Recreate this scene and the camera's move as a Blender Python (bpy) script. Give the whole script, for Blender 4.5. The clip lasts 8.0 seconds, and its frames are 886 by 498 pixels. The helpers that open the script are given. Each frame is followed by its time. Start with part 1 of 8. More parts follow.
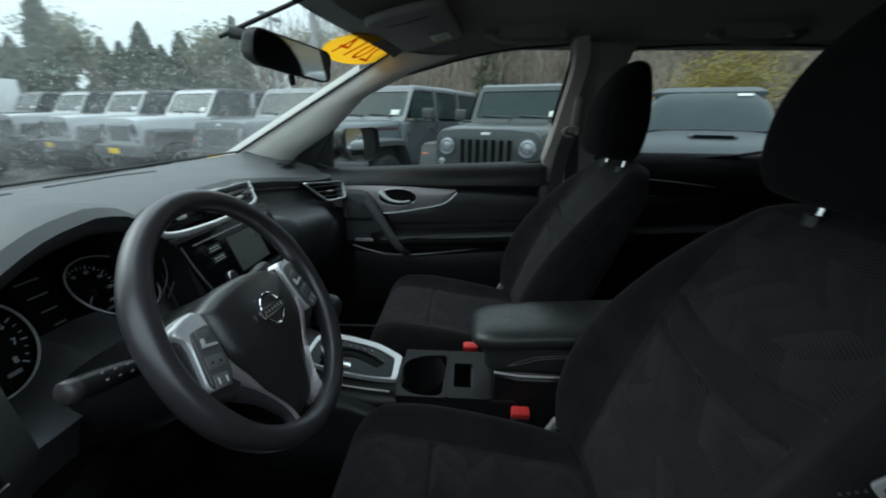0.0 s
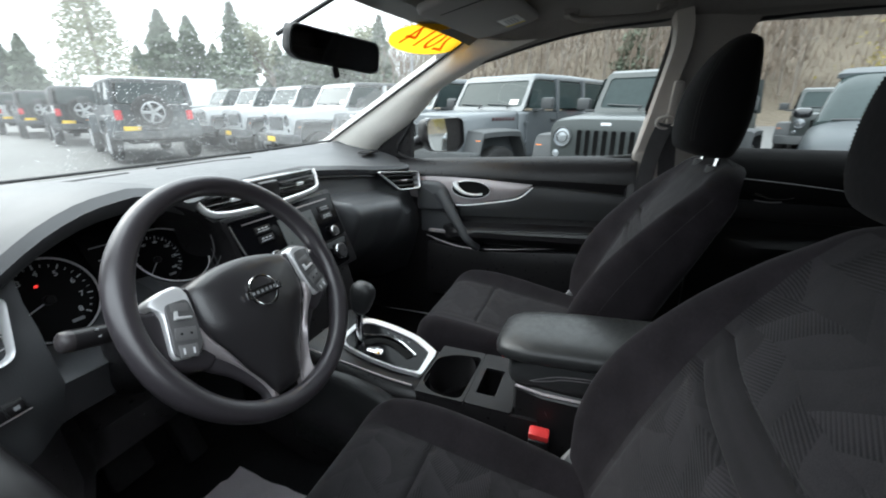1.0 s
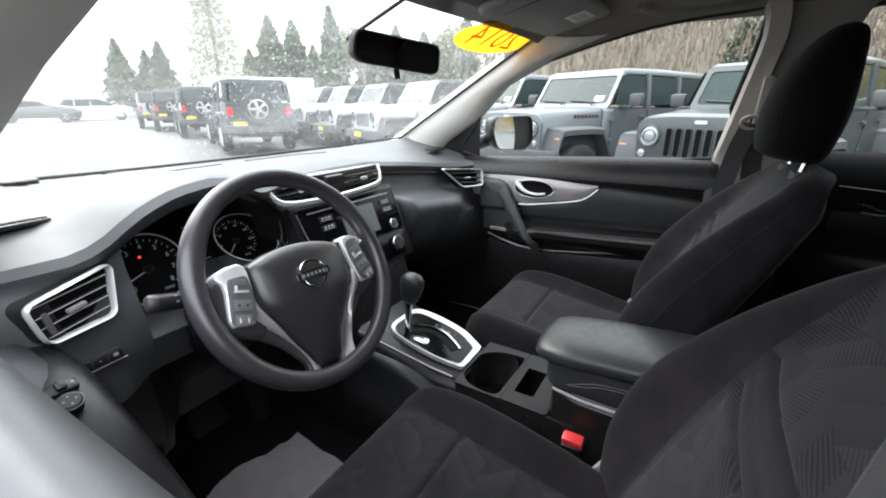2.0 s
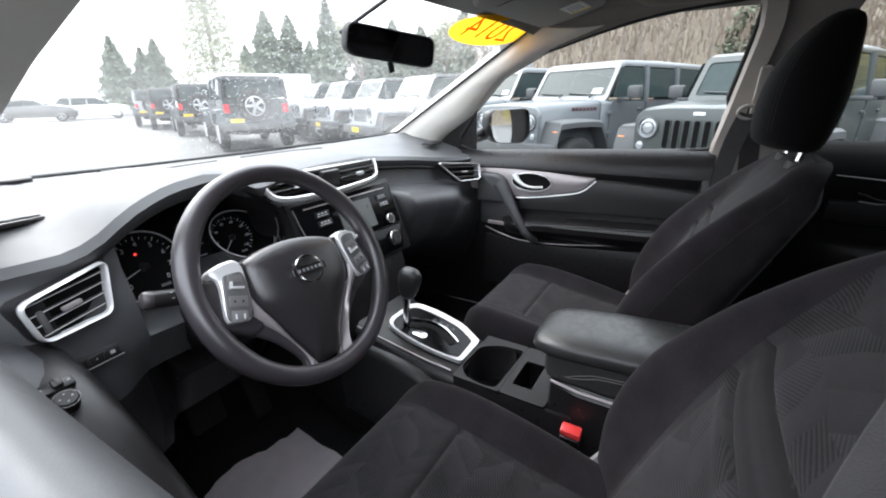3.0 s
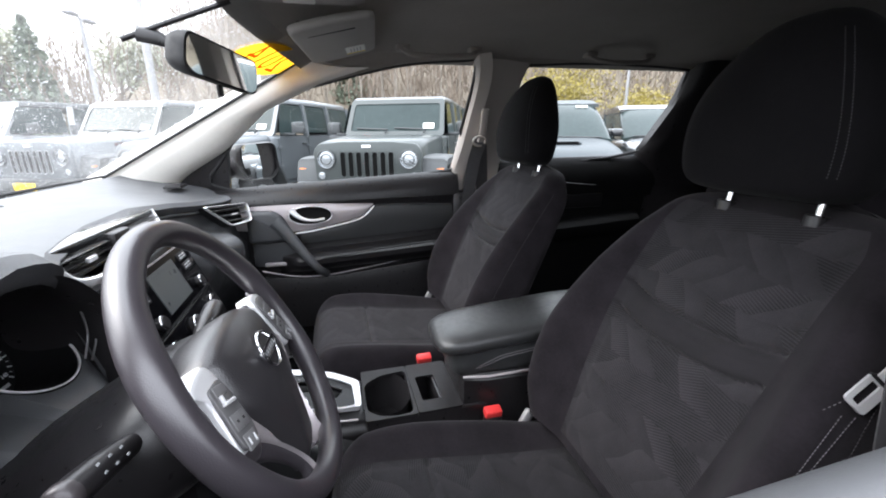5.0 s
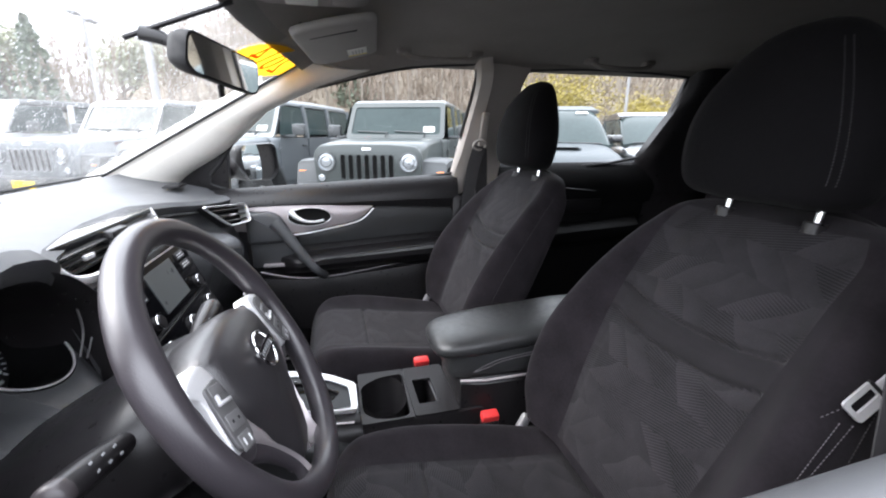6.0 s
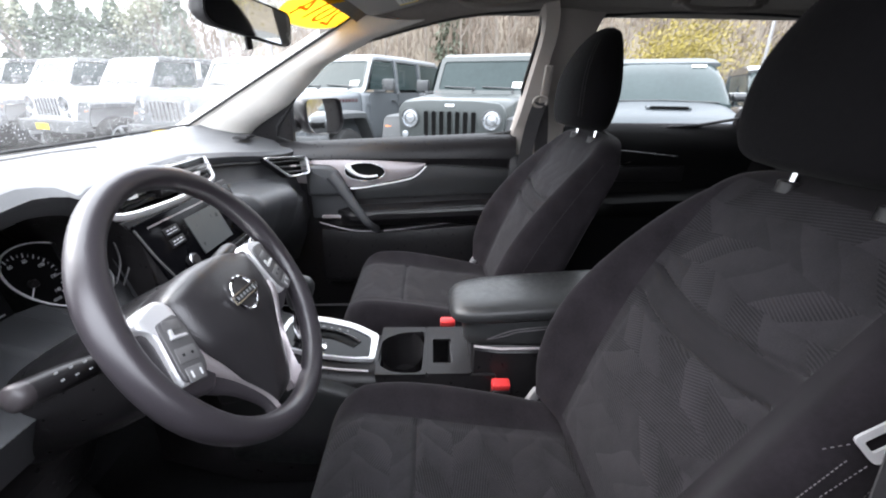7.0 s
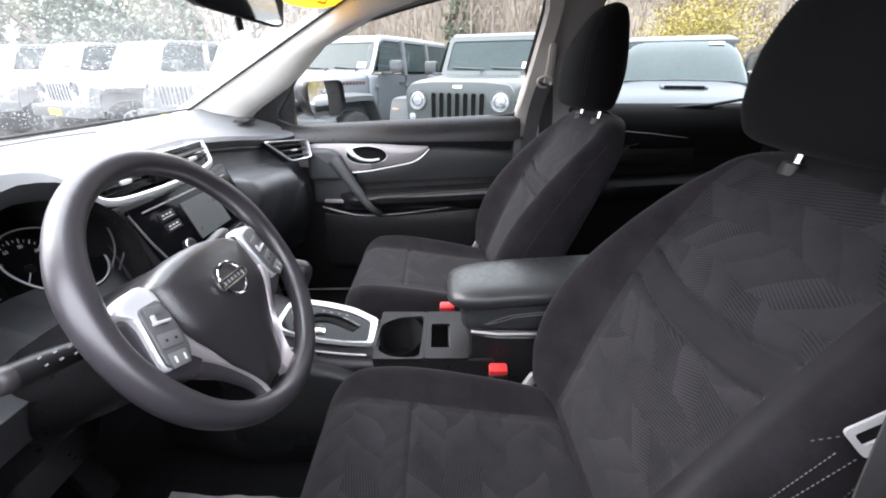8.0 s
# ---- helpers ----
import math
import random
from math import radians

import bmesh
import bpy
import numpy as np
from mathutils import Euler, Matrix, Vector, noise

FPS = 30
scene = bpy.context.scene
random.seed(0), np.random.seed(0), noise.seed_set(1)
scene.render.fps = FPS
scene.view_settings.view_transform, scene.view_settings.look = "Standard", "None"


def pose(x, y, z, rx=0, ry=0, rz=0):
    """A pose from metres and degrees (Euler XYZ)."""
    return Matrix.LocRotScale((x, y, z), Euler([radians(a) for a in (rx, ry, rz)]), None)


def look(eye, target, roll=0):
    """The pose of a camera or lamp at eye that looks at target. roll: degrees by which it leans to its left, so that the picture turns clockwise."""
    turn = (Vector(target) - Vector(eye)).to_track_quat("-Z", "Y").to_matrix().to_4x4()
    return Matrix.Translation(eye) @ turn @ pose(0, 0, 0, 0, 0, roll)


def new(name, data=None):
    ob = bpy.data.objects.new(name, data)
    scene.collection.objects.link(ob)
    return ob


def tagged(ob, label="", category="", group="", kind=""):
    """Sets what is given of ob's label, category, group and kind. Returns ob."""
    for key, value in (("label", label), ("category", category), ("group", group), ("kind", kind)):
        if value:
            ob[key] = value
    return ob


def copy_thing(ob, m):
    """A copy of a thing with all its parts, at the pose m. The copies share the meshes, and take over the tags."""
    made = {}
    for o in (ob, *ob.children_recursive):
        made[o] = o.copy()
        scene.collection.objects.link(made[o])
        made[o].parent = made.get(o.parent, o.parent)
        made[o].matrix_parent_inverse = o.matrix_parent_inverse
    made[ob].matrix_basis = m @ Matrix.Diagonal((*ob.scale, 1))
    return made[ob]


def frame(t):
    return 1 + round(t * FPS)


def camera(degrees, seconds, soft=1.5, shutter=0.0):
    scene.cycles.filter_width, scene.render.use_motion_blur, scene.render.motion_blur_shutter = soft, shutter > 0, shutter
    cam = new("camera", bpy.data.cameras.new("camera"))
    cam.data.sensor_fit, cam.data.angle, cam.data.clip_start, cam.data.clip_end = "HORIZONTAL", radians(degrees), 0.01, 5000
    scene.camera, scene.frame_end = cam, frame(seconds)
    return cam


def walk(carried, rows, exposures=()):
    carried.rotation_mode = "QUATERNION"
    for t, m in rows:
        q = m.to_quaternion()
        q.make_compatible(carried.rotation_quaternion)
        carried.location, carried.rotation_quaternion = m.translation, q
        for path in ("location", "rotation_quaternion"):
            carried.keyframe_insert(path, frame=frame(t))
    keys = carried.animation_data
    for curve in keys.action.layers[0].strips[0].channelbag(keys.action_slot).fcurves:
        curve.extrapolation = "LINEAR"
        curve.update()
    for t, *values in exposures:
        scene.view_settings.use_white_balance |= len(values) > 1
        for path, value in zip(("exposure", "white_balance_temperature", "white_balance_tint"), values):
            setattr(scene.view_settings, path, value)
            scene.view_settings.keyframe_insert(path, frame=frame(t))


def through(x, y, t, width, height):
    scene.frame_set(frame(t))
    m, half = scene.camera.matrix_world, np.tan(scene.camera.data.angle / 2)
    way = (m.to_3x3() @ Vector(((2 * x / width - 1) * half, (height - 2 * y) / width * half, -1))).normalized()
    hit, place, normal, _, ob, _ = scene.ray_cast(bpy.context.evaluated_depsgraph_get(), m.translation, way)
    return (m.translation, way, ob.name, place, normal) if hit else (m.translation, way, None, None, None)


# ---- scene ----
cam = camera(93.8, 8.0, soft=1.9, shutter=0.5)
PATH = [
    (0, (-0.882, 0.229, 1.3), (1.024, 0.332, 0.701), 0.6),
    (0.5, (-0.834, 0.12, 1.303), (1.008, 0.584, 0.677), -0.6),
    (1, (-0.803, 0.049, 1.301), (0.975, 0.704, 0.658), 0.1),
    (1.5, (-0.792, 0.011, 1.302), (0.883, 0.888, 0.65), 0.3),
    (1.7, (-0.798, -0.002, 1.307), (0.844, 0.946, 0.671), 0.3),
    (2.8, (-0.791, -0.03, 1.306), (0.803, 0.967, 0.626), -0.3),
    (3, (-0.793, -0.022, 1.304), (0.818, 0.95, 0.625), -0.7),
    (3.5, (-0.796, 0.033, 1.303), (0.928, 0.823, 0.668), -1.4),
    (4, (-0.815, 0.206, 1.291), (1.079, 0.395, 0.677), -2.5),
    (4.5, (-0.85, 0.359, 1.299), (1.023, -0.009, 0.699), -0.2),
    (4.7, (-0.861, 0.385, 1.298), (1.003, -0.052, 0.718), -0.6),
    (5.8, (-0.865, 0.412, 1.3), (0.994, -0.118, 0.79), -0.0),
    (6, (-0.863, 0.402, 1.296), (1.003, -0.086, 0.768), 0.2),
    (6.5, (-0.861, 0.336, 1.29), (1.016, 0.05, 0.66), 1.4),
    (7, (-0.86, 0.255, 1.293), (1.008, 0.187, 0.581), 0.6),
    (7.5, (-0.853, 0.225, 1.291), (0.989, 0.223, 0.51), 0.1),
    (8, (-0.851, 0.226, 1.291), (0.989, 0.208, 0.507), 0.0),
]
# seconds, stops, kelvin, tint: the picture starts dark and greenish and settles as the view widens
EXPOSURES = [(0.0, -0.17, 5700, -6), (0.4, 0.46, 5900, -2), (0.8, 0.86, 6100, 3), (1.1, 1.14, 6200, 5), (1.6, 1.38, 6350, 7), (3.2, 1.50, 6250, 11), (4.0, 1.40, 6250, 11), (4.6, 1.54, 6250, 12), (6.0, 1.77, 6250, 14), (7.0, 1.86, 6250, 14), (8.0, 2.08, 6250, 14)]
walk(cam, [(t, look(eye, target, roll)) for t, eye, target, roll in PATH], EXPOSURES)

# ---- light: a bright overcast sky ----
world = bpy.data.worlds.new("overcast_sky")
scene.world = world
world.use_nodes = True
wn = world.node_tree
wn.nodes.clear()
w_out = wn.nodes.new("ShaderNodeOutputWorld")
w_bg = wn.nodes.new("ShaderNodeBackground")
w_sky = wn.nodes.new("ShaderNodeTexSky")
w_sky.sky_type, w_sky.sun_disc = "NISHITA", False
w_sky.sun_elevation, w_sky.sun_rotation = radians(43), radians(8)
w_sky.dust_density, w_sky.air_density, w_sky.ozone_density = 6.0, 1.0, 0.3
w_mix = wn.nodes.new("ShaderNodeMix")
w_mix.data_type = "RGBA"
w_mix.inputs[0].default_value = 0.86
w_mix.inputs[7].default_value = (14.5, 15.0, 15.6, 1)
wn.links.new(w_sky.outputs[0], w_mix.inputs[6])
# an overcast sky is about twice as bright overhead as at its rim
w_co, w_sep, w_up, w_tone = wn.nodes.new("ShaderNodeTexCoord"), wn.nodes.new("ShaderNodeSeparateXYZ"), wn.nodes.new("ShaderNodeMapRange"), wn.nodes.new("ShaderNodeVectorMath")
wn.links.new(w_co.outputs["Generated"], w_sep.inputs[0])
wn.links.new(w_sep.outputs[2], w_up.inputs["Value"])
w_up.inputs["To Min"].default_value, w_up.inputs["To Max"].default_value = 0.82, 1.75
w_tone.operation = "SCALE"
wn.links.new(w_mix.outputs[2], w_tone.inputs[0])
wn.links.new(w_up.outputs["Result"], w_tone.inputs["Scale"])
wn.links.new(w_tone.outputs[0], w_bg.inputs[0])
w_bg.inputs[1].default_value = 0.10
wn.links.new(w_bg.outputs[0], w_out.inputs[0])
sun = new("sun", bpy.data.lights.new("sun", "SUN"))
sun.data.energy, sun.data.angle, sun.data.color = 0.9, radians(35), (1.0, 0.985, 0.96)
sun.matrix_world = look((2, 14, 13), (0, 0, 0))

# ---- building tools ----
def part(name, bm, material, parent=None, label="", smooth=40):
    """Links a bmesh as one mesh object, under its thing or part."""
    bmesh.ops.recalc_face_normals(bm, faces=bm.faces)
    me = bpy.data.meshes.new(name)
    bm.to_mesh(me)
    bm.free()
    if smooth:
        me.shade_smooth()
        me.set_sharp_from_angle(angle=radians(smooth))
    me.materials.append(material)
    ob = new(name, me)
    if parent is not None:
        ob.parent = parent
    if label:
        ob["label"] = label
    return ob


def thing(name, label, category, at=None, group="", kind=""):
    """An Empty at a thing's base, which carries its parts."""
    ob = new(name)
    ob.empty_display_size = 0.05
    if at is not None:
        ob.matrix_world = at
    return tagged(ob, label, category, group, kind)


def setting(ob, label="", category=""):
    return tagged(ob, label, category, "", "structure")


def loft(bm, rings, closed=True, caps=True, loop=False):
    rows = [[bm.verts.new(p) for p in ring] for ring in rings]
    n = len(rows[0])
    pairs = list(zip(rows, rows[1:])) + ([(rows[-1], rows[0])] if loop else [])
    for a, b in pairs:
        for i in range(n if closed else n - 1):
            j = (i + 1) % n
            bm.faces.new((a[i], a[j], b[j], b[i]))
    if caps and closed and not loop:
        bm.faces.new(rows[0][::-1])
        bm.faces.new(rows[-1])
    return rows


def box(bm, c, s, bevel=0.004, m=None, seg=2):
    """A rounded block with centre c and sizes s, turned by m about its centre."""
    t = bmesh.new()
    bmesh.ops.create_cube(t, size=1.0)
    bmesh.ops.scale(t, vec=s, verts=t.verts)
    if bevel:
        bmesh.ops.bevel(t, geom=list(t.edges), offset=min(bevel, 0.48 * min(s)), segments=seg, profile=0.5, affect="EDGES")
    bmesh.ops.transform(t, matrix=Matrix.Translation(c) @ (m.to_4x4() if m else Matrix()), verts=t.verts)
    return join(bm, t)


def join(bm, t):
    me = bpy.data.meshes.new("tmp")
    t.to_mesh(me)
    t.free()
    bm.from_mesh(me)
    bpy.data.meshes.remove(me)
    return bm


def ring_at(c, u, v, ru, rv, n, power=2.0):
    """A superellipse round c in the plane of u and v."""
    out = []
    for i in range(n):
        a = 2 * math.pi * i / n
        ca, sa = math.cos(a), math.sin(a)
        x = math.copysign(abs(ca) ** (2 / power), ca) * ru
        y = math.copysign(abs(sa) ** (2 / power), sa) * rv
        out.append(Vector(c) + Vector(u) * x + Vector(v) * y)
    return out


def tube(bm, pts, radius, n=10, flat=1.0, up=(0, 0, 1), loop=False, power=2.0):
    """A bar swept along pts; radius is a number or one for each point; flat squeezes it along up."""
    pts = [Vector(p) for p in pts]
    rings = []
    for i, p in enumerate(pts):
        a = pts[i - 1] if i or loop else p
        b = pts[(i + 1) % len(pts)] if i < len(pts) - 1 or loop else p
        d = (b - a).normalized()
        side = d.cross(Vector(up))
        if side.length < 1e-4:
            side = d.cross(Vector((0, 1, 0)))
        side.normalize()
        rise = side.cross(d).normalized()
        r = radius[i] if isinstance(radius, (list, tuple)) else radius
        rings.append(ring_at(p, side, rise, r, r * flat, n, power))
    loft(bm, rings, loop=loop)
    return bm


def curve_pts(pts, n=8, loop=False):
    """Points on a smooth line through pts."""
    pts = [Vector(p) for p in pts]
    out = []
    count = len(pts) if loop else len(pts) - 1
    for i in range(count):
        if loop:
            p0, p1, p2, p3 = pts[i - 1], pts[i], pts[(i + 1) % len(pts)], pts[(i + 2) % len(pts)]
        else:
            p1, p2 = pts[i], pts[i + 1]
            p0 = pts[i - 1] if i else p1 * 2 - p2
            p3 = pts[i + 2] if i + 2 < len(pts) else p2 * 2 - p1
        for k in range(n):
            t = k / n
            out.append(0.5 * (2 * p1 + (p2 - p0) * t + (2 * p0 - 5 * p1 + 4 * p2 - p3) * t * t + (3 * p1 - p0 - 3 * p2 + p3) * t ** 3))
    if not loop:
        out.append(pts[-1])
    return out


def plate(bm, outline, depth, m, bevel=0.0, seg=2):
    """A flat piece: the outline in x and y, raised by depth along z, set at m."""
    t = bmesh.new()
    low = [t.verts.new((x, y, 0)) for x, y in outline]
    f = t.faces.new(low)
    got = bmesh.ops.extrude_face_region(t, geom=[f])
    top = [g for g in got["geom"] if isinstance(g, bmesh.types.BMVert)]
    bmesh.ops.translate(t, vec=(0, 0, depth), verts=top)
    if bevel:
        tops = set(top)
        edges = [e for e in t.edges if e.verts[0] in tops and e.verts[1] in tops]
        bmesh.ops.bevel(t, geom=edges, offset=bevel, segments=seg, profile=0.5, affect="EDGES")
    bmesh.ops.transform(t, matrix=m, verts=t.verts)
    return join(bm, t)


def frame_bar(bm, outer, inner, depth, m, lift=0.0):
    """A flat ring between two outlines with the same number of points, raised along z."""
    rings = [[m @ Vector((x, y, 0)) for x, y in outer], [m @ Vector((x, y, depth)) for x, y in outer],
             [m @ Vector((x, y, depth + lift)) for x, y in inner], [m @ Vector((x, y, 0)) for x, y in inner]]
    loft(bm, rings, loop=True, caps=False)
    return bm


def round_poly(pts, r=0.01, n=4):
    """Rounds the corners of an outline in the plane."""
    out = []
    k = len(pts)
    for i in range(k):
        p, a, b = Vector(pts[i]), Vector(pts[i - 1]), Vector(pts[(i + 1) % k])
        da, db = (a - p), (b - p)
        q = min(r, 0.45 * da.length, 0.45 * db.length)
        s, e = p + da.normalized() * q, p + db.normalized() * q
        for j in range(n + 1):
            t = j / n
            out.append(tuple((1 - t) ** 2 * s + 2 * t * (1 - t) * p + t * t * e))
    return out


def revolve(bm, profile, m, n=24):
    """A turned piece: profile of (radius, height), about z, set at m."""
    rings = [[m @ Vector((r * math.cos(2 * math.pi * i / n), r * math.sin(2 * math.pi * i / n), h)) for i in range(n)] for r, h in profile]
    loft(bm, rings)
    return bm


def axes(x, y, z, at):
    """A pose from three axes and a place."""
    m = Matrix((Vector(x).normalized(), Vector(y).normalized(), Vector(z).normalized())).transposed().to_4x4()
    m.translation = at
    return m


def lerp(a, b, t):
    return a + (b - a) * t


def table(rows, x):
    """Numbers between rows of (x, a, b, ...), eased."""
    if x <= rows[0][0]:
        return list(rows[0][1:])
    for p, q in zip(rows, rows[1:]):
        if x <= q[0]:
            t = (x - p[0]) / (q[0] - p[0])
            return [lerp(a, b, t) for a, b in zip(p[1:], q[1:])]
    return list(rows[-1][1:])


def spline(rows, x):
    """Numbers on a smooth line through rows of (x, a, b, ...)."""
    if x <= rows[0][0]:
        return list(rows[0][1:])
    if x >= rows[-1][0]:
        return list(rows[-1][1:])
    for i in range(len(rows) - 1):
        if x <= rows[i + 1][0]:
            break
    p, q = rows[i], rows[i + 1]
    h = q[0] - p[0]
    t = (x - p[0]) / h
    out = []
    for k in range(1, len(p)):
        a = rows[max(0, i - 1)]
        b = rows[min(len(rows) - 1, i + 2)]
        m0 = (q[k] - a[k]) / (q[0] - a[0]) * h
        m1 = (b[k] - p[k]) / (b[0] - p[0]) * h
        out.append((2 * t ** 3 - 3 * t * t + 1) * p[k] + (t ** 3 - 2 * t * t + t) * m0 + (3 * t * t - 2 * t ** 3) * q[k] + (t ** 3 - t * t) * m1)
    return out


def ease(t):
    t = max(0.0, min(1.0, t))
    return t * t * (3 - 2 * t)


# ---- materials ----
def material(name, color, rough=0.6, metal=0.0, grain=0.0, grain_size=0.002, vary=0.15, vary_size=0.15, coat=0.0, rough_vary=0.1, sheen=0.0, spec=0.5, pieces=0.0):
    """A surface with blotches, finer speckle, uneven gloss and a fine relief, in real sizes."""
    ma = bpy.data.materials.new(name)
    ma.use_nodes = True
    nt = ma.node_tree
    b = nt.nodes["Principled BSDF"]
    co = nt.nodes.new("ShaderNodeTexCoord")
    big, fine = nt.nodes.new("ShaderNodeTexNoise"), nt.nodes.new("ShaderNodeTexNoise")
    big.inputs["Scale"].default_value, big.inputs["Detail"].default_value = 1 / vary_size, 4
    fine.inputs["Scale"].default_value, fine.inputs["Detail"].default_value = 12 / vary_size, 3
    for n in (big, fine):
        nt.links.new(co.outputs["Object"], n.inputs["Vector"])
    add = nt.nodes.new("ShaderNodeMath")
    add.operation = "MULTIPLY_ADD"
    add.inputs[1].default_value = 0.6
    nt.links.new(big.outputs["Fac"], add.inputs[0])
    half = nt.nodes.new("ShaderNodeMath")
    half.operation = "MULTIPLY"
    half.inputs[1].default_value = 0.4
    nt.links.new(fine.outputs["Fac"], half.inputs[0])
    nt.links.new(half.outputs[0], add.inputs[2])
    fac = add.outputs[0]
    if pieces:
        info = nt.nodes.new("ShaderNodeObjectInfo")
        more = nt.nodes.new("ShaderNodeMath")
        more.operation = "MULTIPLY_ADD"
        more.inputs[1].default_value = pieces
        nt.links.new(info.outputs["Random"], more.inputs[0])
        nt.links.new(fac, more.inputs[2])
        fac = more.outputs[0]
    ramp = nt.nodes.new("ShaderNodeMapRange")
    ramp.inputs["From Min"].default_value, ramp.inputs["From Max"].default_value = 0.3, 0.7 + pieces
    nt.links.new(fac, ramp.inputs["Value"])
    mix = nt.nodes.new("ShaderNodeMix")
    mix.data_type = "RGBA"
    mix.inputs[6].default_value = (*[c * (1 - vary) for c in color], 1)
    mix.inputs[7].default_value = (*[min(1, c * (1 + vary)) for c in color], 1)
    nt.links.new(ramp.outputs["Result"], mix.inputs[0])
    nt.links.new(mix.outputs[2], b.inputs["Base Color"])
    rr = nt.nodes.new("ShaderNodeMapRange")
    rr.inputs["To Min"].default_value, rr.inputs["To Max"].default_value = max(0.03, rough - rough_vary), min(1, rough + rough_vary)
    rr.inputs["From Min"].default_value, rr.inputs["From Max"].default_value = 0.3, 0.7
    nt.links.new(fine.outputs["Fac"], rr.inputs["Value"])
    nt.links.new(rr.outputs["Result"], b.inputs["Roughness"])
    b.inputs["Metallic"].default_value = metal
    b.inputs["Coat Weight"].default_value = coat
    b.inputs["Coat Roughness"].default_value = 0.06
    b.inputs["Sheen Weight"].default_value = sheen
    b.inputs["Specular IOR Level"].default_value = spec
    if grain:
        vo = nt.nodes.new("ShaderNodeTexVoronoi")
        vo.inputs["Scale"].default_value = 1 / grain_size
        nt.links.new(co.outputs["Object"], vo.inputs["Vector"])
        bu = nt.nodes.new("ShaderNodeBump")
        bu.inputs["Strength"].default_value, bu.inputs["Distance"].default_value = grain, grain_size * 0.3
        nt.links.new(vo.outputs["Distance"], bu.inputs["Height"])
        nt.links.new(bu.outputs["Normal"], b.inputs["Normal"])
    return ma


def glass(name, tint=(0.95, 0.97, 0.96), gloss=1.0, dust_haze=0.0, dust_size=0.2):
    """Thin clear glass: see-through with a mirror sheen that grows at a slant, and a dusty film that also stands in for
    glare haze.
    """
    ma = bpy.data.materials.new(name)
    ma.use_nodes = True
    nt = ma.node_tree
    nt.nodes.clear()
    out = nt.nodes.new("ShaderNodeOutputMaterial")
    clear, shine, mix = nt.nodes.new("ShaderNodeBsdfTransparent"), nt.nodes.new("ShaderNodeBsdfGlossy"), nt.nodes.new("ShaderNodeMixShader")
    clear.inputs[0].default_value = (*tint, 1)
    shine.inputs["Roughness"].default_value = 0.02
    lw = nt.nodes.new("ShaderNodeLayerWeight")
    lw.inputs[0].default_value = 0.5
    pw = nt.nodes.new("ShaderNodeMath")
    pw.operation = "POWER"
    pw.inputs[1].default_value = 4.0
    nt.links.new(lw.outputs["Facing"], pw.inputs[0])
    k = nt.nodes.new("ShaderNodeMath")
    k.operation = "MULTIPLY_ADD"
    k.inputs[1].default_value, k.inputs[2].default_value = 0.7 * gloss, 0.04 * gloss
    nt.links.new(pw.outputs[0], k.inputs[0])
    nt.links.new(k.outputs[0], mix.inputs[0])
    nt.links.new(clear.outputs[0], mix.inputs[1])
    nt.links.new(shine.outputs[0], mix.inputs[2])
    last = mix
    if dust_haze:
        co, no = nt.nodes.new("ShaderNodeTexCoord"), nt.nodes.new("ShaderNodeTexNoise")
        no.inputs["Scale"].default_value, no.inputs["Detail"].default_value = 1 / dust_size, 6
        nt.links.new(co.outputs["Object"], no.inputs["Vector"])
        mr = nt.nodes.new("ShaderNodeMapRange")
        mr.inputs["From Min"].default_value, mr.inputs["From Max"].default_value = 0.25, 0.8
        mr.inputs["To Max"].default_value = dust_haze
        nt.links.new(no.outputs["Fac"], mr.inputs["Value"])
        haze_mix, film = nt.nodes.new("ShaderNodeMixShader"), nt.nodes.new("ShaderNodeBsdfTranslucent")
        film.inputs[0].default_value = (0.8, 0.8, 0.78, 1)
        nt.links.new(mr.outputs["Result"], haze_mix.inputs[0])
        nt.links.new(mix.outputs[0], haze_mix.inputs[1])
        nt.links.new(film.outputs[0], haze_mix.inputs[2])
        last = haze_mix
    nt.links.new(last.outputs[0], out.inputs[0])
    return ma


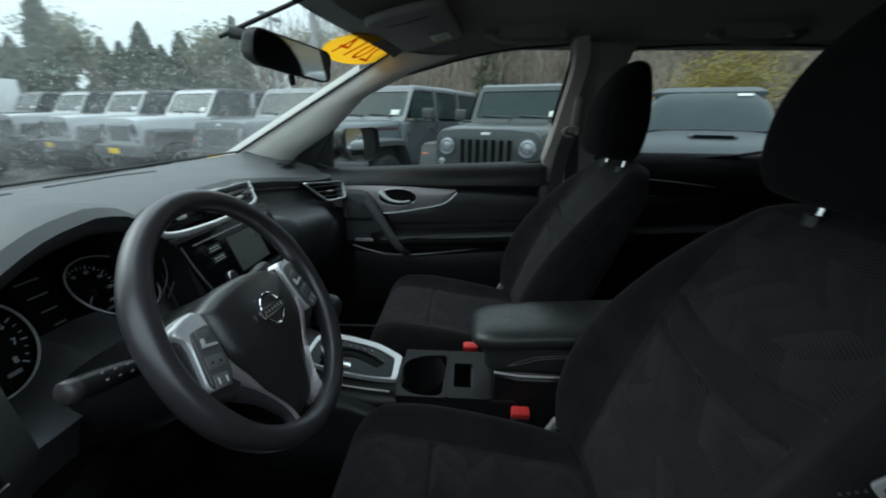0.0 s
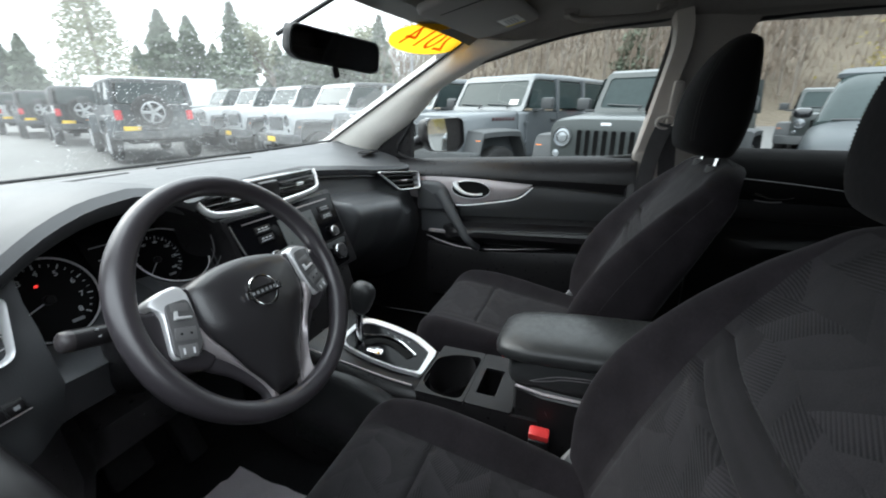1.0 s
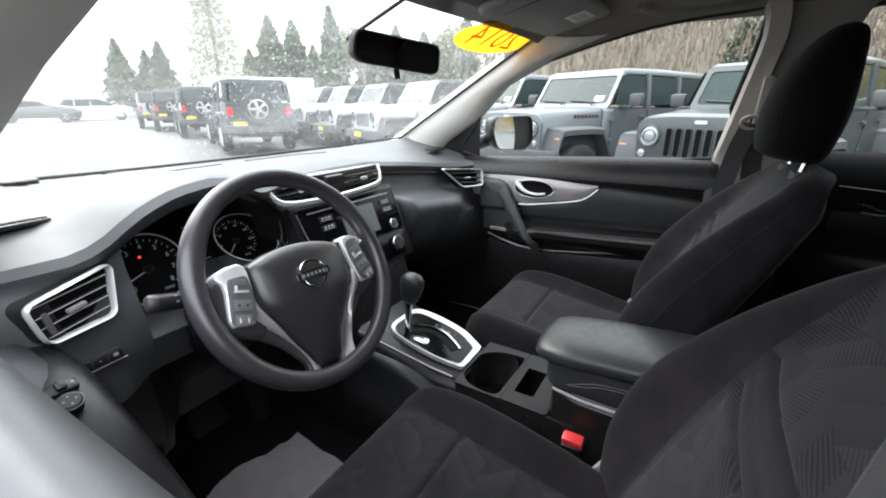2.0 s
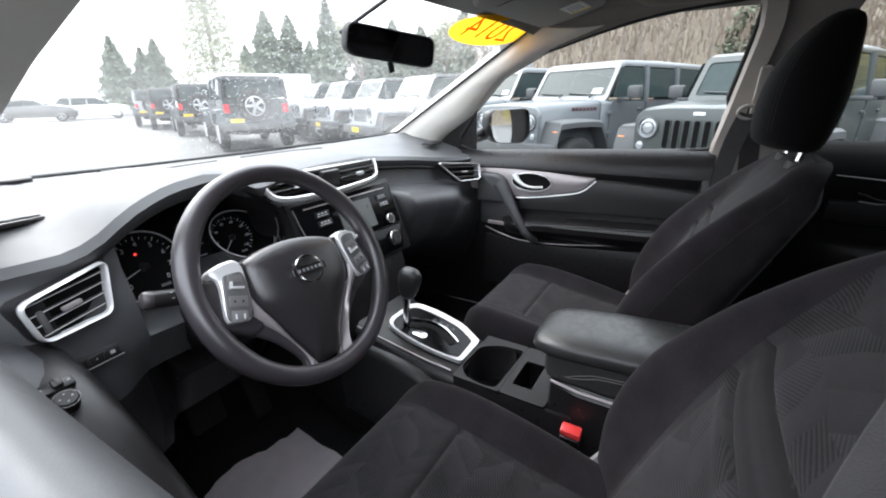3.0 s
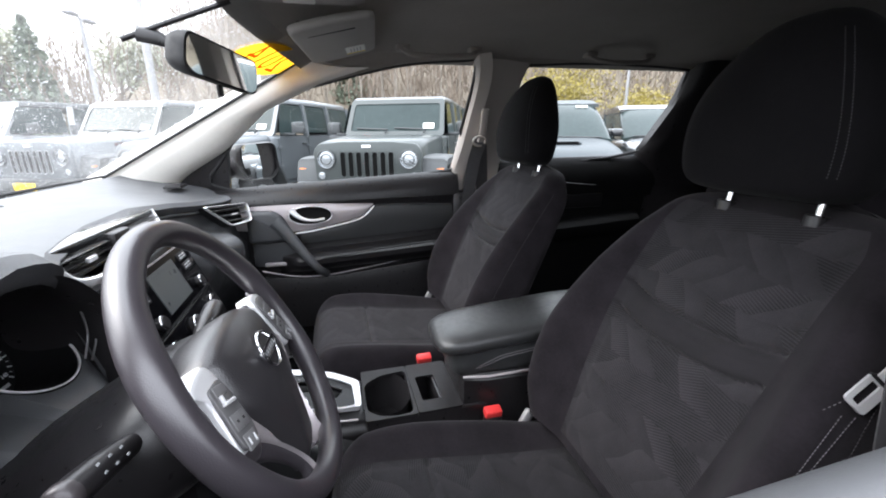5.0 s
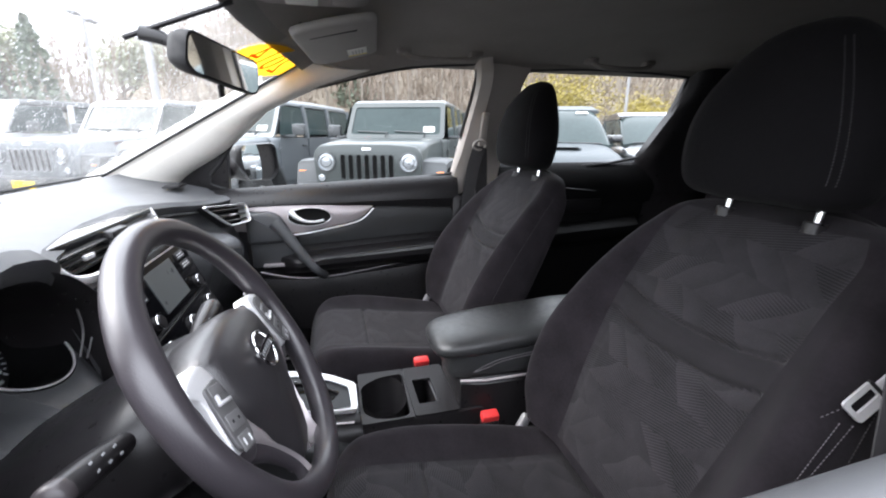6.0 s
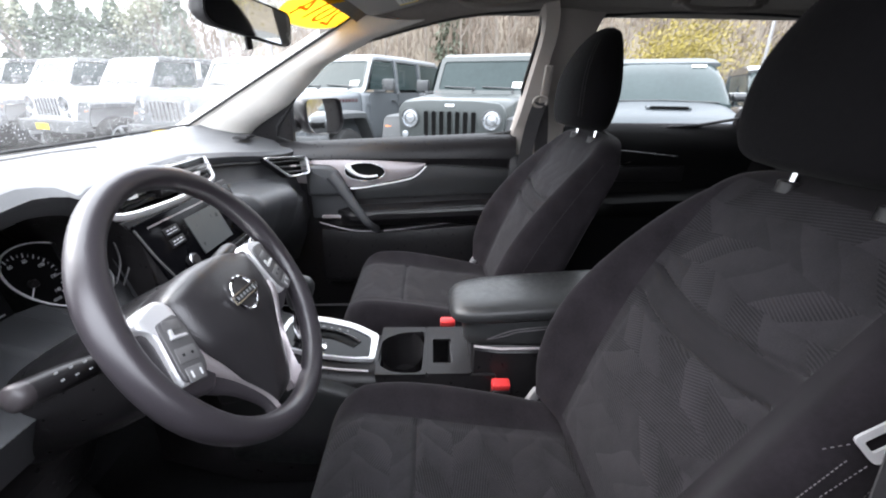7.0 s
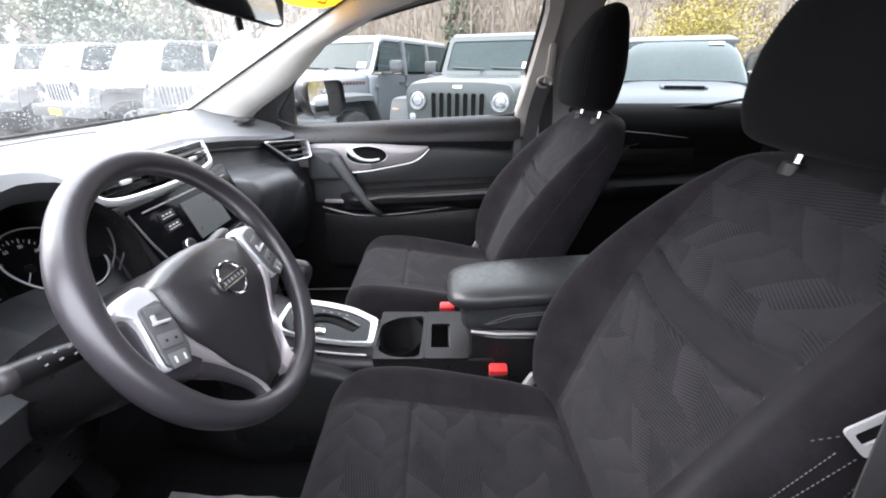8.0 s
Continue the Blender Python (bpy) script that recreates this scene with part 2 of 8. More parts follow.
def seat_cloth(name, color=(0.0182, 0.0168, 0.0185)):
    """Woven seat cloth with a pattern of leaning lozenges, some plain and some finely ribbed, in metres of the cloth's own map."""
    ma = bpy.data.materials.new(name)
    ma.use_nodes = True
    nt = ma.node_tree
    b = nt.nodes["Principled BSDF"]

    def math_node(op, a, c=None, d=None):
        n = nt.nodes.new("ShaderNodeMath")
        n.operation = op
        for i, v in enumerate((a, c, d)):
            if v is None:
                continue
            if isinstance(v, (int, float)):
                n.inputs[i].default_value = v
            else:
                nt.links.new(v, n.inputs[i])
        return n.outputs[0]

    uv = nt.nodes.new("ShaderNodeUVMap")
    sep = nt.nodes.new("ShaderNodeSeparateXYZ")
    nt.links.new(uv.outputs[0], sep.inputs[0])
    u, v = sep.outputs[0], sep.outputs[1]
    # the weave's drawing wanders a little
    drift = nt.nodes.new("ShaderNodeTexNoise")
    drift.inputs["Scale"].default_value, drift.inputs["Detail"].default_value = 9.0, 1
    nt.links.new(uv.outputs[0], drift.inputs["Vector"])
    bend = nt.nodes.new("ShaderNodeSeparateColor")
    nt.links.new(drift.outputs["Color"], bend.inputs[0])
    du = math_node("ADD", u, math_node("MULTIPLY_ADD", bend.outputs[0], 0.05, -0.025))
    dv = math_node("ADD", v, math_node("MULTIPLY_ADD", bend.outputs[1], 0.05, -0.025))
    # rows of leaves that lean to and fro
    high = math_node("MULTIPLY", dv, 18.5)
    row = math_node("FLOOR", high)
    sway = math_node("MULTIPLY_ADD", math_node("PINGPONG", row, 1.0), 2.0, -1.0)
    p = math_node("ADD", math_node("MULTIPLY_ADD", du, 18.5, math_node("MULTIPLY", row, 0.43)), math_node("MULTIPLY", math_node("SUBTRACT", math_node("FRACT", high), 0.5), math_node("MULTIPLY", sway, 0.95)))
    fp = math_node("FLOOR", p)
    cell = nt.nodes.new("ShaderNodeCombineXYZ")
    nt.links.new(fp, cell.inputs[0])
    nt.links.new(row, cell.inputs[1])
    wh = nt.nodes.new("ShaderNodeTexWhiteNoise")
    wh.noise_dimensions = "3D"
    nt.links.new(cell.outputs[0], wh.inputs[0])
    kind = wh.outputs["Value"]
    slant = math_node("MULTIPLY", math_node("MULTIPLY", u, sway), 300.0)
    ribs_a = math_node("SINE", math_node("MULTIPLY_ADD", v, 1480.0, slant))
    ribs_b = math_node("SINE", math_node("MULTIPLY_ADD", v, 1380.0, math_node("MULTIPLY", slant, -2.2)))
    is_a, is_b = math_node("LESS_THAN", kind, 0.36), math_node("GREATER_THAN", kind, 0.86)
    ribs = math_node("ADD", math_node("MULTIPLY", ribs_a, is_a), math_node("MULTIPLY", ribs_b, is_b))
    co = nt.nodes.new("ShaderNodeTexCoord")
    no, wear = nt.nodes.new("ShaderNodeTexNoise"), nt.nodes.new("ShaderNodeTexNoise")
    no.inputs["Scale"].default_value, no.inputs["Detail"].default_value = 900, 2
    wear.inputs["Scale"].default_value, wear.inputs["Detail"].default_value = 22, 4
    nt.links.new(co.outputs["Object"], no.inputs["Vector"])
    nt.links.new(co.outputs["Object"], wear.inputs["Vector"])
    tone = math_node("ADD", math_node("MULTIPLY", ribs, 0.32), math_node("MULTIPLY_ADD", kind, 0.34, 0.30))
    # each leaf shades from one side to the other, by the lie of its threads
    lie = math_node("SUBTRACT", math_node("FRACT", p), 0.5)
    tone = math_node("ADD", tone, math_node("MULTIPLY", lie, math_node("MULTIPLY_ADD", kind, 0.7, -0.2)))
    tone = math_node("ADD", tone, math_node("MULTIPLY_ADD", no.outputs["Fac"], 0.8, -0.4))
    tone = math_node("ADD", tone, math_node("MULTIPLY_ADD", wear.outputs["Fac"], 0.6, -0.2))
    mix = nt.nodes.new("ShaderNodeMix")
    mix.data_type = "RGBA"
    mix.inputs[6].default_value = (*[c * 0.50 for c in color], 1)
    mix.inputs[7].default_value = (*[c * 1.85 for c in color], 1)
    nt.links.new(tone, mix.inputs[0])
    nt.links.new(mix.outputs[2], b.inputs["Base Color"])
    b.inputs["Roughness"].default_value = 0.9
    b.inputs["Sheen Weight"].default_value = 0.06
    b.inputs["Specular IOR Level"].default_value = 0.15
    bu = nt.nodes.new("ShaderNodeBump")
    bu.inputs["Strength"].default_value, bu.inputs["Distance"].default_value = 0.4, 0.0006
    nt.links.new(math_node("ADD", math_node("MULTIPLY", ribs, 0.5), no.outputs["Fac"]), bu.inputs["Height"])
    nt.links.new(bu.outputs["Normal"], b.inputs["Normal"])
    return ma


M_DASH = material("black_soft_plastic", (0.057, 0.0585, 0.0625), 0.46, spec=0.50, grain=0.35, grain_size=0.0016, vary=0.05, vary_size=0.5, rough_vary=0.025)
# M_DASH plastic lightened: the windshield's sky light is put into the colour
M_DASHTOP = material("skylit_dash_top", (0.086, 0.088, 0.092), 0.50, spec=0.44, grain=0.35, grain_size=0.0016, vary=0.05, vary_size=0.5, rough_vary=0.025)
M_HARD = material("black_hard_plastic", (0.0142, 0.0132, 0.0142), 0.32, spec=0.40, grain=0.35, grain_size=0.0012, rough_vary=0.05)
M_WHEEL = material("dark_grey_wheel_skin", (0.040, 0.0353, 0.0405), 0.34, spec=0.85, grain=0.22, grain_size=0.0014, vary=0.06, vary_size=0.3, rough_vary=0.012)
M_PADSKIN = material("black_hub_skin", (0.029, 0.027, 0.0295), 0.31, spec=0.8, grain=0.5, grain_size=0.0016, vary=0.06, vary_size=0.3, rough_vary=0.015)
M_CLOTH = material("plain_black_cloth", (0.0140, 0.0118, 0.0140), 0.95, grain=0.5, grain_size=0.0009, vary=0.5, vary_size=0.06, sheen=0.06, spec=0.12)
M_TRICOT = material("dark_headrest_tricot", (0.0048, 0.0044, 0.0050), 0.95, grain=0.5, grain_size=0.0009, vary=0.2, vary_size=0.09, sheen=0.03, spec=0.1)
M_INSERT = seat_cloth("patterned_black_cloth")
M_BAND = material("plain_insert_cloth", (0.0190, 0.0174, 0.0192), 0.92, grain=0.5, grain_size=0.0009, vary=0.2, vary_size=0.05, sheen=0.06, spec=0.14)
M_SILVER = material("satin_silver_plastic", (0.80, 0.80, 0.81), 0.36, metal=0.45, vary=0.02, vary_size=0.4, rough_vary=0.02)
M_TRIM = material("smoked_silver_trim", (0.47, 0.43, 0.44), 0.34, metal=0.4, vary=0.03, vary_size=0.4, rough_vary=0.02)
M_CHROME = material("chrome", (0.75, 0.75, 0.76), 0.12, metal=1.0, vary=0.04, rough_vary=0.05)
M_GATE = material("shifter_gloss_black", (0.005, 0.005, 0.006), 0.09, vary=0.2, rough_vary=0.02, spec=0.10)
M_PIANO = material("gloss_black", (0.012, 0.012, 0.013), 0.1, coat=0.8, vary=0.2, rough_vary=0.04)
M_LEATHER = material("black_vinyl", (0.03, 0.031, 0.032), 0.38, grain=0.35, grain_size=0.0015, vary=0.12)
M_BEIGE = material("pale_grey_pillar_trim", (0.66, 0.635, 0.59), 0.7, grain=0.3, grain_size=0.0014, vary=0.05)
# darker than the windshield pillar: the roof's low light is put into the colour
M_LINER = material("shade_grey_headliner_cloth", (0.235, 0.215, 0.20), 0.95, grain=0.4, grain_size=0.0014, vary=0.08, sheen=0.05, spec=0.1)
M_CARPET = material("black_carpet", (0.018, 0.018, 0.019), 1.0, grain=0.8, grain_size=0.002, vary=0.3, spec=0.1)
M_RUBBER = material("black_rubber", (0.02, 0.02, 0.021), 0.75, vary=0.2)
M_RED = material("red_button_plastic", (0.75, 0.05, 0.05), 0.35, vary=0.08)
M_WEBBING = material("belt_webbing", (0.045, 0.043, 0.045), 0.8, grain=0.6, grain_size=0.001, vary=0.15)
M_PAPER = material("pale_floor_paper", (0.86, 0.80, 0.84), 0.85, vary=0.06, vary_size=0.05)
M_WHITE = material("white_car_paint", (0.8, 0.8, 0.8), 0.25, coat=0.6, vary=0.02)
M_MARK = material("white_markings", (0.75, 0.76, 0.78), 0.6, vary=0.05)
M_GREYMARK = material("grey_markings", (0.30, 0.31, 0.32), 0.6, vary=0.05)
M_SCREEN = material("grey_display", (0.085, 0.092, 0.092), 0.3, vary=0.1, rough_vary=0.03)
M_VISOR = material("pale_visor_cloth", (0.36, 0.345, 0.325), 0.9, grain=0.3, grain_size=0.0014, vary=0.05, spec=0.1)
M_YELLOWBAND = material("yellow_label_band", (0.75, 0.58, 0.12), 0.6, vary=0.05)
M_LABEL = material("white_warning_label", (0.7, 0.7, 0.66), 0.6, vary=0.05)
M_MIRROR = material("mirror_glass", (0.86, 0.88, 0.88), 0.03, metal=1.0, vary=0.02, rough_vary=0.01)
M_GLASS = glass("window_glass", (0.92, 0.95, 0.94))
M_PRIVACY = glass("dark_privacy_glass", (0.14, 0.15, 0.15))
# the dusty film is also set to whiten the view as glare would
M_WINDSHIELD = glass("windshield_glass", (0.95, 0.97, 0.96), 0.8, dust_haze=0.12, dust_size=0.35)
M_BUTTON = material("grey_switch_plastic", (0.40, 0.395, 0.40), 0.4, metal=0.35, vary=0.03)
# sky light on the driver's sill is put into this lighter grey
M_PAD = material("skylit_door_pad", (0.075, 0.078, 0.082), 0.48, grain=0.15, grain_size=0.0015, vary=0.06, vary_size=0.3, rough_vary=0.03)
# pillar trim again, with shade between the doors put into a darker colour
M_PILLAR = material("shaded_pillar_cover", (0.36, 0.33, 0.303), 0.75, grain=0.3, grain_size=0.0014, vary=0.05)
M_THREAD = material("dark_grey_thread", (0.034, 0.032, 0.034), 0.85, vary=0.1)
M_REARPANEL = material("dull_black_panel", (0.012, 0.012, 0.0125), 0.7, spec=0.12, grain=0.35, grain_size=0.0012, rough_vary=0.04)
M_TRAY = material("matt_black_console_plastic", (0.017, 0.016, 0.017), 0.45, spec=0.22, grain=0.35, grain_size=0.0012, rough_vary=0.04)
M_DIAL = material("matt_black_dial", (0.006, 0.006, 0.0065), 0.5, vary=0.1, spec=0.12)
# near-black that puts the shade of deep hollows onto shallow shapes
M_SLOTBLACK = material("hollow_shade_black", (0.006, 0.006, 0.006), 0.6, spec=0.1)
M_BEDGREY = material("dark_grey_switch_bed", (0.13, 0.128, 0.13), 0.4, metal=0.2, vary=0.03)
M_STALKEND = material("grey_stalk_end", (0.040, 0.035, 0.037), 0.4, vary=0.05)
M_SWITCH = material("dark_grey_switch_plastic", (0.20, 0.197, 0.20), 0.4, metal=0.3, vary=0.03)
M_STITCH = material("grey_thread", (0.12, 0.113, 0.12), 0.8, vary=0.1)


def backlit_film(name, color, through=0.6):
    """Thin printed film: some of the light that falls on its far side shines through."""
    ma = bpy.data.materials.new(name)
    ma.use_nodes = True
    nt = ma.node_tree
    nt.nodes.clear()
    out = nt.nodes.new("ShaderNodeOutputMaterial")
    a, b, mix = nt.nodes.new("ShaderNodeBsdfDiffuse"), nt.nodes.new("ShaderNodeBsdfTranslucent"), nt.nodes.new("ShaderNodeMixShader")
    co, no, cm = nt.nodes.new("ShaderNodeTexCoord"), nt.nodes.new("ShaderNodeTexNoise"), nt.nodes.new("ShaderNodeMix")
    no.inputs["Scale"].default_value, no.inputs["Detail"].default_value = 30, 4
    nt.links.new(co.outputs["Object"], no.inputs["Vector"])
    cm.data_type = "RGBA"
    cm.inputs[6].default_value, cm.inputs[7].default_value = (*[c * 0.92 for c in color], 1), (*color, 1)
    nt.links.new(no.outputs["Fac"], cm.inputs[0])
    for n in (a, b):
        nt.links.new(cm.outputs[2], n.inputs[0])
    mix.inputs[0].default_value = through
    nt.links.new(a.outputs[0], mix.inputs[1])
    nt.links.new(b.outputs[0], mix.inputs[2])
    nt.links.new(mix.outputs[0], out.inputs[0])
    return ma


M_STICKER = backlit_film("yellow_sticker", (0.98, 0.52, 0.02))
M_STICKER_INK = backlit_film("orange_sticker_ink", (0.75, 0.16, 0.01), 0.5)

# ---- the car's shell: windshield, roof, pillars, doors, floor ----
def glass_line(x, s):
    """A place on the windshield: x across, s from the base (0) to the header (1)."""
    k = (x / 0.72) ** 2
    base = Vector((x, 1.36 - 0.24 * k, 1.125 + 0.04 * k))
    head = Vector((x * 0.83, 0.57 - 0.10 * k, 1.515 + 0.0 * k))
    p = base.lerp(head, s)
    p.z += 0.03 * math.sin(math.pi * s) * (1 - min(1.0, k))
    return p


def windshield():
    bm = bmesh.new()
    xs = [-0.76 + 1.52 * i / 24 for i in range(25)]
    rings = [[glass_line(x, -0.06 + 1.12 * j / 12) for x in xs] for j in range(13)]
    loft(bm, rings, closed=False)
    ob = part("window_1", bm, M_WINDSHIELD, smooth=60)
    ob.visible_shadow = False
    return setting(ob, "rain-spotted curved windshield", "windshield")


windshield()


def raindrops():
    """Dried drops and specks on the outside of the windshield."""
    rnd = random.Random(5)
    bm = bmesh.new()
    for _ in range(6500):
        x, s = rnd.uniform(-0.25, 0.72), rnd.uniform(0.03, 0.98)
        if rnd.random() > 0.35 + 0.65 * min(1, (x + 0.25) / 0.4):
            continue
        p = glass_line(x, s) + Vector((0, 0.002, 0.004))
        r = rnd.choice((0.0006, 0.0008, 0.0008, 0.0010, 0.0010, 0.0013, 0.0018))
        m = axes((1, 0, 0), (0, -0.87, 0.48), (0, 0.48, 0.87), p)
        k = 6
        top = bm.verts.new(m @ Vector((0, 0, r * 0.5)))
        ring = [bm.verts.new(m @ Vector((r * math.cos(6.283 * i / k), r * math.sin(6.283 * i / k) * rnd.uniform(0.8, 1.3), 0))) for i in range(k)]
        for i in range(k):
            bm.faces.new((ring[i], ring[(i + 1) % k], top))
    ob = part("raindrops", bm, M_DROP, smooth=0)
    return tagged(ob, "pale dried raindrops spotted over the windshield", "raindrops", kind="stuff")


M_DROP = backlit_film("pale_water_spots", (0.66, 0.68, 0.69), 0.8)
raindrops()


def cloth_roof():
    """Headliner with its turned-down edges."""
    bm = bmesh.new()
    rings = []
    for j in range(30):
        y = 0.575 - j * (2.6 / 29)
        front = min(1.0, (0.575 - y) / 0.25)
        rear = max(0.0, (-1.2 - y) / 0.9)
        ring = []
        for i in range(33):
            a = -1 + 2 * i / 32
            x = a * (0.60 + 0.035 * front)
            z = 1.517 + 0.075 * math.sin(front * math.pi / 2) - (0.028 + 0.045 * front) * abs(a) ** 4 - 0.10 * rear ** 2
            ring.append(Vector((x, y - 0.10 * a * a * (1 - front), z)))
        rings.append(ring)
    inner = [[p.copy() for p in r] for r in rings]
    loft(bm, inner, closed=False)
    outer = [[p + Vector((0, 0, 0.02)) for p in r] for r in rings]
    loft(bm, outer, closed=False)
    return setting(part("ceiling", bm, M_LINER), "cloth headliner with the dimness under the roof put into its grey", "headliner")


cloth_roof()
bm = bmesh.new()
tube(bm, [glass_line(-0.72 + 1.44 * i / 30, 0.012) + Vector((0, -0.008, 0.004)) for i in range(31)], 0.006, 6, flat=0.7)
setting(part("trim", bm, M_RUBBER), "black edge along the foot of the windshield", "trim")

# outline of the front side window: along the car and height
WINDOW = [(0.765, 1.105), (0.742, 1.245), (0.60, 1.392), (0.40, 1.455), (0.16, 1.510), (-0.06, 1.530), (-0.105, 1.515), (-0.075, 1.30), (-0.052, 1.150)]
REAR_WINDOW = [(-0.25, 1.175), (-0.265, 1.36), (-0.285, 1.49), (-0.32, 1.522), (-0.60, 1.535), (-0.965, 1.525), (-0.992, 1.50), (-0.985, 1.40), (-0.905, 1.205)]


def wall_x(z):
    """How far out the side of the car stands at a height above the sill."""
    return 0.765 - max(0.0, z - 1.14) * 0.40


def side_pillars(side):
    tag = "wall_east" if side > 0 else "wall_west"
    bodyside = thing(tag, "pale pillar trim round the side windows", "pillar trim", kind="structure")

    def P(y, z, inn=0.0):
        return Vector((side * (wall_x(z) - inn), y, z))

    # windshield pillar: from the dash to the header, then along the roof edge
    bm = bmesh.new()
    rings = []
    n = 26
    for i in range(n + 1):
        s = -0.08 + 1.08 * i / n
        g = glass_line(0.715, s)
        g.x = min(g.x, 0.735)
        win = table([(-0.08, 1.0, 1.06), (0.1, 0.885, 1.165), (0.3, 0.745, 1.246), (0.55, 0.60, 1.373), (0.8, 0.42, 1.452), (1.0, 0.24, 1.502)], s)
        a = Vector((side * g.x, g.y, g.z))
        b = P(win[0], win[1], 0.012)
        mid = (a + b) / 2 + Vector((-side * (0.016 if side > 0 else 0.075), -0.012, -0.012))
        q1, q2 = a.lerp(mid, 0.6) + Vector((-side * 0.008, -0.004, -0.004)), b.lerp(mid, 0.6) + Vector((-side * 0.008, 0, -0.002))
        out = (a + b) / 2 + Vector((side * 0.05, 0.03, 0.03))
        rings.append([a, q1, mid, q2, b, b + Vector((side * 0.03, 0, 0)), out, a + Vector((side * 0.02, 0.02, 0.02))])
    loft(bm, rings)
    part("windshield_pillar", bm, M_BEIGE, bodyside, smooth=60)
    # black printed edge of the glass along the pillar
    bm = bmesh.new()
    tube(bm, [r[0] + Vector((-side * 0.006, -0.002, 0.0)) for r in rings[2:]], 0.0045, 6)
    part("glass_edge", bm, M_RUBBER, bodyside)
    # black sail panel between pillar and door mirror
    bm = bmesh.new()
    tri = [(1.03, 1.10), (0.86, 1.205), (0.745, 1.25), (0.765, 1.10)]
    loft(bm, [[P(y, z, 0.0) for y, z in tri], [P(y, z, -0.03) for y, z in tri]])
    part("sail_panel", bm, M_HARD, bodyside)
    # roof rail above the windows
    bm = bmesh.new()
    top = [(0.60, 1.392), (0.40, 1.455), (0.16, 1.512), (-0.06, 1.532), (-0.19, 1.534), (-0.32, 1.526), (-0.60, 1.538), (-0.955, 1.528), (-1.3, 1.50), (-1.9, 1.40)]
    rings = []
    for y, z in curve_pts([(0, a, b) for a, b in top], 5) and [(p.y, p.z) for p in curve_pts([(0, a, b) for a, b in top], 5)]:
        e = P(y, z, 0.01)
        rise = max(0.012, 1.585 - z - max(0, y - 0.2) * 0.16)
        rings.append([e, e + Vector((-side * 0.012, 0, 0.004)), e + Vector((-side * 0.035, 0, rise * 0.55)), e + Vector((-side * 0.06, 0, rise)),
                      e + Vector((side * 0.02, 0, rise + 0.03)), e + Vector((side * 0.05, 0, 0.03)), e + Vector((side * 0.03, 0, 0))])
    loft(bm, rings)
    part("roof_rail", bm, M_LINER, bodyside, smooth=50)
    # pillar between the doors
    bm = bmesh.new()
    rings = []
    for i in range(13):
        z = 1.06 + 0.49 * i / 12
        front = lerp(-0.052, -0.112, (z - 1.15) / 0.37) - 0.004
        back = lerp(-0.252, -0.285, (z - 1.15) / 0.37)
        flare = max(0, (z - 1.44) / 0.11) ** 2
        front += 0.03 * flare
        back -= 0.03 * flare
        ins = 0.012 + 0.033 * ease((z - 1.13) / 0.12)
        rings.append([P(front, z, -0.02), P(front, z, 0.012), P(front - 0.008, z, 0.012 + ins * 0.55), P(front - 0.048, z, 0.016 + ins * 0.75), P(front - 0.054, z, ins * 0.35), P((front + back) / 2 - 0.01, z, ins * 0.35), P(back + 0.012, z, ins * 0.35), P(back, z, 0.01), P(back, z, -0.02)])
    loft(bm, rings)
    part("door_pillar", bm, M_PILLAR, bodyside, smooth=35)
    bm = bmesh.new()
    box(bm, (side * 0.765, -0.162, 0.74), (0.10, 0.23, 0.66), 0.02)
    part("pillar_foot", bm, M_HARD, bodyside)
    # rearmost pillar and quarter wall
    bm = bmesh.new()
    rings = []
    for i in range(10):
        z = 1.05 + 0.5 * i / 9
        front = table([(1.05, -0.98), (1.2, -0.90), (1.40, -0.985), (1.55, -1.0)], z)[0]
        rings.append([P(front, z, -0.02), P(front, z, 0.02), P(front - 0.06, z, 0.06), P(-1.6, z, 0.10), P(-2.0, z, 0.2), P(-2.0, z, 0.1), P(-1.6, z, -0.02)])
    loft(bm, rings)
    part("rear_pillar", bm, M_HARD, bodyside, smooth=60)
    # black rubber seals along the openings
    for line in (WINDOW, REAR_WINDOW):
        bm = bmesh.new()
        tube(bm, curve_pts([P(y, z, 0.002) for y, z in line], 4, loop=True), 0.006, 6, loop=True)
        part("window_seal", bm, M_RUBBER, bodyside)
    # lower quarter wall behind the rear door
    bm = bmesh.new()
    box(bm, (side * 0.80, -1.55, 0.75), (0.12, 1.2, 0.85), 0.03)
    part("lower_wall", bm, M_HARD, bodyside)
    return bodyside


side_pillars(1)
side_pillars(-1)


def pane(side, outline, name, pane_m=None):
    bm = bmesh.new()
    vs = [bm.verts.new((side * (wall_x(z) + 0.012), y, z)) for y, z in outline]
    bm.faces.new(vs)
    ob = part(name, bm, pane_m or M_GLASS, smooth=0)
    ob.visible_shadow = pane_m is not None
    return setting(ob, "clear side window glass" if pane_m is None else "dark privacy glass in the rear door", "window")


pane(1, WINDOW, "window_2")
pane(1, REAR_WINDOW, "window_3")
pane(-1, REAR_WINDOW, "window_4", M_PRIVACY)

# ---- doors ----
# the door panel's section: how far inward from the middle of the car, and height
DOOR_SECTION = [(0.80, 1.10), (0.785, 1.148), (0.765, 1.156), (0.748, 1.146), (0.731, 1.12), (0.722, 1.09), (0.721, 1.056), (0.731, 1.043),
                (0.742, 1.0), (0.744, 0.955), (0.745, 0.905), (0.742, 0.882), (0.715, 0.874), (0.675, 0.868), (0.663, 0.858), (0.664, 0.84),
                (0.68, 0.822), (0.715, 0.80), (0.745, 0.792), (0.752, 0.77), (0.755, 0.65), (0.757, 0.5), (0.765, 0.42), (0.82, 0.41)]


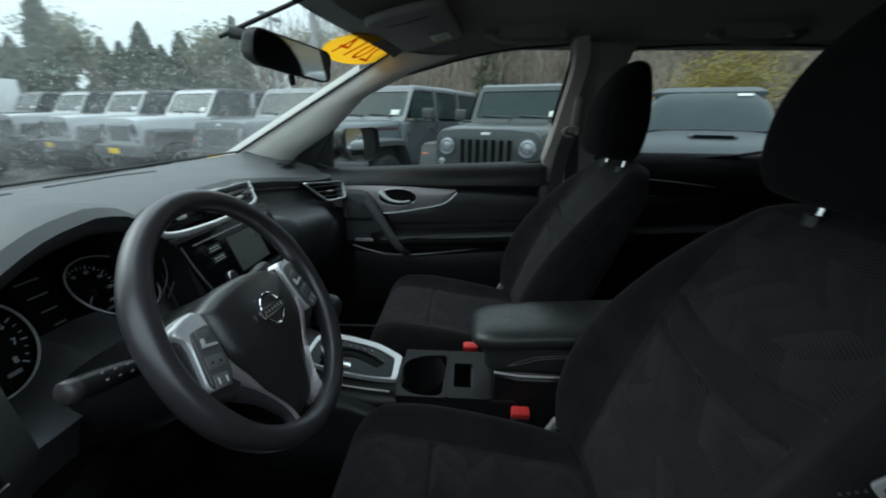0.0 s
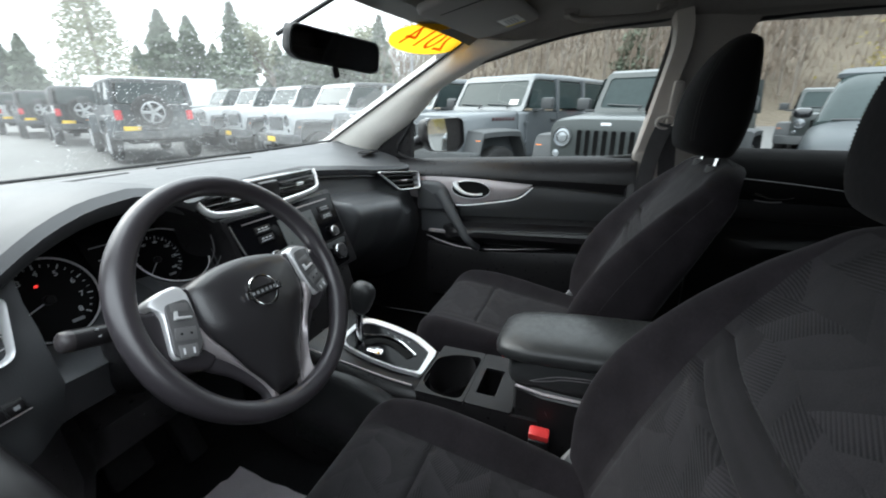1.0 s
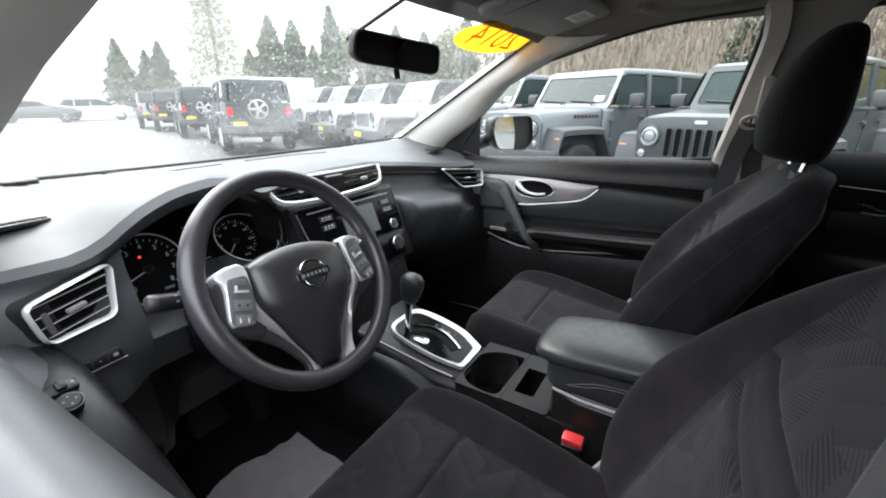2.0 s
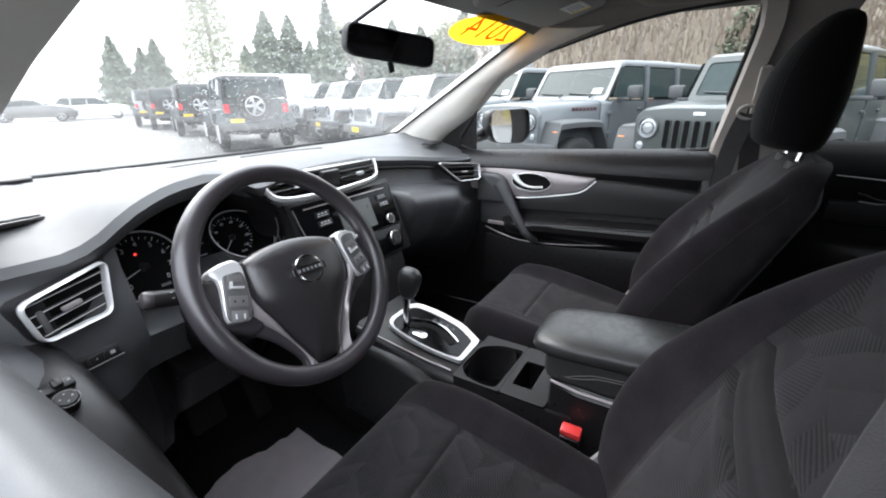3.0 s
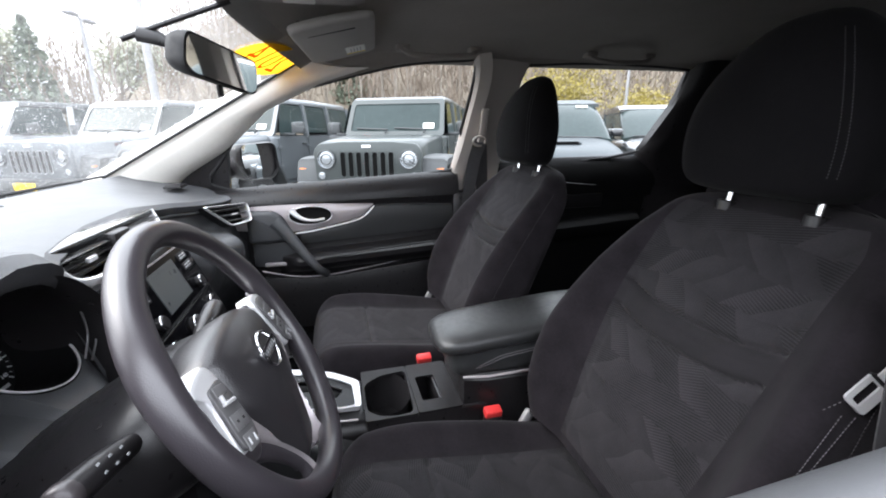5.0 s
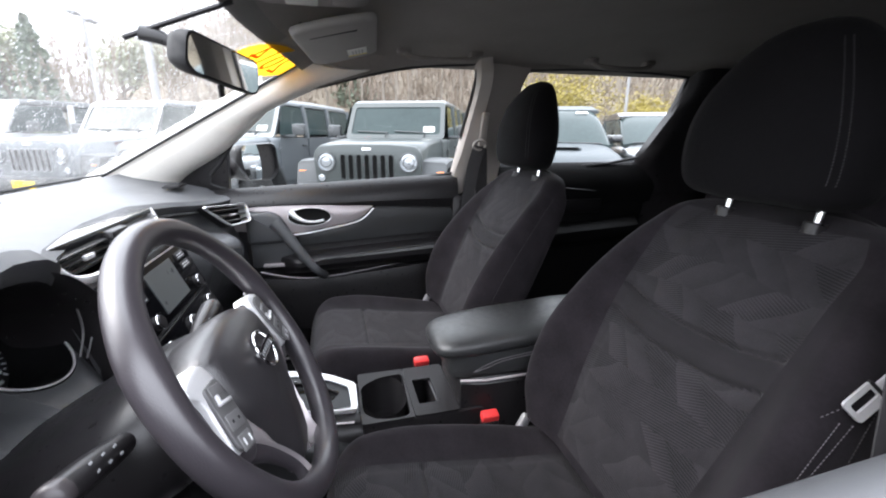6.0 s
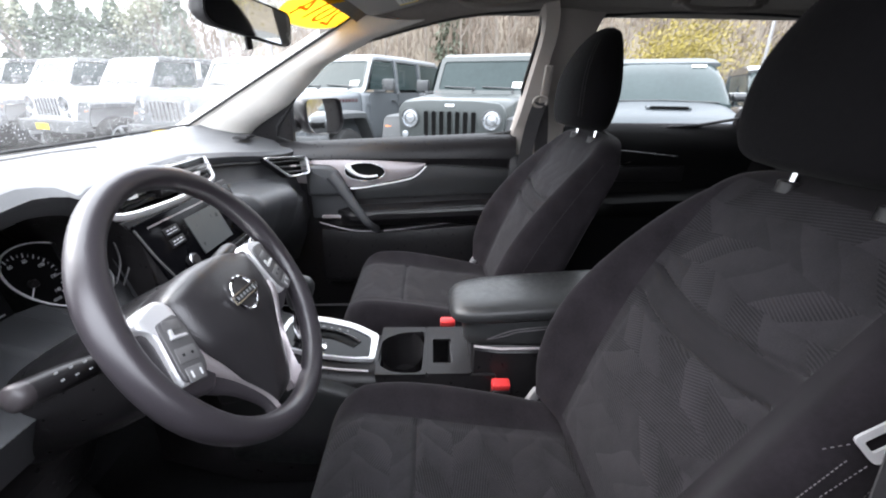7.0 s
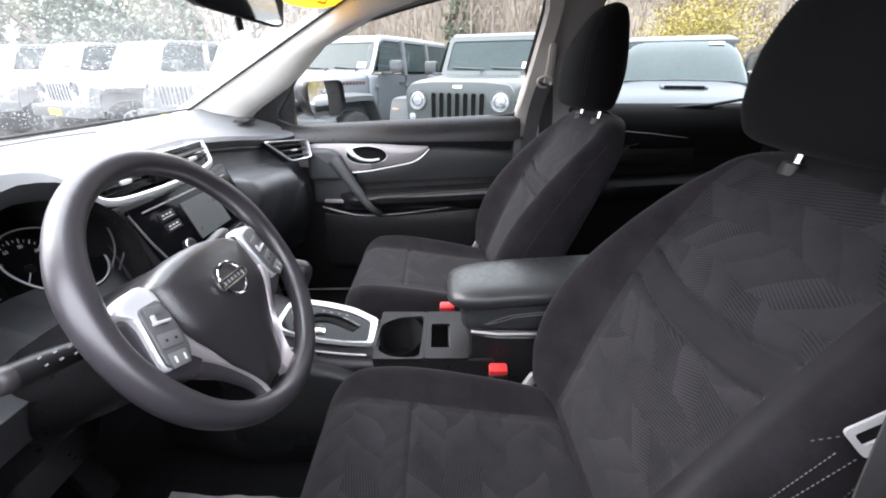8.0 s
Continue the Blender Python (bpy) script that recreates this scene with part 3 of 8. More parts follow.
def door_panel(side, y0, y1, parent, arm0, arm1, skin):
    bm = bmesh.new()
    rings = []
    n = 36
    for i in range(n + 1):
        y = lerp(y0, y1, i / n)
        up = -0.006 - 0.0496 * (y + 0.05) if y > -0.2 else 0.03
        arm = max(0.0, min(1.0, (arm0 - y) / 0.10)) * max(0.0, min(1.0, (y - arm1) / 0.06))
        arm = arm * arm * (3 - 2 * arm)
        front = max(0.0, (y - 0.55) / 0.35)
        ring = []
        for x, z in DOOR_SECTION:
            zz = z + up * max(0.0, min(1.0, (z - 1.05) / 0.06))
            if 0.79 < z < 0.90:
                x = lerp(0.747, x, arm)
            if z < 1.0:
                zz += 0.05 * (0.3 - y) * max(0, min(1, (z - 0.7) / 0.15))
            ring.append(Vector((side * (x - 0.015 * front * front), y, zz)))
        rings.append(ring)
    loft(bm, rings, closed=False)
    back = [[Vector((side * (0.84 if k in (0, 3) else 0.83), y, z)) for k, z in enumerate((0.41, 0.42, 1.09, 1.10))] for y in (y0, y1)]
    loft(bm, back)
    return part("door_panel", bm, skin, parent, smooth=35)


def front_door(side, name, label):
    door = thing(name, label, "car door", kind="structure")
    door_panel(side, 0.98, -0.075, door, 0.64, -0.06, M_HARD)

    def P(y, z, x):
        return Vector((side * x, y, z))

    # silver trim that sweeps back from the dash round the handle
    bm = bmesh.new()
    up = [(-0.80, 1.060), (-0.68, 1.058), (-0.597, 1.056), (-0.493, 1.050), (-0.388, 1.042), (-0.266, 1.036)]
    low = [(-0.80, 0.965), (-0.66, 0.952), (-0.541, 0.946), (-0.413, 0.966), (-0.326, 0.985), (-0.294, 1.004), (-0.266, 1.033)]
    rings, lo = [], []
    for i in range(41):
        y = lerp(0.80, 0.266, i / 40)
        a, b = spline(up, -y)[0], spline(low, -y)[0]
        lo.append(Vector((0, y, b)))
        rings.append([P(y, a, 0.742), P(y, a, 0.729), P(y, lerp(a, b, 0.08), 0.7255), P(y, lerp(a, b, 0.5), 0.7235), P(y, lerp(a, b, 0.92), 0.7255), P(y, b, 0.729), P(y, b, 0.742)])
    loft(bm, rings)
    part("trim_strip", bm, M_TRIM if side > 0 else M_HARD, door, "smoked silver trim round the handle" if side > 0 else "", smooth=50)
    # chrome line under the trim
    bm = bmesh.new()
    tube(bm, [P(p.y - 0.003, p.z - 0.006, 0.7245) for p in lo[18:]], 0.0024, 6)
    part("trim_line", bm, M_SILVER if side > 0 else M_TRIM, door)
    # handle: oval cup, lever
    cup = bmesh.new()
    cy, cz = 0.497, 1.005
    rings = []
    for k, (sc, x) in enumerate(((1.0, 0.732), (1.0, 0.719), (0.93, 0.7175), (0.86, 0.7195), (0.5, 0.7215))):
        rings.append([P(cy + sc * 0.074 * v.x, cz + sc * 0.032 * v.y, x) for v in ring_at((0, 0, 0), (1, 0, 0), (0, 1, 0), 1, 1, 28, 2.6)])
    loft(cup, rings)
    # the cup is shallow; its black stands in for the shade of a deeper one
    c = part("handle_cup", cup, M_SLOTBLACK, door)
    if side > 0:
        bm = bmesh.new()
        pts = curve_pts([P(cy + 0.064, cz + 0.024, 0.716), P(cy + 0.050, cz + 0.006, 0.708), P(cy + 0.022, cz - 0.011, 0.704), P(cy - 0.015, cz - 0.017, 0.706), P(cy - 0.048, cz - 0.014, 0.713)], 6)
        tube(bm, pts, [lerp(0.0135, 0.0062, min(1, i / (len(pts) - 1) * 1.7)) for i in range(len(pts))], 12, flat=0.8)
        part("door_handle", bm, M_SILVER, c, "bright silver lever")
    bm = bmesh.new()
    loop = [P(cy + 0.077 * math.cos(a), cz + 0.0345 * math.sin(a), 0.7185) for a in [6.2832 * i / 36 for i in range(36)]]
    tube(bm, loop, 0.0019, 6, loop=True)
    part("handle_ring", bm, M_SILVER, c)
    # pull handle, slanting down to the armrest
    bm = bmesh.new()
    pts = curve_pts([P(0.70, 0.985, 0.725), P(0.645, 0.962, 0.70), P(0.585, 0.91, 0.668), P(0.52, 0.855, 0.655), P(0.47, 0.828, 0.662), P(0.42, 0.815, 0.69)], 6)
    tube(bm, pts, [lerp(0.058, 0.02, min(1, 1.3 * i / (len(pts) - 1))) for i in range(len(pts))], 14, flat=0.62, up=(0, 0, 1), power=2.6)
    if side > 0:
        bm.free()
        bm = bmesh.new()
        grip = round_poly([(0.715, 1.032), (0.628, 1.030), (0.597, 1.010), (0.574, 0.966), (0.562, 0.938), (0.592, 0.914), (0.715, 0.914)], 0.018, 5)
        plate(bm, grip[::-1], 0.046, axes((0, 1, 0), (0, 0, 1), (-1, 0, 0), (0.742, 0, 0)), 0.016, 4)
    part("pull_handle", bm, M_DASH, door)
    if side > 0:
        bm = bmesh.new()
        line = curve_pts([(0.702, 0.618, 0.992), (0.692, 0.588, 0.957), (0.676, 0.548, 0.902), (0.664, 0.508, 0.848), (0.664, 0.482, 0.813), (0.690, 0.458, 0.785)], 6)
        tube(bm, line, [lerp(0.026, 0.017, min(1.0, 1.6 * i / (len(line) - 1))) for i in range(len(line))], 16, flat=0.85, power=2.4)
        part("grip_strut", bm, M_DASH, door)
        # added lighter plate that lifts the deep shade of the recess under the grip
        bm = bmesh.new()
        box(bm, (0.737, 0.630, 0.868), (0.016, 0.16, 0.10), 0.006)
        part("recess_lightener", bm, M_DASH, door)
        # small ledge in front of the grip
        bm = bmesh.new()
        box(bm, (0.732, 0.612, 0.826), (0.030, 0.125, 0.014), 0.005)
        part("grip_ledge", bm, M_TRIM, door)
    # padded insert above the armrest: its upper edge follows the trim, then the sill
    bm = bmesh.new()
    rings = []
    brim = curve_pts([(0, 0.54, 0.952), (0, 0.47, 0.956), (0, 0.38, 0.968), (0, 0.32, 0.998), (0, 0.272, 1.028), (0, 0.20, 1.032), (0, 0.07, 1.026), (0, -0.06, 1.018)], 4)
    for p in brim:
        y, top = p.y, p.z
        low = 0.905 + 0.05 * (0.3 - y)
        rings.append([P(y, low, 0.745), P(y, low + 0.003, 0.731), P(y, lerp(low, top, 0.5), 0.7255), P(y, top - 0.012, 0.727), P(y, top - 0.003, 0.7295), P(y, top, 0.734), P(y, top, 0.745)])
    loft(bm, rings)
    part("armrest_pad", bm, M_LEATHER, door, smooth=60)
    # bright edge of the map pocket
    bm = bmesh.new()
    pts = curve_pts([P(0.69, 0.798, 0.742), P(0.626, 0.781, 0.736), P(0.559, 0.767, 0.734), P(0.492, 0.764, 0.733), P(0.401, 0.769, 0.733), P(0.287, 0.783, 0.733), P(0.174, 0.799, 0.733), P(-0.06, 0.835, 0.737)], 6)
    tube(bm, pts, 0.0032, 8, flat=0.7)
    part("pocket_edge", bm, M_TRIM, door)
    bm = bmesh.new()
    rings = []
    for i in range(13):
        y = lerp(0.68, -0.06, i / 12)
        z = 0.757 + 0.09 * max(0.0, 0.45 - y) + 0.10 * max(0.0, y - 0.52)
        rings.append([P(y, z, 0.758), P(y, z, 0.728), P(y, z - 0.05, 0.715), P(y, 0.56, 0.72), P(y, 0.52, 0.757)])
    loft(bm, rings)
    part("map_pocket", bm, M_HARD, door)
    # paler strip added for the highlight on the armrest's rounded upper edge
    bm = bmesh.new()
    tube(bm, curve_pts([P(0.470, 0.853, 0.667), P(0.39, 0.862, 0.662), P(0.283, 0.872, 0.661), P(0.177, 0.880, 0.661), P(0.0, 0.892, 0.664)], 6), 0.004, 8, flat=0.8)
    part("armrest_highlight", bm, M_LEATHER, door)
    # round speaker cover low in front
    bm = bmesh.new()
    m = axes((0, 1, 0), (0, 0, 1), (side * -1, 0, 0), P(0.62, 0.60, 0.752))
    revolve(bm, [(0.085, 0), (0.085, 0.008), (0.078, 0.012), (0.02, 0.016), (0.0005, 0.016)], m, 28)
    part("speaker_cover", bm, M_HARD, door)
    return door


front_door(1, "door_1", "closed black front door with smoked silver trim")
door_l = front_door(-1, "door_2", "closed black driver's door with its window down")


def sill_pad(door):
    """The broad smooth pad along the top of the driver's door, greyed as the sky lights it."""
    bm = bmesh.new()
    rings = []
    for i in range(25):
        y = lerp(0.84, -0.06, i / 24)
        up = -0.006 - 0.0496 * (y + 0.05)
        rings.append([Vector((-x, y, z + up)) for x, z in ((0.790, 1.140), (0.783, 1.152), (0.765, 1.160), (0.746, 1.150), (0.728, 1.124), (0.718, 1.092), (0.717, 1.062), (0.724, 1.050), (0.74, 1.046))])
    loft(bm, rings, closed=False)
    part("sill_pad", bm, M_PAD, door, "smooth pad along the window sill, sky light put into its grey", smooth=60)


sill_pad(door_l)


def switch_panel(door):
    """Lock and mirror switches on top of the driver's pull handle."""
    tilt = Matrix.Rotation(radians(24), 3, "X")
    m = Matrix.Translation((-0.674, 0.590, 0.969)) @ tilt.to_4x4()
    inv = m.inverted()
    bm = bmesh.new()
    line = curve_pts([(-0.70, 0.74, 0.985), (-0.682, 0.66, 0.968), (-0.675, 0.592, 0.943), (-0.668, 0.51, 0.893), (-0.664, 0.43, 0.84), (-0.67, 0.34, 0.80)], 6)
    tube(bm, [inv @ p for p in line], [lerp(0.046, 0.034, i / (len(line) - 1)) for i in range(len(line))], 20, flat=0.52, up=(0, 0, 1), power=2.5)
    p = part("switch_grip", bm, M_HARD, door, "sloping grip that carries the switches", smooth=70)
    p.matrix_local = m
    bm = bmesh.new()
    revolve(bm, [(0.0125, -0.004), (0.0125, 0.010), (0.0105, 0.012), (0.0005, 0.012)], Matrix.Translation((-0.004, -0.012, 0)), 24)
    part("mirror_knob", bm, M_HARD, p)
    bm = bmesh.new()
    tube(bm, [(-0.004 + 0.0128 * math.cos(6.283 * i / 24), -0.012 + 0.0128 * math.sin(6.283 * i / 24), 0.0095) for i in range(24)], 0.0009, 6, loop=True)
    part("knob_ring", bm, M_BEDGREY, p)
    for kx, ky in ((0.006, 0), (-0.006, 0), (0, 0.006), (0, -0.006)):
        bm = bmesh.new()
        box(bm, (-0.004 + kx, -0.012 + ky, 0.0122), (0.0018, 0.0018, 0.0006), 0)
        part("knob_mark", bm, M_GREYMARK, p)
    bm = bmesh.new()
    box(bm, (-0.004, 0.018, 0.0), (0.038, 0.018, 0.010), 0.004)
    part("rocker_bed", bm, M_HARD, p)
    bm = bmesh.new()
    box(bm, (-0.002, 0.018, 0.006), (0.011, 0.014, 0.009), 0.003)
    part("rocker", bm, M_HARD, p)
    for kx in (-0.018, 0.010):
        bm = bmesh.new()
        box(bm, (kx, 0.018, 0.0053), (0.0028, 0.0024, 0.0006), 0)
        part("rocker_mark", bm, M_GREYMARK, p)


switch_panel(door_l)


def rear_door(side, name):
    door = thing(name, "black rear door in the shade behind the seat", "car door", kind="structure")
    door_panel(side, -0.25, -1.0, door, -0.35, -0.95, M_REARPANEL)
    bm = bmesh.new()
    pts = curve_pts([(side * 0.716, -0.408, 1.054), (side * 0.711, -0.422, 1.052), (side * 0.713, -0.455, 1.041), (side * 0.711, -0.490, 1.041), (side * 0.717, -0.515, 1.047)], 4)
    tube(bm, pts, [0.008] * 6 + [0.006] * 3 + [0.0045] * 8, 8, flat=0.8)
    part("door_handle", bm, M_CHROME, door, "chrome lever")
    # bright lower lip of the handle's bowl and the panel's ledge over it
    bm = bmesh.new()
    tube(bm, curve_pts([(side * 0.722, -0.420, 1.032), (side * 0.719, -0.455, 1.029), (side * 0.722, -0.490, 1.031)], 4), 0.0022, 6)
    part("handle_bowl_lip", bm, M_TRIM, door)
    bm = bmesh.new()
    tube(bm, curve_pts([(side * 0.722, -0.36, 1.098), (side * 0.717, -0.45, 1.092), (side * 0.719, -0.56, 1.082), (side * 0.724, -0.70, 1.066)], 4), 0.0045, 6, flat=0.5)
    part("panel_ledge", bm, M_HARD, door)
    bm = bmesh.new()
    box(bm, (side * 0.732, -0.55, 1.0), (0.014, 0.38, 0.06), 0.006)
    part("trim_strip", bm, M_TRAY, door)
    return door


rear_door(1, "door_3")
rear_door(-1, "door_4")


def floor_pan():
    bm = bmesh.new()
    box(bm, (0, -0.1, 0.36), (1.62, 3.9, 0.06), 0.01)
    setting(part("floor", bm, M_CARPET), "black carpeted car floor", "floor")
    bm = bmesh.new()
    box(bm, (0, 1.28, 0.72), (1.6, 0.06, 0.75), 0.02)
    box(bm, (0, 1.16, 0.46), (1.5, 0.06, 0.34), 0.02, Matrix.Rotation(radians(-38), 3, "X"))
    setting(part("wall_north", bm, M_CARPET), "black carpeted firewall under the dash", "firewall")
    bm = bmesh.new()
    box(bm, (0, -2.02, 0.80), (1.5, 0.06, 0.9), 0.03)
    box(bm, (0, -2.02, 1.50), (1.3, 0.06, 0.16), 0.03)
    setting(part("wall_south", bm, M_HARD), "dark tailgate lining", "tailgate")
    bm = bmesh.new()
    vs = [bm.verts.new(p) for p in ((-0.62, -2.02, 1.22), (0.62, -2.02, 1.22), (0.55, -2.0, 1.43), (-0.55, -2.0, 1.43))]
    bm.faces.new(vs)
    ob = part("window_5", bm, M_PRIVACY, smooth=0)
    setting(ob, "dark privacy glass in the tailgate", "window")


floor_pan()
for side, tag in ((1, "wall_southeast"), (-1, "wall_southwest")):
    bm = bmesh.new()
    box(bm, (side * 0.79, 1.13, 0.74), (0.06, 0.34, 0.78), 0.01)
    setting(part(tag, bm, M_CARPET), "black kick panel beside the footwell", "kick panel")


def hood():
    bm = bmesh.new()
    rings = []
    for j in range(12):
        y = 1.40 + 0.95 * j / 11
        ring = []
        for i in range(25):
            a = -1 + i / 12
            ring.append(Vector((a * 0.835, y - 0.25 * a * a * (1 - j / 11), 1.085 - 0.12 * (j / 11) ** 1.6 - 0.05 * a * a - 0.08 * abs(a) ** 6 + 0.012 * math.exp(-((abs(a) - 0.62) / 0.12) ** 2))))
        rings.append(ring)
    loft(bm, rings, closed=False)
    setting(part("hood", bm, M_WHITE, smooth=60), "white painted hood ahead of the windshield", "car hood")
    bm = bmesh.new()
    loft(bm, [[Vector((a * 0.76, 1.43 - 0.25 * a * a + dy, 1.08 + dz + 0.02 * a * a)) for a in [-1 + k / 12 for k in range(25)]] for dy, dz in ((0, -0.02), (-0.02, 0.02), (-0.06, 0.03))], closed=False)
    setting(part("cowl", bm, M_RUBBER), "black cowl strip below the windshield", "cowl")


hood()


# ---- the car's painted outside ----
def outer_shell():
    body = thing("car_body", "white painted crossover body round the cabin", "car body", kind="structure")
    bm = bmesh.new()
    rings = []
    for j in range(24):
        y = 0.56 - 2.62 * j / 23
        ring = []
        for i in range(21):
            a = -1 + i / 10
            front = min(1.0, (0.56 - y) / 0.3)
            ring.append(Vector((a * (0.645 + 0.03 * front), y - 0.08 * a * a * (1 - front), 1.60 + 0.065 * math.sin(front * 1.57) - 0.035 * a * a - 0.045 * abs(a) ** 6 - 0.10 * max(0, (-1.3 - y) / 0.75) ** 2)))
        rings.append(ring)
    loft(bm, rings, closed=False)
    part("roof_skin", bm, M_WHITE, body, smooth=60)
    for side in (-1, 1):
        for name, y0, y1 in (("front_door_skin", 0.99, -0.15), ("rear_door_skin", -0.16, -1.02), ("rear_fender", -1.03, -2.10), ("front_fender", 2.35, 1.0)):
            bm = bmesh.new()
            rings = []
            for k in range(13):
                y = lerp(y0, y1, k / 12)
                top = 1.075 if y < 1.0 else 1.06 - 0.14 * (y - 1.0) / 1.3
                pull = 0.10 * max(0.0, (y - 1.5) / 0.85) ** 2 + 0.06 * max(0.0, (-1.5 - y) / 0.6) ** 2
                arch = 0.0
                for cy in (1.55, -1.15):
                    d = abs(y - cy)
                    if d < 0.38:
                        arch = math.sqrt(0.38 ** 2 - d * d)
                low = max(0.30, 0.34 + arch if arch else 0.30)
                rings.append([Vector((side * (x - pull), y, low + (top - low) * q)) for x, q in ((0.87, 0.0), (0.905, 0.15), (0.915, 0.4), (0.905, 0.6), (0.92, 0.78), (0.88, 0.95), (0.845, 1.0))])
            loft(bm, rings, closed=False)
            part(name, bm, M_WHITE, body, smooth=50)
        for cy in (1.55, -1.15):
            thing_wheel(body, side * 0.80, cy, side)
    # quarter panels and the frame of the tailgate glass
    for side in (-1, 1):
        bm = bmesh.new()
        rings = []
        for i in range(10):
            z = 1.06 + 0.53 * i / 9
            front = table([(1.05, -1.02), (1.2, -0.98), (1.42, -1.05), (1.6, -1.08)], z)[0]
            x = wall_x(z) + 0.07
            rings.append([Vector((side * x, front, z)), Vector((side * x, -1.5, z)), Vector((side * (x - 0.02), -1.85, z)), Vector((side * (x - 0.08), -2.07, z))])
        loft(bm, rings, closed=False)
        part("quarter_panel", bm, M_WHITE, body, smooth=60)
    bm = bmesh.new()
    back = axes((1, 0, 0), (0, 0.18, 0.98), (0, -0.98, 0.18), (0, -2.10, 1.06))
    frame_bar(bm, round_poly([(-0.74, 0.0), (0.74, 0.0), (0.60, 0.53), (-0.60, 0.53)], 0.05), round_poly([(-0.60, 0.12), (0.60, 0.12), (0.50, 0.42), (-0.50, 0.42)], 0.05), 0.02, back)
    part("tailgate_frame", bm, M_WHITE, body)
    bm = bmesh.new()
    plate(bm, round_poly([(-0.60, 0.12), (0.60, 0.12), (0.50, 0.42), (-0.50, 0.42)], 0.05), 0.004, back)
    part("tailgate_glass", bm, M_PRIVACY, body)
    bm = bmesh.new()
    box(bm, (0, 2.36, 0.62), (1.56, 0.12, 0.56), 0.06)
    part("front_bumper", bm, M_WHITE, body)
    bm = bmesh.new()
    box(bm, (0, 2.43, 0.78), (0.9, 0.02, 0.16), 0.02)
    part("grille", bm, M_HARD, body)
    bm = bmesh.new()
    box(bm, (0, -2.12, 0.70), (1.62, 0.10, 0.72), 0.06)
    part("tailgate_skin", bm, M_WHITE, body)
    return body


def thing_wheel(parent, x, y, side):
    m = axes((0, 1, 0), (0, 0, 1), (side, 0, 0), (x, y, 0.345))
    w = new("wheel")
    w.parent, w.matrix_local = parent, m
    bm = bmesh.new()
    revolve(bm, [(0.23, -0.10), (0.33, -0.10), (0.345, -0.07), (0.345, 0.07), (0.33, 0.10), (0.23, 0.095)], Matrix(), 28)
    part("tyre", bm, M_RUBBER, w)
    bm = bmesh.new()
    revolve(bm, [(0.23, 0.0), (0.23, 0.096), (0.215, 0.098), (0.20, 0.06), (0.06, 0.085), (0.001, 0.09)], Matrix(), 28)
    part("rim", bm, M_SILVER, w)
    return w


outer_shell()

# ---- seats ----
SIDE, MID = 22, 30
# the backrest by height: half width, thickness, bolster, seam
SHAPE = [(0.0, 0.228, 0.105, 0.044, 0.124), (0.12, 0.255, 0.120, 0.072, 0.130), (0.33, 0.268, 0.125, 0.079, 0.144), (0.58, 0.255, 0.115, 0.058, 0.154),
         (0.76, 0.236, 0.10, 0.036, 0.155), (0.86, 0.217, 0.090, 0.020, 0.156), (0.92, 0.196, 0.074, 0.010, 0.146), (0.96, 0.172, 0.055, 0.004, 0.130), (0.985, 0.142, 0.040, 0.001, 0.110), (1.0, 0.108, 0.024, 0.0, 0.085)]


def padded(u, bolster, drop):
    """Depth of the padding at u of the half width: a hollow middle, a raised bolster and a rounded edge."""
    u = abs(u)
    d = bolster * ease((u - 0.50) / 0.42)
    if u > 0.76:
        k = min(1.0, (u - 0.76) / 0.24)
        d -= drop * (1 - math.sqrt(max(0.0, 1 - k * k)))
    return d


def across(w, seam):
    """Places across a seat's width, as parts of the half width: dense at the rounded edges."""
    e = seam / w
    side = []
    for i in range(SIDE):
        k = i / SIDE
        side.append(1 - (1 - e) * (1 - math.cos(k * math.pi / 2)) ** 0.9)
    return [-u for u in side] + [lerp(-e, e, i / MID) for i in range(MID)] + [e] + side[::-1][:-1] + [1.0]


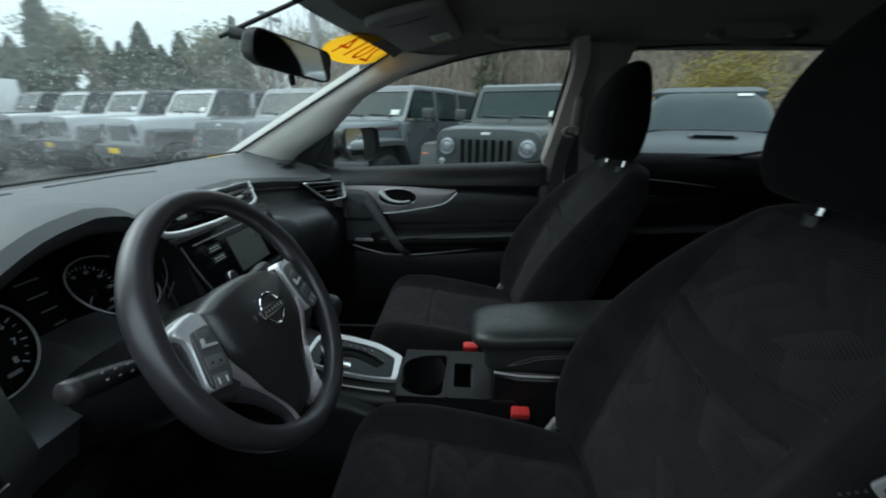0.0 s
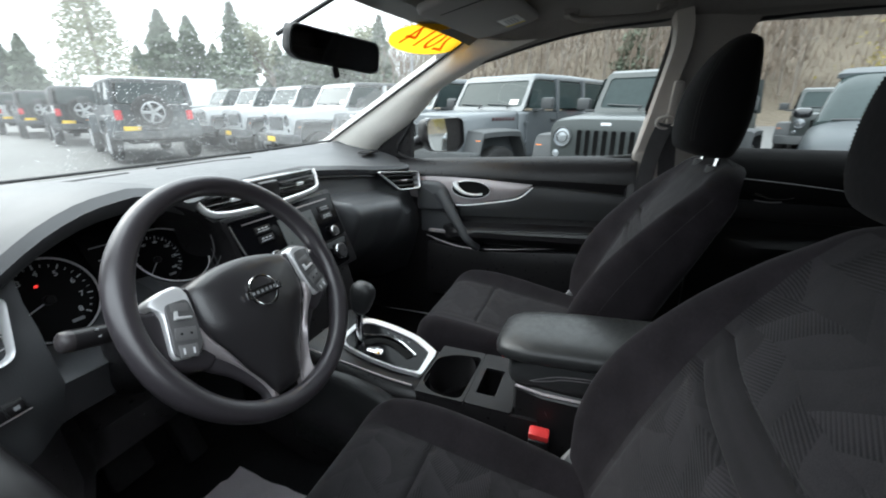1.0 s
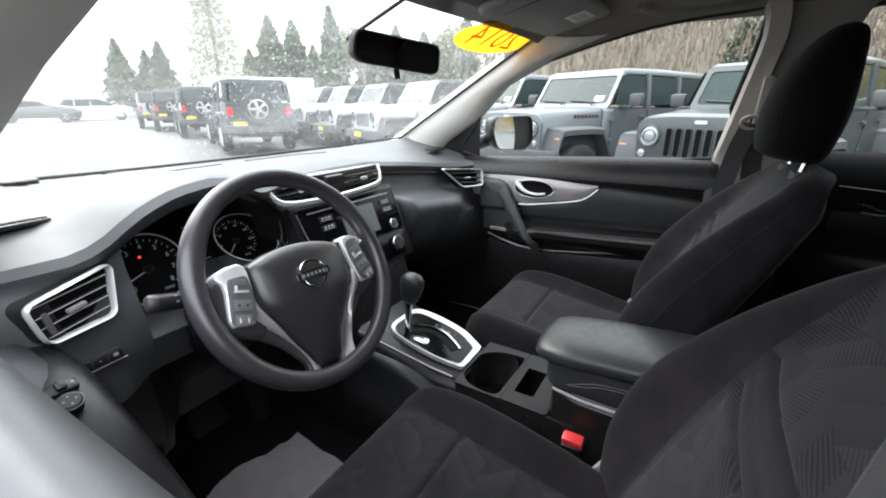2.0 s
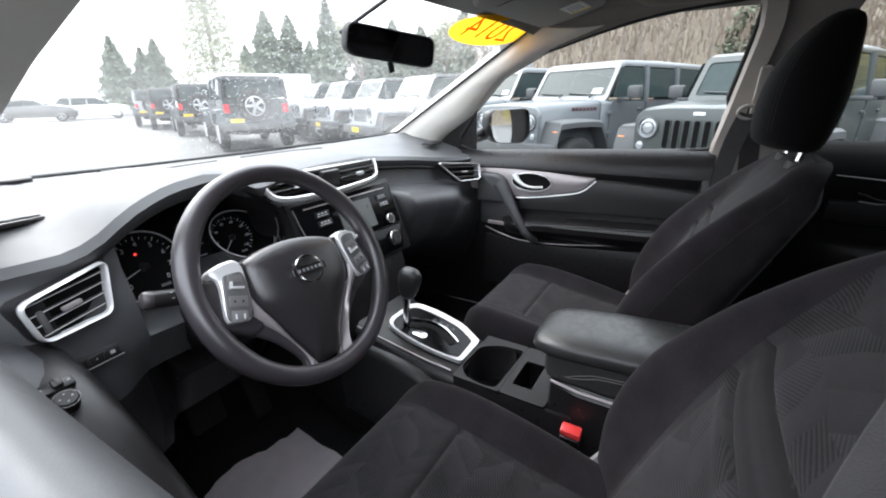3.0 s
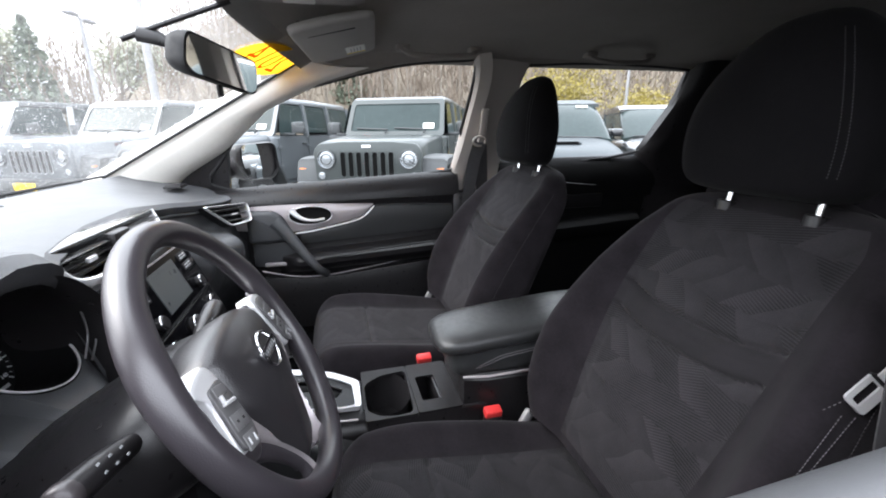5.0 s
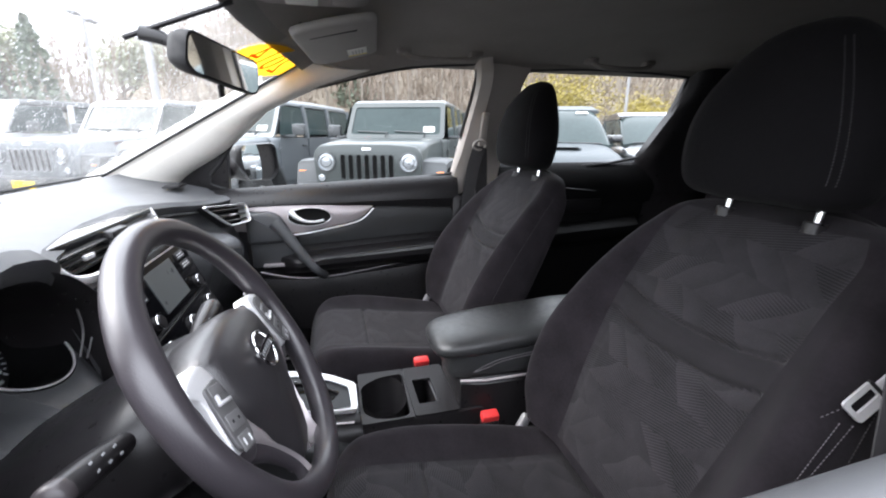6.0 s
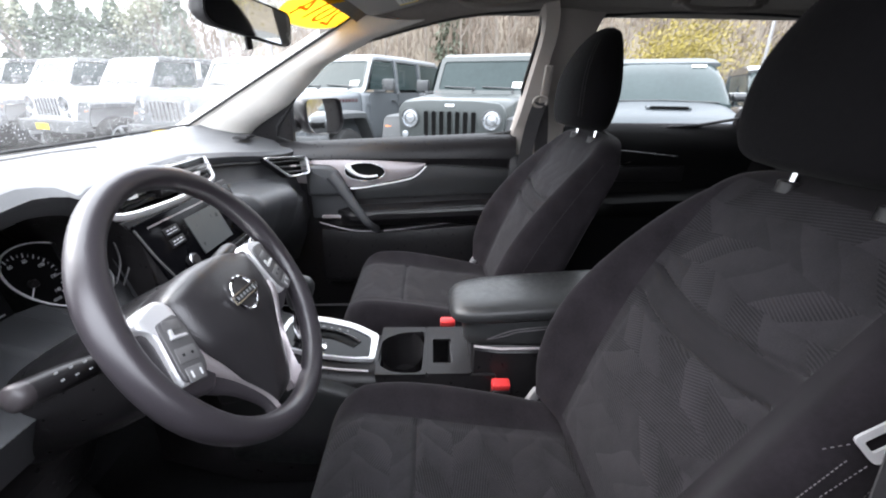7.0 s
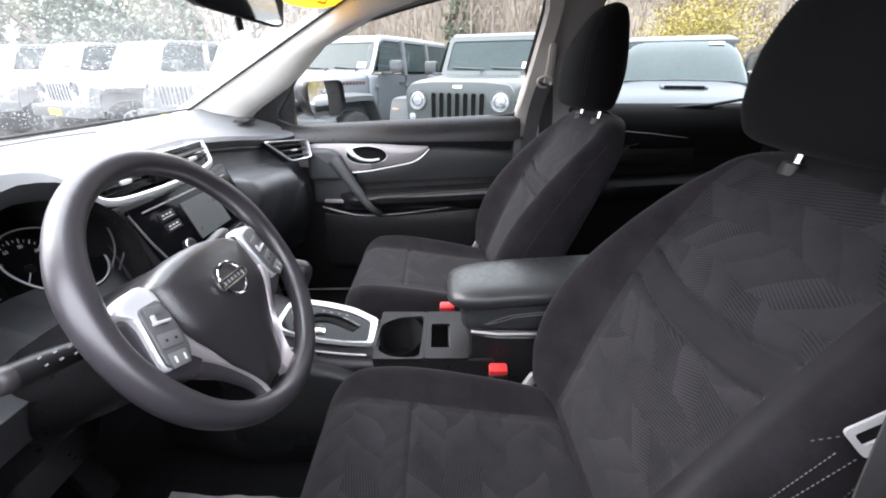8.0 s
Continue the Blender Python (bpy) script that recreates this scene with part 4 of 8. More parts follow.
def seat(name, label, at, hinge_side=1):
    st = thing(name, label, "car seat", at)
    axis, out = Vector((0, -0.472, 0.882)), Vector((0, 0.882, 0.472))
    foot = Vector((0, 0.008, 0.705))
    length = 0.566
    levels = [i / 216 for i in range(217)]
    lo, hi = SIDE, SIDE + MID

    def back_point(s, x, d):
        belly = 0.022 * math.sin(math.pi * min(1, s * 1.15)) - 0.03 * max(0.0, s - 0.8) ** 1.5
        return foot + axis * (s * length) + out * (d + belly) + Vector((x, 0, 0))

    def groove(q):
        return -0.0022 * (math.exp(-((q - 0.034) / 0.02) ** 2) + math.exp(-((0.966 - q) / 0.02) ** 2))

    def cross_seam(level, sag, q):
        return level - sag * math.sin(math.pi * q) + 0.035 * abs(2 * q - 1) ** 3

    cover, insert, band = bmesh.new(), bmesh.new(), bmesh.new()
    uvl = insert.loops.layers.uv.new("UVMap")
    rows, grid = [], []
    for r, s in enumerate(levels):
        w, thick, bolster, seam = spline(SHAPE, s)
        us = across(w, seam)
        round_top = 0.030 * max(0.0, (s - 0.9) / 0.1) ** 2.4
        f = [(u * w, padded(u, bolster, bolster + 0.62 * thick) - round_top) for u in us]
        ring = [back_point(s, x, d) for x, d in f]
        for i in range(1, 14):
            a = 1 - 2 * i / 14
            ring.append(back_point(s, w * 0.985 * math.copysign(abs(a) ** 0.85, a), -thick + 0.04 * abs(a) ** 3))
        rows.append([cover.verts.new(p) for p in ring])
        if 6 <= r <= 202:
            row = []
            for i in range(lo, hi + 1):
                x, d = f[i]
                q = (i - lo) / MID
                lift = groove(q)
                for level, sag in ((0.492, 0.006), (0.586, 0.006)):
                    off = s - cross_seam(level, sag, q)
                    lift += -0.0080 * math.exp(-(off / 0.0065) ** 2) + 0.0022 * math.exp(-((abs(off) - 0.03) / 0.016) ** 2)
                lift *= min(1.0, (r - 6) / 3, (202 - r) / 3, 40 * q, 40 * (1 - q))
                row.append((back_point(s, x, d + lift), x, s * length, cross_seam(0.492, 0.006, q) < s < cross_seam(0.586, 0.006, q)))
            grid.append(row)
    k = len(rows[0])
    for r, (a, b) in enumerate(zip(rows, rows[1:])):
        for i in range(k):
            if lo <= i < hi and 6 <= r < 202:
                continue
            j = (i + 1) % k
            cover.faces.new((a[i], a[j], b[j], b[i]))
    cover.faces.new(rows[0][::-1])
    cover.faces.new(rows[-1])
    part("backrest_cover", cover, M_CLOTH, st, smooth=70)

    def panel(insert, grid, name_used):
        made = {insert: {}, band: {}}

        def vert(bm, key, co):
            if key not in made[bm]:
                made[bm][key] = bm.verts.new(co)
            return made[bm][key]

        for r, (a, b) in enumerate(zip(grid, grid[1:])):
            for i in range(len(a) - 1):
                corners = [(r, i, a[i]), (r, i + 1, a[i + 1]), (r + 1, i + 1, b[i + 1]), (r + 1, i, b[i])]
                plain = a[i][3] and b[i + 1][3]
                bm = band if plain else insert
                fc = bm.faces.new([vert(bm, (p, q), c[0]) for p, q, c in corners])
                if not plain:
                    for lp, (_, _, c) in zip(fc.loops, corners):
                        lp[uvl].uv = (c[1], c[2])
        part(name_used, insert, M_INSERT, st, "patterned cloth panel with ribbed lozenges", smooth=70)

    panel(insert, grid, "backrest_insert")
    part("backrest_band", band, M_BAND, st, "plain cloth band between two seams", smooth=70)
    # stitched seam along the edge of the side bolster
    for sx in (-1, 1):
        bm = bmesh.new()
        for r in range(10, 112):
            s = r / 130
            w, thick, bolster, seam = spline(SHAPE, s)
            p = back_point(s, sx * w * 0.962, padded(0.962, bolster, bolster + 0.62 * thick) + 0.0006)
            box(bm, p, (0.0010, 0.0010, 0.0026), 0, Matrix.Rotation(radians(28), 3, "X"))
        tagged(part("side_seam", bm, M_THREAD, st, "grey stitched seam"), kind="stuff")
    # cushion
    cover, insert = bmesh.new(), bmesh.new()
    uvl = insert.loops.layers.uv.new("UVMap")
    m = 96
    rows, grid = [], []
    for r in range(m + 1):
        q = r / m
        y = 0.455 - 0.485 * q
        w, bol, top, low = spline([(0.0, 0.150, 0.0, 0.640, 0.615), (0.012, 0.185, 0.002, 0.668, 0.60), (0.04, 0.212, 0.006, 0.698, 0.585), (0.09, 0.232, 0.014, 0.718, 0.57), (0.16, 0.243, 0.024, 0.724, 0.56),
                                   (0.35, 0.25, 0.034, 0.714, 0.55), (0.7, 0.246, 0.028, 0.690, 0.55), (1.0, 0.225, 0.015, 0.675, 0.56)], q)
        seam = min(0.62 * w, 0.136 - 0.012 * q)
        us = across(w, seam)
        pts = [(u * w, top + padded(u, bol, top + bol - low)) for u in us]
        ring = [Vector((x, y, z)) for x, z in pts]
        for i in range(1, 8):
            ring.append(Vector((w * (1 - i / 4), y, low - 0.05)))
        rows.append([cover.verts.new(p) for p in ring])
        if 4 <= r <= 94:
            row = []
            for i in range(lo, hi + 1):
                x, z = pts[i]
                e = (i - lo) / MID
                lift = groove(e) - 0.006 * math.exp(-((y - 0.277) / 0.0045) ** 2) + 0.0015 * math.exp(-((abs(y - 0.277) - 0.016) / 0.01) ** 2)
                lift *= min(1.0, (r - 4) / 2, (94 - r) / 2, 40 * e, 40 * (1 - e))
                row.append((Vector((x, y, z + lift)), x, y, False))
            grid.append(row)
    k = len(rows[0])
    for r, (a, b) in enumerate(zip(rows, rows[1:])):
        for i in range(k):
            if lo <= i < hi and 4 <= r < 94:
                continue
            j = (i + 1) % k
            cover.faces.new((a[i], a[j], b[j], b[i]))
    cover.faces.new(rows[0][::-1])
    cover.faces.new(rows[-1])
    part("cushion_cover", cover, M_CLOTH, st, smooth=70)
    panel(insert, grid, "cushion_insert")
    # light grey hinge cover at the inner foot of the backrest
    bm = bmesh.new()
    box(bm, (0.212 * hinge_side, 0.036, 0.690), (0.016, 0.022, 0.046), 0.006, Matrix.Rotation(radians(28), 3, "X"))
    part("hinge_cover", bm, M_BUTTON, st)
    # plinth, side shield, rails
    bm = bmesh.new()
    box(bm, (0, 0.19, 0.515), (0.42, 0.42, 0.13), 0.02)
    part("seat_base", bm, M_HARD, st)
    for sx in (-1, 1):
        bm = bmesh.new()
        box(bm, (sx * 0.245, 0.12, 0.59), (0.03, 0.42, 0.11), 0.012)
        part("side_shield", bm, M_HARD, st)
        bm = bmesh.new()
        box(bm, (sx * 0.19, 0.14, 0.42), (0.035, 0.55, 0.06), 0.006)
        part("seat_rail", bm, M_TRIM, st)
    # headrest
    bm = bmesh.new()
    rings = []
    base = Vector((0, -0.262, 1.196))
    up = Vector((0, -0.16, 0.987))
    fwd = Vector((0, 0.987, 0.16))
    shape = [(-0.004, 0.06, 0.03, 0.0), (0.001, 0.105, 0.05, 0.0), (0.016, 0.132, 0.060, 0.0), (0.05, 0.144, 0.066, 0.002), (0.095, 0.145, 0.068, 0.004), (0.13, 0.138, 0.065, 0.005),
             (0.165, 0.124, 0.058, 0.004), (0.20, 0.103, 0.048, 0.0), (0.23, 0.078, 0.036, -0.006), (0.249, 0.052, 0.024, -0.011), (0.258, 0.022, 0.010, -0.014)]
    for i in range(41):
        h = -0.004 + 0.262 * (0.5 - 0.5 * math.cos(math.pi * i / 40))
        w, d, f = spline(shape, h)
        rings.append(ring_at(base + up * h + fwd * (f + 0.032), (1, 0, 0), fwd, w, d, 48, 2.5))
    loft(bm, rings)
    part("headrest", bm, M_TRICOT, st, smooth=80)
    # two rows of stitches down each side of the headrest's face
    for sx in (-1, 1):
        bm = bmesh.new()
        for off in (0.0, 0.008):
            for i in range(48):
                h = 0.03 + 0.185 * i / 47
                w, d, f = spline(shape, h)
                k = 0.80 - 0.10 * (i / 47) + off / w
                x = k * w
                p = base + up * h + fwd * (f + 0.032 + d * (1 - k ** 2.5) ** 0.4 + 0.0004)
                box(bm, p + Vector((sx * x, 0, 0)), (0.0009, 0.0009, 0.0022), 0, Matrix.Rotation(radians(9), 3, "X"))
        tagged(part("headrest_stitching", bm, M_THREAD, st), kind="stuff")
    for sx in (-1, 1):
        bm = bmesh.new()
        foot_p = Vector((sx * 0.071, -0.252, 1.155))
        tube(bm, [foot_p + up * 0.010, foot_p + up * 0.085], 0.0058, 12)
        part("headrest_post", bm, M_CHROME, st, "chrome post")
        bm = bmesh.new()
        revolve(bm, [(0.0155, -0.016), (0.0155, -0.001), (0.0135, 0.001), (0.0005, 0.001)], axes((1, 0, 0), fwd, up, Vector((sx * 0.071, -0.253, 1.178))), 16)
        part("post_collar", bm, M_HARD, st)
    return st


driver_seat = seat("front_seat", "black cloth driver's seat with patterned insert and tilted headrest", Matrix.Translation((-0.37, 0.0, 0.0)))
tagged(driver_seat, group="front seats")
passenger_seat = copy_thing(driver_seat, Matrix.Translation((0.37, 0.055, 0.0)))
tagged(passenger_seat, "black cloth passenger seat with patterned insert beside the console", "car seat", "front seats")


# double row of pale stitches down the driver's outer bolster, and a short one across it
for a, b, n in (((-0.6082, -0.096, 1.004), (-0.6150, -0.013, 0.905), 30), ((-0.6118, -0.111, 1.001), (-0.6190, -0.020, 0.912), 28), ((-0.5992, -0.084, 1.009), (-0.6032, -0.105, 1.019), 5)):
    bm = bmesh.new()
    a, b = Vector(a) - driver_seat.location, Vector(b) - driver_seat.location
    turn = (b - a).to_track_quat("Z", "Y").to_matrix()
    for i in range(n):
        box(bm, a.lerp(b, i / (n - 1)), (0.0007, 0.0007, 0.0027), 0, turn)
    tagged(part("side_stitching", bm, M_STITCH, driver_seat), kind="stuff")


def rear_bench():
    st = thing("rear_bench", "black cloth rear bench in the shade", "rear seat")
    bm = bmesh.new()
    box(bm, (0, -0.93, 0.66), (1.32, 0.5, 0.2), 0.06, seg=3)
    part("bench_cushion", bm, M_CLOTH, st)
    for x in (-0.45, 0.0, 0.45):
        bm = bmesh.new()
        box(bm, (x, -1.27, 0.98), (0.44, 0.16, 0.6), 0.06, Matrix.Rotation(radians(18), 3, "X"), seg=3)
        b = part("bench_back", bm, M_CLOTH, st)
        bm = bmesh.new()
        box(bm, (x, -1.37, 1.31), (0.25, 0.10, 0.13), 0.045, Matrix.Rotation(radians(10), 3, "X"), seg=3)
        part("headrest", bm, M_CLOTH, b)


rear_bench()

# ---- dashboard ----
# sections along the car's width: x, then (y, z) from the windshield back and down
def dash_section(x):
    k = (x / 0.72) ** 2
    brow_y = table([(-0.75, 0.735), (-0.62, 0.72), (-0.5, 0.715), (-0.31, 0.715), (-0.26, 0.74), (-0.21, 0.775), (-0.12, 0.80), (0.0, 0.825), (0.18, 0.83), (0.4, 0.83), (0.55, 0.81), (0.66, 0.775), (0.75, 0.75)], x)[0]
    brow_z = table([(-0.75, 1.095), (-0.60, 1.098), (-0.565, 1.106), (-0.54, 1.122), (-0.51, 1.143), (-0.46, 1.165), (-0.42, 1.174), (-0.37, 1.179), (-0.33, 1.172), (-0.30, 1.158), (-0.27, 1.145), (-0.23, 1.14), (0.18, 1.14), (0.4, 1.115), (0.55, 1.095), (0.66, 1.085), (0.75, 1.085)], x)[0]
    low_z = 1.115 if x < -0.2 else brow_z
    bulge = ease((x - 0.20) / 0.05) * ease((0.76 - x) / 0.26)
    # the driver's end of the face comes forward to meet the outlet
    fwd = -0.018 * ease((-0.555 - x) / 0.11)
    # under the dials the face tucks back towards the footwell
    tuck = 0.05 * ease((x + 0.60) / 0.08) * ease((-0.12 - x) / 0.05)
    base_y, base_z = 1.345 - 0.24 * k, 1.128 + 0.04 * k
    return [(base_y, base_z - 0.02), (lerp(base_y, brow_y, 0.12), base_z + 0.006), (lerp(base_y, brow_y, 0.45), lerp(base_z, brow_z, 0.5) + 0.014), (lerp(base_y, brow_y, 0.75), lerp(base_z, brow_z, 0.8) + 0.014),
            (brow_y + 0.05, brow_z + 0.010), (brow_y + 0.015, brow_z + 0.004), (brow_y, brow_z - 0.008), (brow_y + 0.004, brow_z - 0.02), (brow_y + 0.016 + fwd, brow_z - 0.032),
            (brow_y + 0.014 + fwd, low_z - 0.055), (brow_y - 0.080 * bulge + fwd, low_z - 0.088), (brow_y - 0.02 - 0.105 * bulge + 0.6 * fwd, low_z - 0.17), (brow_y - 0.025 - 0.10 * bulge + 0.4 * fwd + tuck, low_z - 0.25),
            (brow_y - 0.0 - 0.08 * bulge, low_z - 0.34), (brow_y + 0.04, low_z - 0.44), (brow_y + 0.16, low_z - 0.50), (1.20, low_z - 0.50)]


def glove_section(x):
    """The passenger side below the brow: an upright fascia, a rounded ledge and the padded bulge under it."""
    rows = dash_section(x)[8:]
    (y0, z0), (y1, z1), _, (y3, z3) = rows[:4]
    b = ease((x - 0.19) / 0.05) * ease((0.76 - x) / 0.26)
    top = z0 + 0.032
    return [rows[0], (y1, z1 - 0.012), (y1 - 0.006, z1 - 0.030), (lerp(y1 - 0.010, y3, 0.30 * b), top - 0.098), (lerp(y1 - 0.012, y3, 0.62 * b), top - 0.103), (lerp(y1 - 0.014, y3, 0.82 * b), top - 0.111),
            (lerp(y1 - 0.016, y3, 0.94 * b), top - 0.125), (lerp(y1 - 0.018, y3, 0.99 * b), top - 0.145)] + [(y + 0.42 * b * max(0.0, top - 0.15 - z), z) for y, z in rows[3:]]


dash = thing("dashboard", "black soft-touch dashboard with silver-edged vents", "dashboard")


def dash_body():
    # three spans, which leave the instrument bay and the centre stack open below the brow
    def span(name, x0, x1, keep, material_used, n, section=dash_section):
        bm = bmesh.new()
        rings = []
        for i in range(n + 1):
            x = lerp(x0, x1, i / n)
            rings.append([Vector((x, y, z)) for y, z in section(x)[keep[0]:keep[1]]])
        loft(bm, rings, closed=False)
        return part(name, bm, material_used, dash, smooth=50)

    # the lit top takes the lighter copy, the lip that faces away the darker
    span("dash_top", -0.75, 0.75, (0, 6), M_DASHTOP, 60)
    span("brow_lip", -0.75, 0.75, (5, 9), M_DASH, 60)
    span("glovebox_side", 0.20, 0.75, (0, 20), M_DASH, 40, glove_section)
    span("outer_face", -0.75, -0.534, (8, 13), M_DASH, 14)
    span("outer_kick", -0.75, -0.542, (12, 17), M_HARD, 12)
    span("lower_face", -0.534, -0.16, (11, 13), M_DASH, 16)
    # knee bolster, set back under the edge of the lower face
    bm = bmesh.new()
    rings = []
    for i in range(17):
        x = lerp(-0.542, -0.16, i / 16)
        s = dash_section(x)[12:17]
        back = 0.085 * ease((x + 0.53) / 0.05)
        rings.append([Vector((x, s[0][0], s[0][1])), Vector((x, s[0][0] + back * 0.7, s[0][1] - 0.006)), Vector((x, s[0][0] + back, s[0][1] - 0.03))] + [Vector((x, y + back, z)) for y, z in s[1:]])
    loft(bm, rings, closed=False)
    part("knee_panel", bm, M_HARD, dash, smooth=40)
    span("bay_side", -0.212, -0.16, (8, 12), M_DASH, 4)
    span("stack_side", 0.175, 0.205, (8, 17), M_DASH, 3)


dash_body()


def vent_frame(corners, bars, edge_m, grille_in=0.03, wheel_side=0):
    """An outlet: a silver frame on four corners, a dark box behind and leaning blades."""
    c = [Vector(p) for p in corners]
    mid = sum(c, Vector()) / 4
    ex = ((c[1] - c[0]) + (c[2] - c[3])).normalized()
    ez = ex.cross((c[0] - c[3]) + (c[1] - c[2])).normalized()
    if ez.y > 0:
        ez = -ez
    ey = ez.cross(ex)
    m = axes(ex, ey, ez, mid)
    flat = [((p - mid).dot(ex), (p - mid).dot(ey)) for p in c]
    outer = round_poly(flat, 0.016, 5)
    inner = round_poly([(x * 0.905, y * 0.85) for x, y in flat], 0.010, 5)
    v = thing_part("air_vent", dash, m)
    bm = bmesh.new()

    def mixed(k):
        return [(lerp(a, c, k), lerp(b, d, k)) for (a, b), (c, d) in zip(outer, inner)]

    loft(bm, [[Vector((x, y, z)) for x, y in mixed(k)] for k, z in ((0.0, 0.001), (0.03, 0.004), (0.12, 0.008), (0.35, 0.011), (0.65, 0.010), (0.9, 0.005), (1.0, -0.004), (1.0, -0.03))], caps=False)
    part("vent_frame", bm, M_SILVER, v, "satin silver frame", smooth=50)
    bm = bmesh.new()
    loft(bm, [[Vector((x * 1.012, y * 1.016, z)) for x, y in outer] for z in (-0.030, 0.0)], caps=False)
    part("vent_collar", bm, M_HARD, v)
    # black back plate in place of the shade deep in the outlet
    bm = bmesh.new()
    plate(bm, [(x * 1.02, y * 1.04) for x, y in inner], 0.002, Matrix.Translation((0, 0, -grille_in)))
    part("vent_box", bm, M_SLOTBLACK, v)
    ys = [q[1] for q in inner]
    for i in range(bars):
        y = lerp(min(ys), max(ys), (i + 0.7) / (bars + 0.4))
        xs = [x0 + (x1 - x0) * (y - y0) / (y1 - y0) for (x0, y0), (x1, y1) in zip(inner, inner[1:] + inner[:1]) if (y0 - y) * (y1 - y) < 0]
        if len(xs) < 2:
            continue
        bm = bmesh.new()
        box(bm, ((min(xs) + max(xs)) / 2, y, -0.006), (max(xs) - min(xs), 0.0025, 0.016), 0.001, Matrix.Rotation(radians(-12), 3, "X"))
        blade = part("vent_blade", bm, M_HARD, v)
        bm = bmesh.new()
        box(bm, ((min(xs) + max(xs)) / 2, y + 0.001, 0.0028), (max(xs) - min(xs) - 0.004, 0.0014, 0.0012), 0.0003)
        part("blade_edge", bm, edge_m, blade)
    bm = bmesh.new()
    box(bm, (0.0, 0, 0.004), (0.026, 0.007, 0.008), 0.002)
    part("vent_tab", bm, M_TRIM, v)
    if wheel_side:
        # blank end with the thumb wheel that shuts the outlet
        xs = [q[0] for q in inner]
        edge = min(xs) if wheel_side < 0 else max(xs)
        bm = bmesh.new()
        box(bm, (edge - wheel_side * 0.014, -0.004, -0.002), (0.024, 0.062, 0.006), 0.002)
        end = part("vent_end", bm, M_HARD, v)
        bm = bmesh.new()
        box(bm, (edge - wheel_side * 0.014, -0.004, 0.002), (0.008, 0.032, 0.008), 0.002)
        part("thumb_wheel", bm, M_BEDGREY, end)
    return v


def thing_part(name, parent, m):
    """An Empty part that carries sub-parts."""
    ob = new(name)
    ob.empty_display_size = 0.02
    ob.parent = parent
    ob.matrix_local = m
    return ob


vent_frame([(0.537, 0.800, 1.083), (0.700, 0.712, 1.066), (0.685, 0.692, 1.005), (0.607, 0.748, 1.003)], 3, M_BEDGREY)
vent_frame([(-0.673, 0.690, 1.062), (-0.555, 0.727, 1.083), (-0.569, 0.714, 1.000), (-0.661, 0.687, 1.000)], 4, M_SILVER, grille_in=0.005, wheel_side=-1)


def centre_vents():
    v = thing_part("centre_vents", dash, Matrix())
    bm = bmesh.new()
    # silver lower lip, a shallow trough
    pts = curve_pts([(-0.235, 0.775, 1.135), (-0.205, 0.755, 1.098), (-0.10, 0.745, 1.090), (0.02, 0.748, 1.090), (0.13, 0.765, 1.094), (0.165, 0.785, 1.110), (0.175, 0.80, 1.138)], 6)
    tube(bm, pts, 0.0046, 8, flat=1.5)
    part("vent_frame", bm, M_SILVER, v, "satin silver lip")
    bm = bmesh.new()
    box(bm, (-0.03, 0.815, 1.115), (0.38, 0.05, 0.055), 0.004)
    part("vent_box", bm, M_PIANO, v)
    for x0, x1 in ((-0.20, -0.06), (0.015, 0.155)):
        for i in range(3):
            bm = bmesh.new()
            box(bm, ((x0 + x1) / 2, 0.786, 1.102 + 0.012 * i), (x1 - x0, 0.016, 0.0025), 0.001)
            part("vent_blade", bm, M_HARD, v)
        bm = bmesh.new()
        box(bm, ((x0 + x1) / 2, 0.776, 1.114), (0.024, 0.008, 0.008), 0.002)
        part("vent_tab", bm, M_SILVER, v)
    bm = bmesh.new()
    box(bm, (-0.022, 0.783, 1.114), (0.06, 0.02, 0.045), 0.006)
    part("hazard_panel", bm, M_HARD, v)


centre_vents()


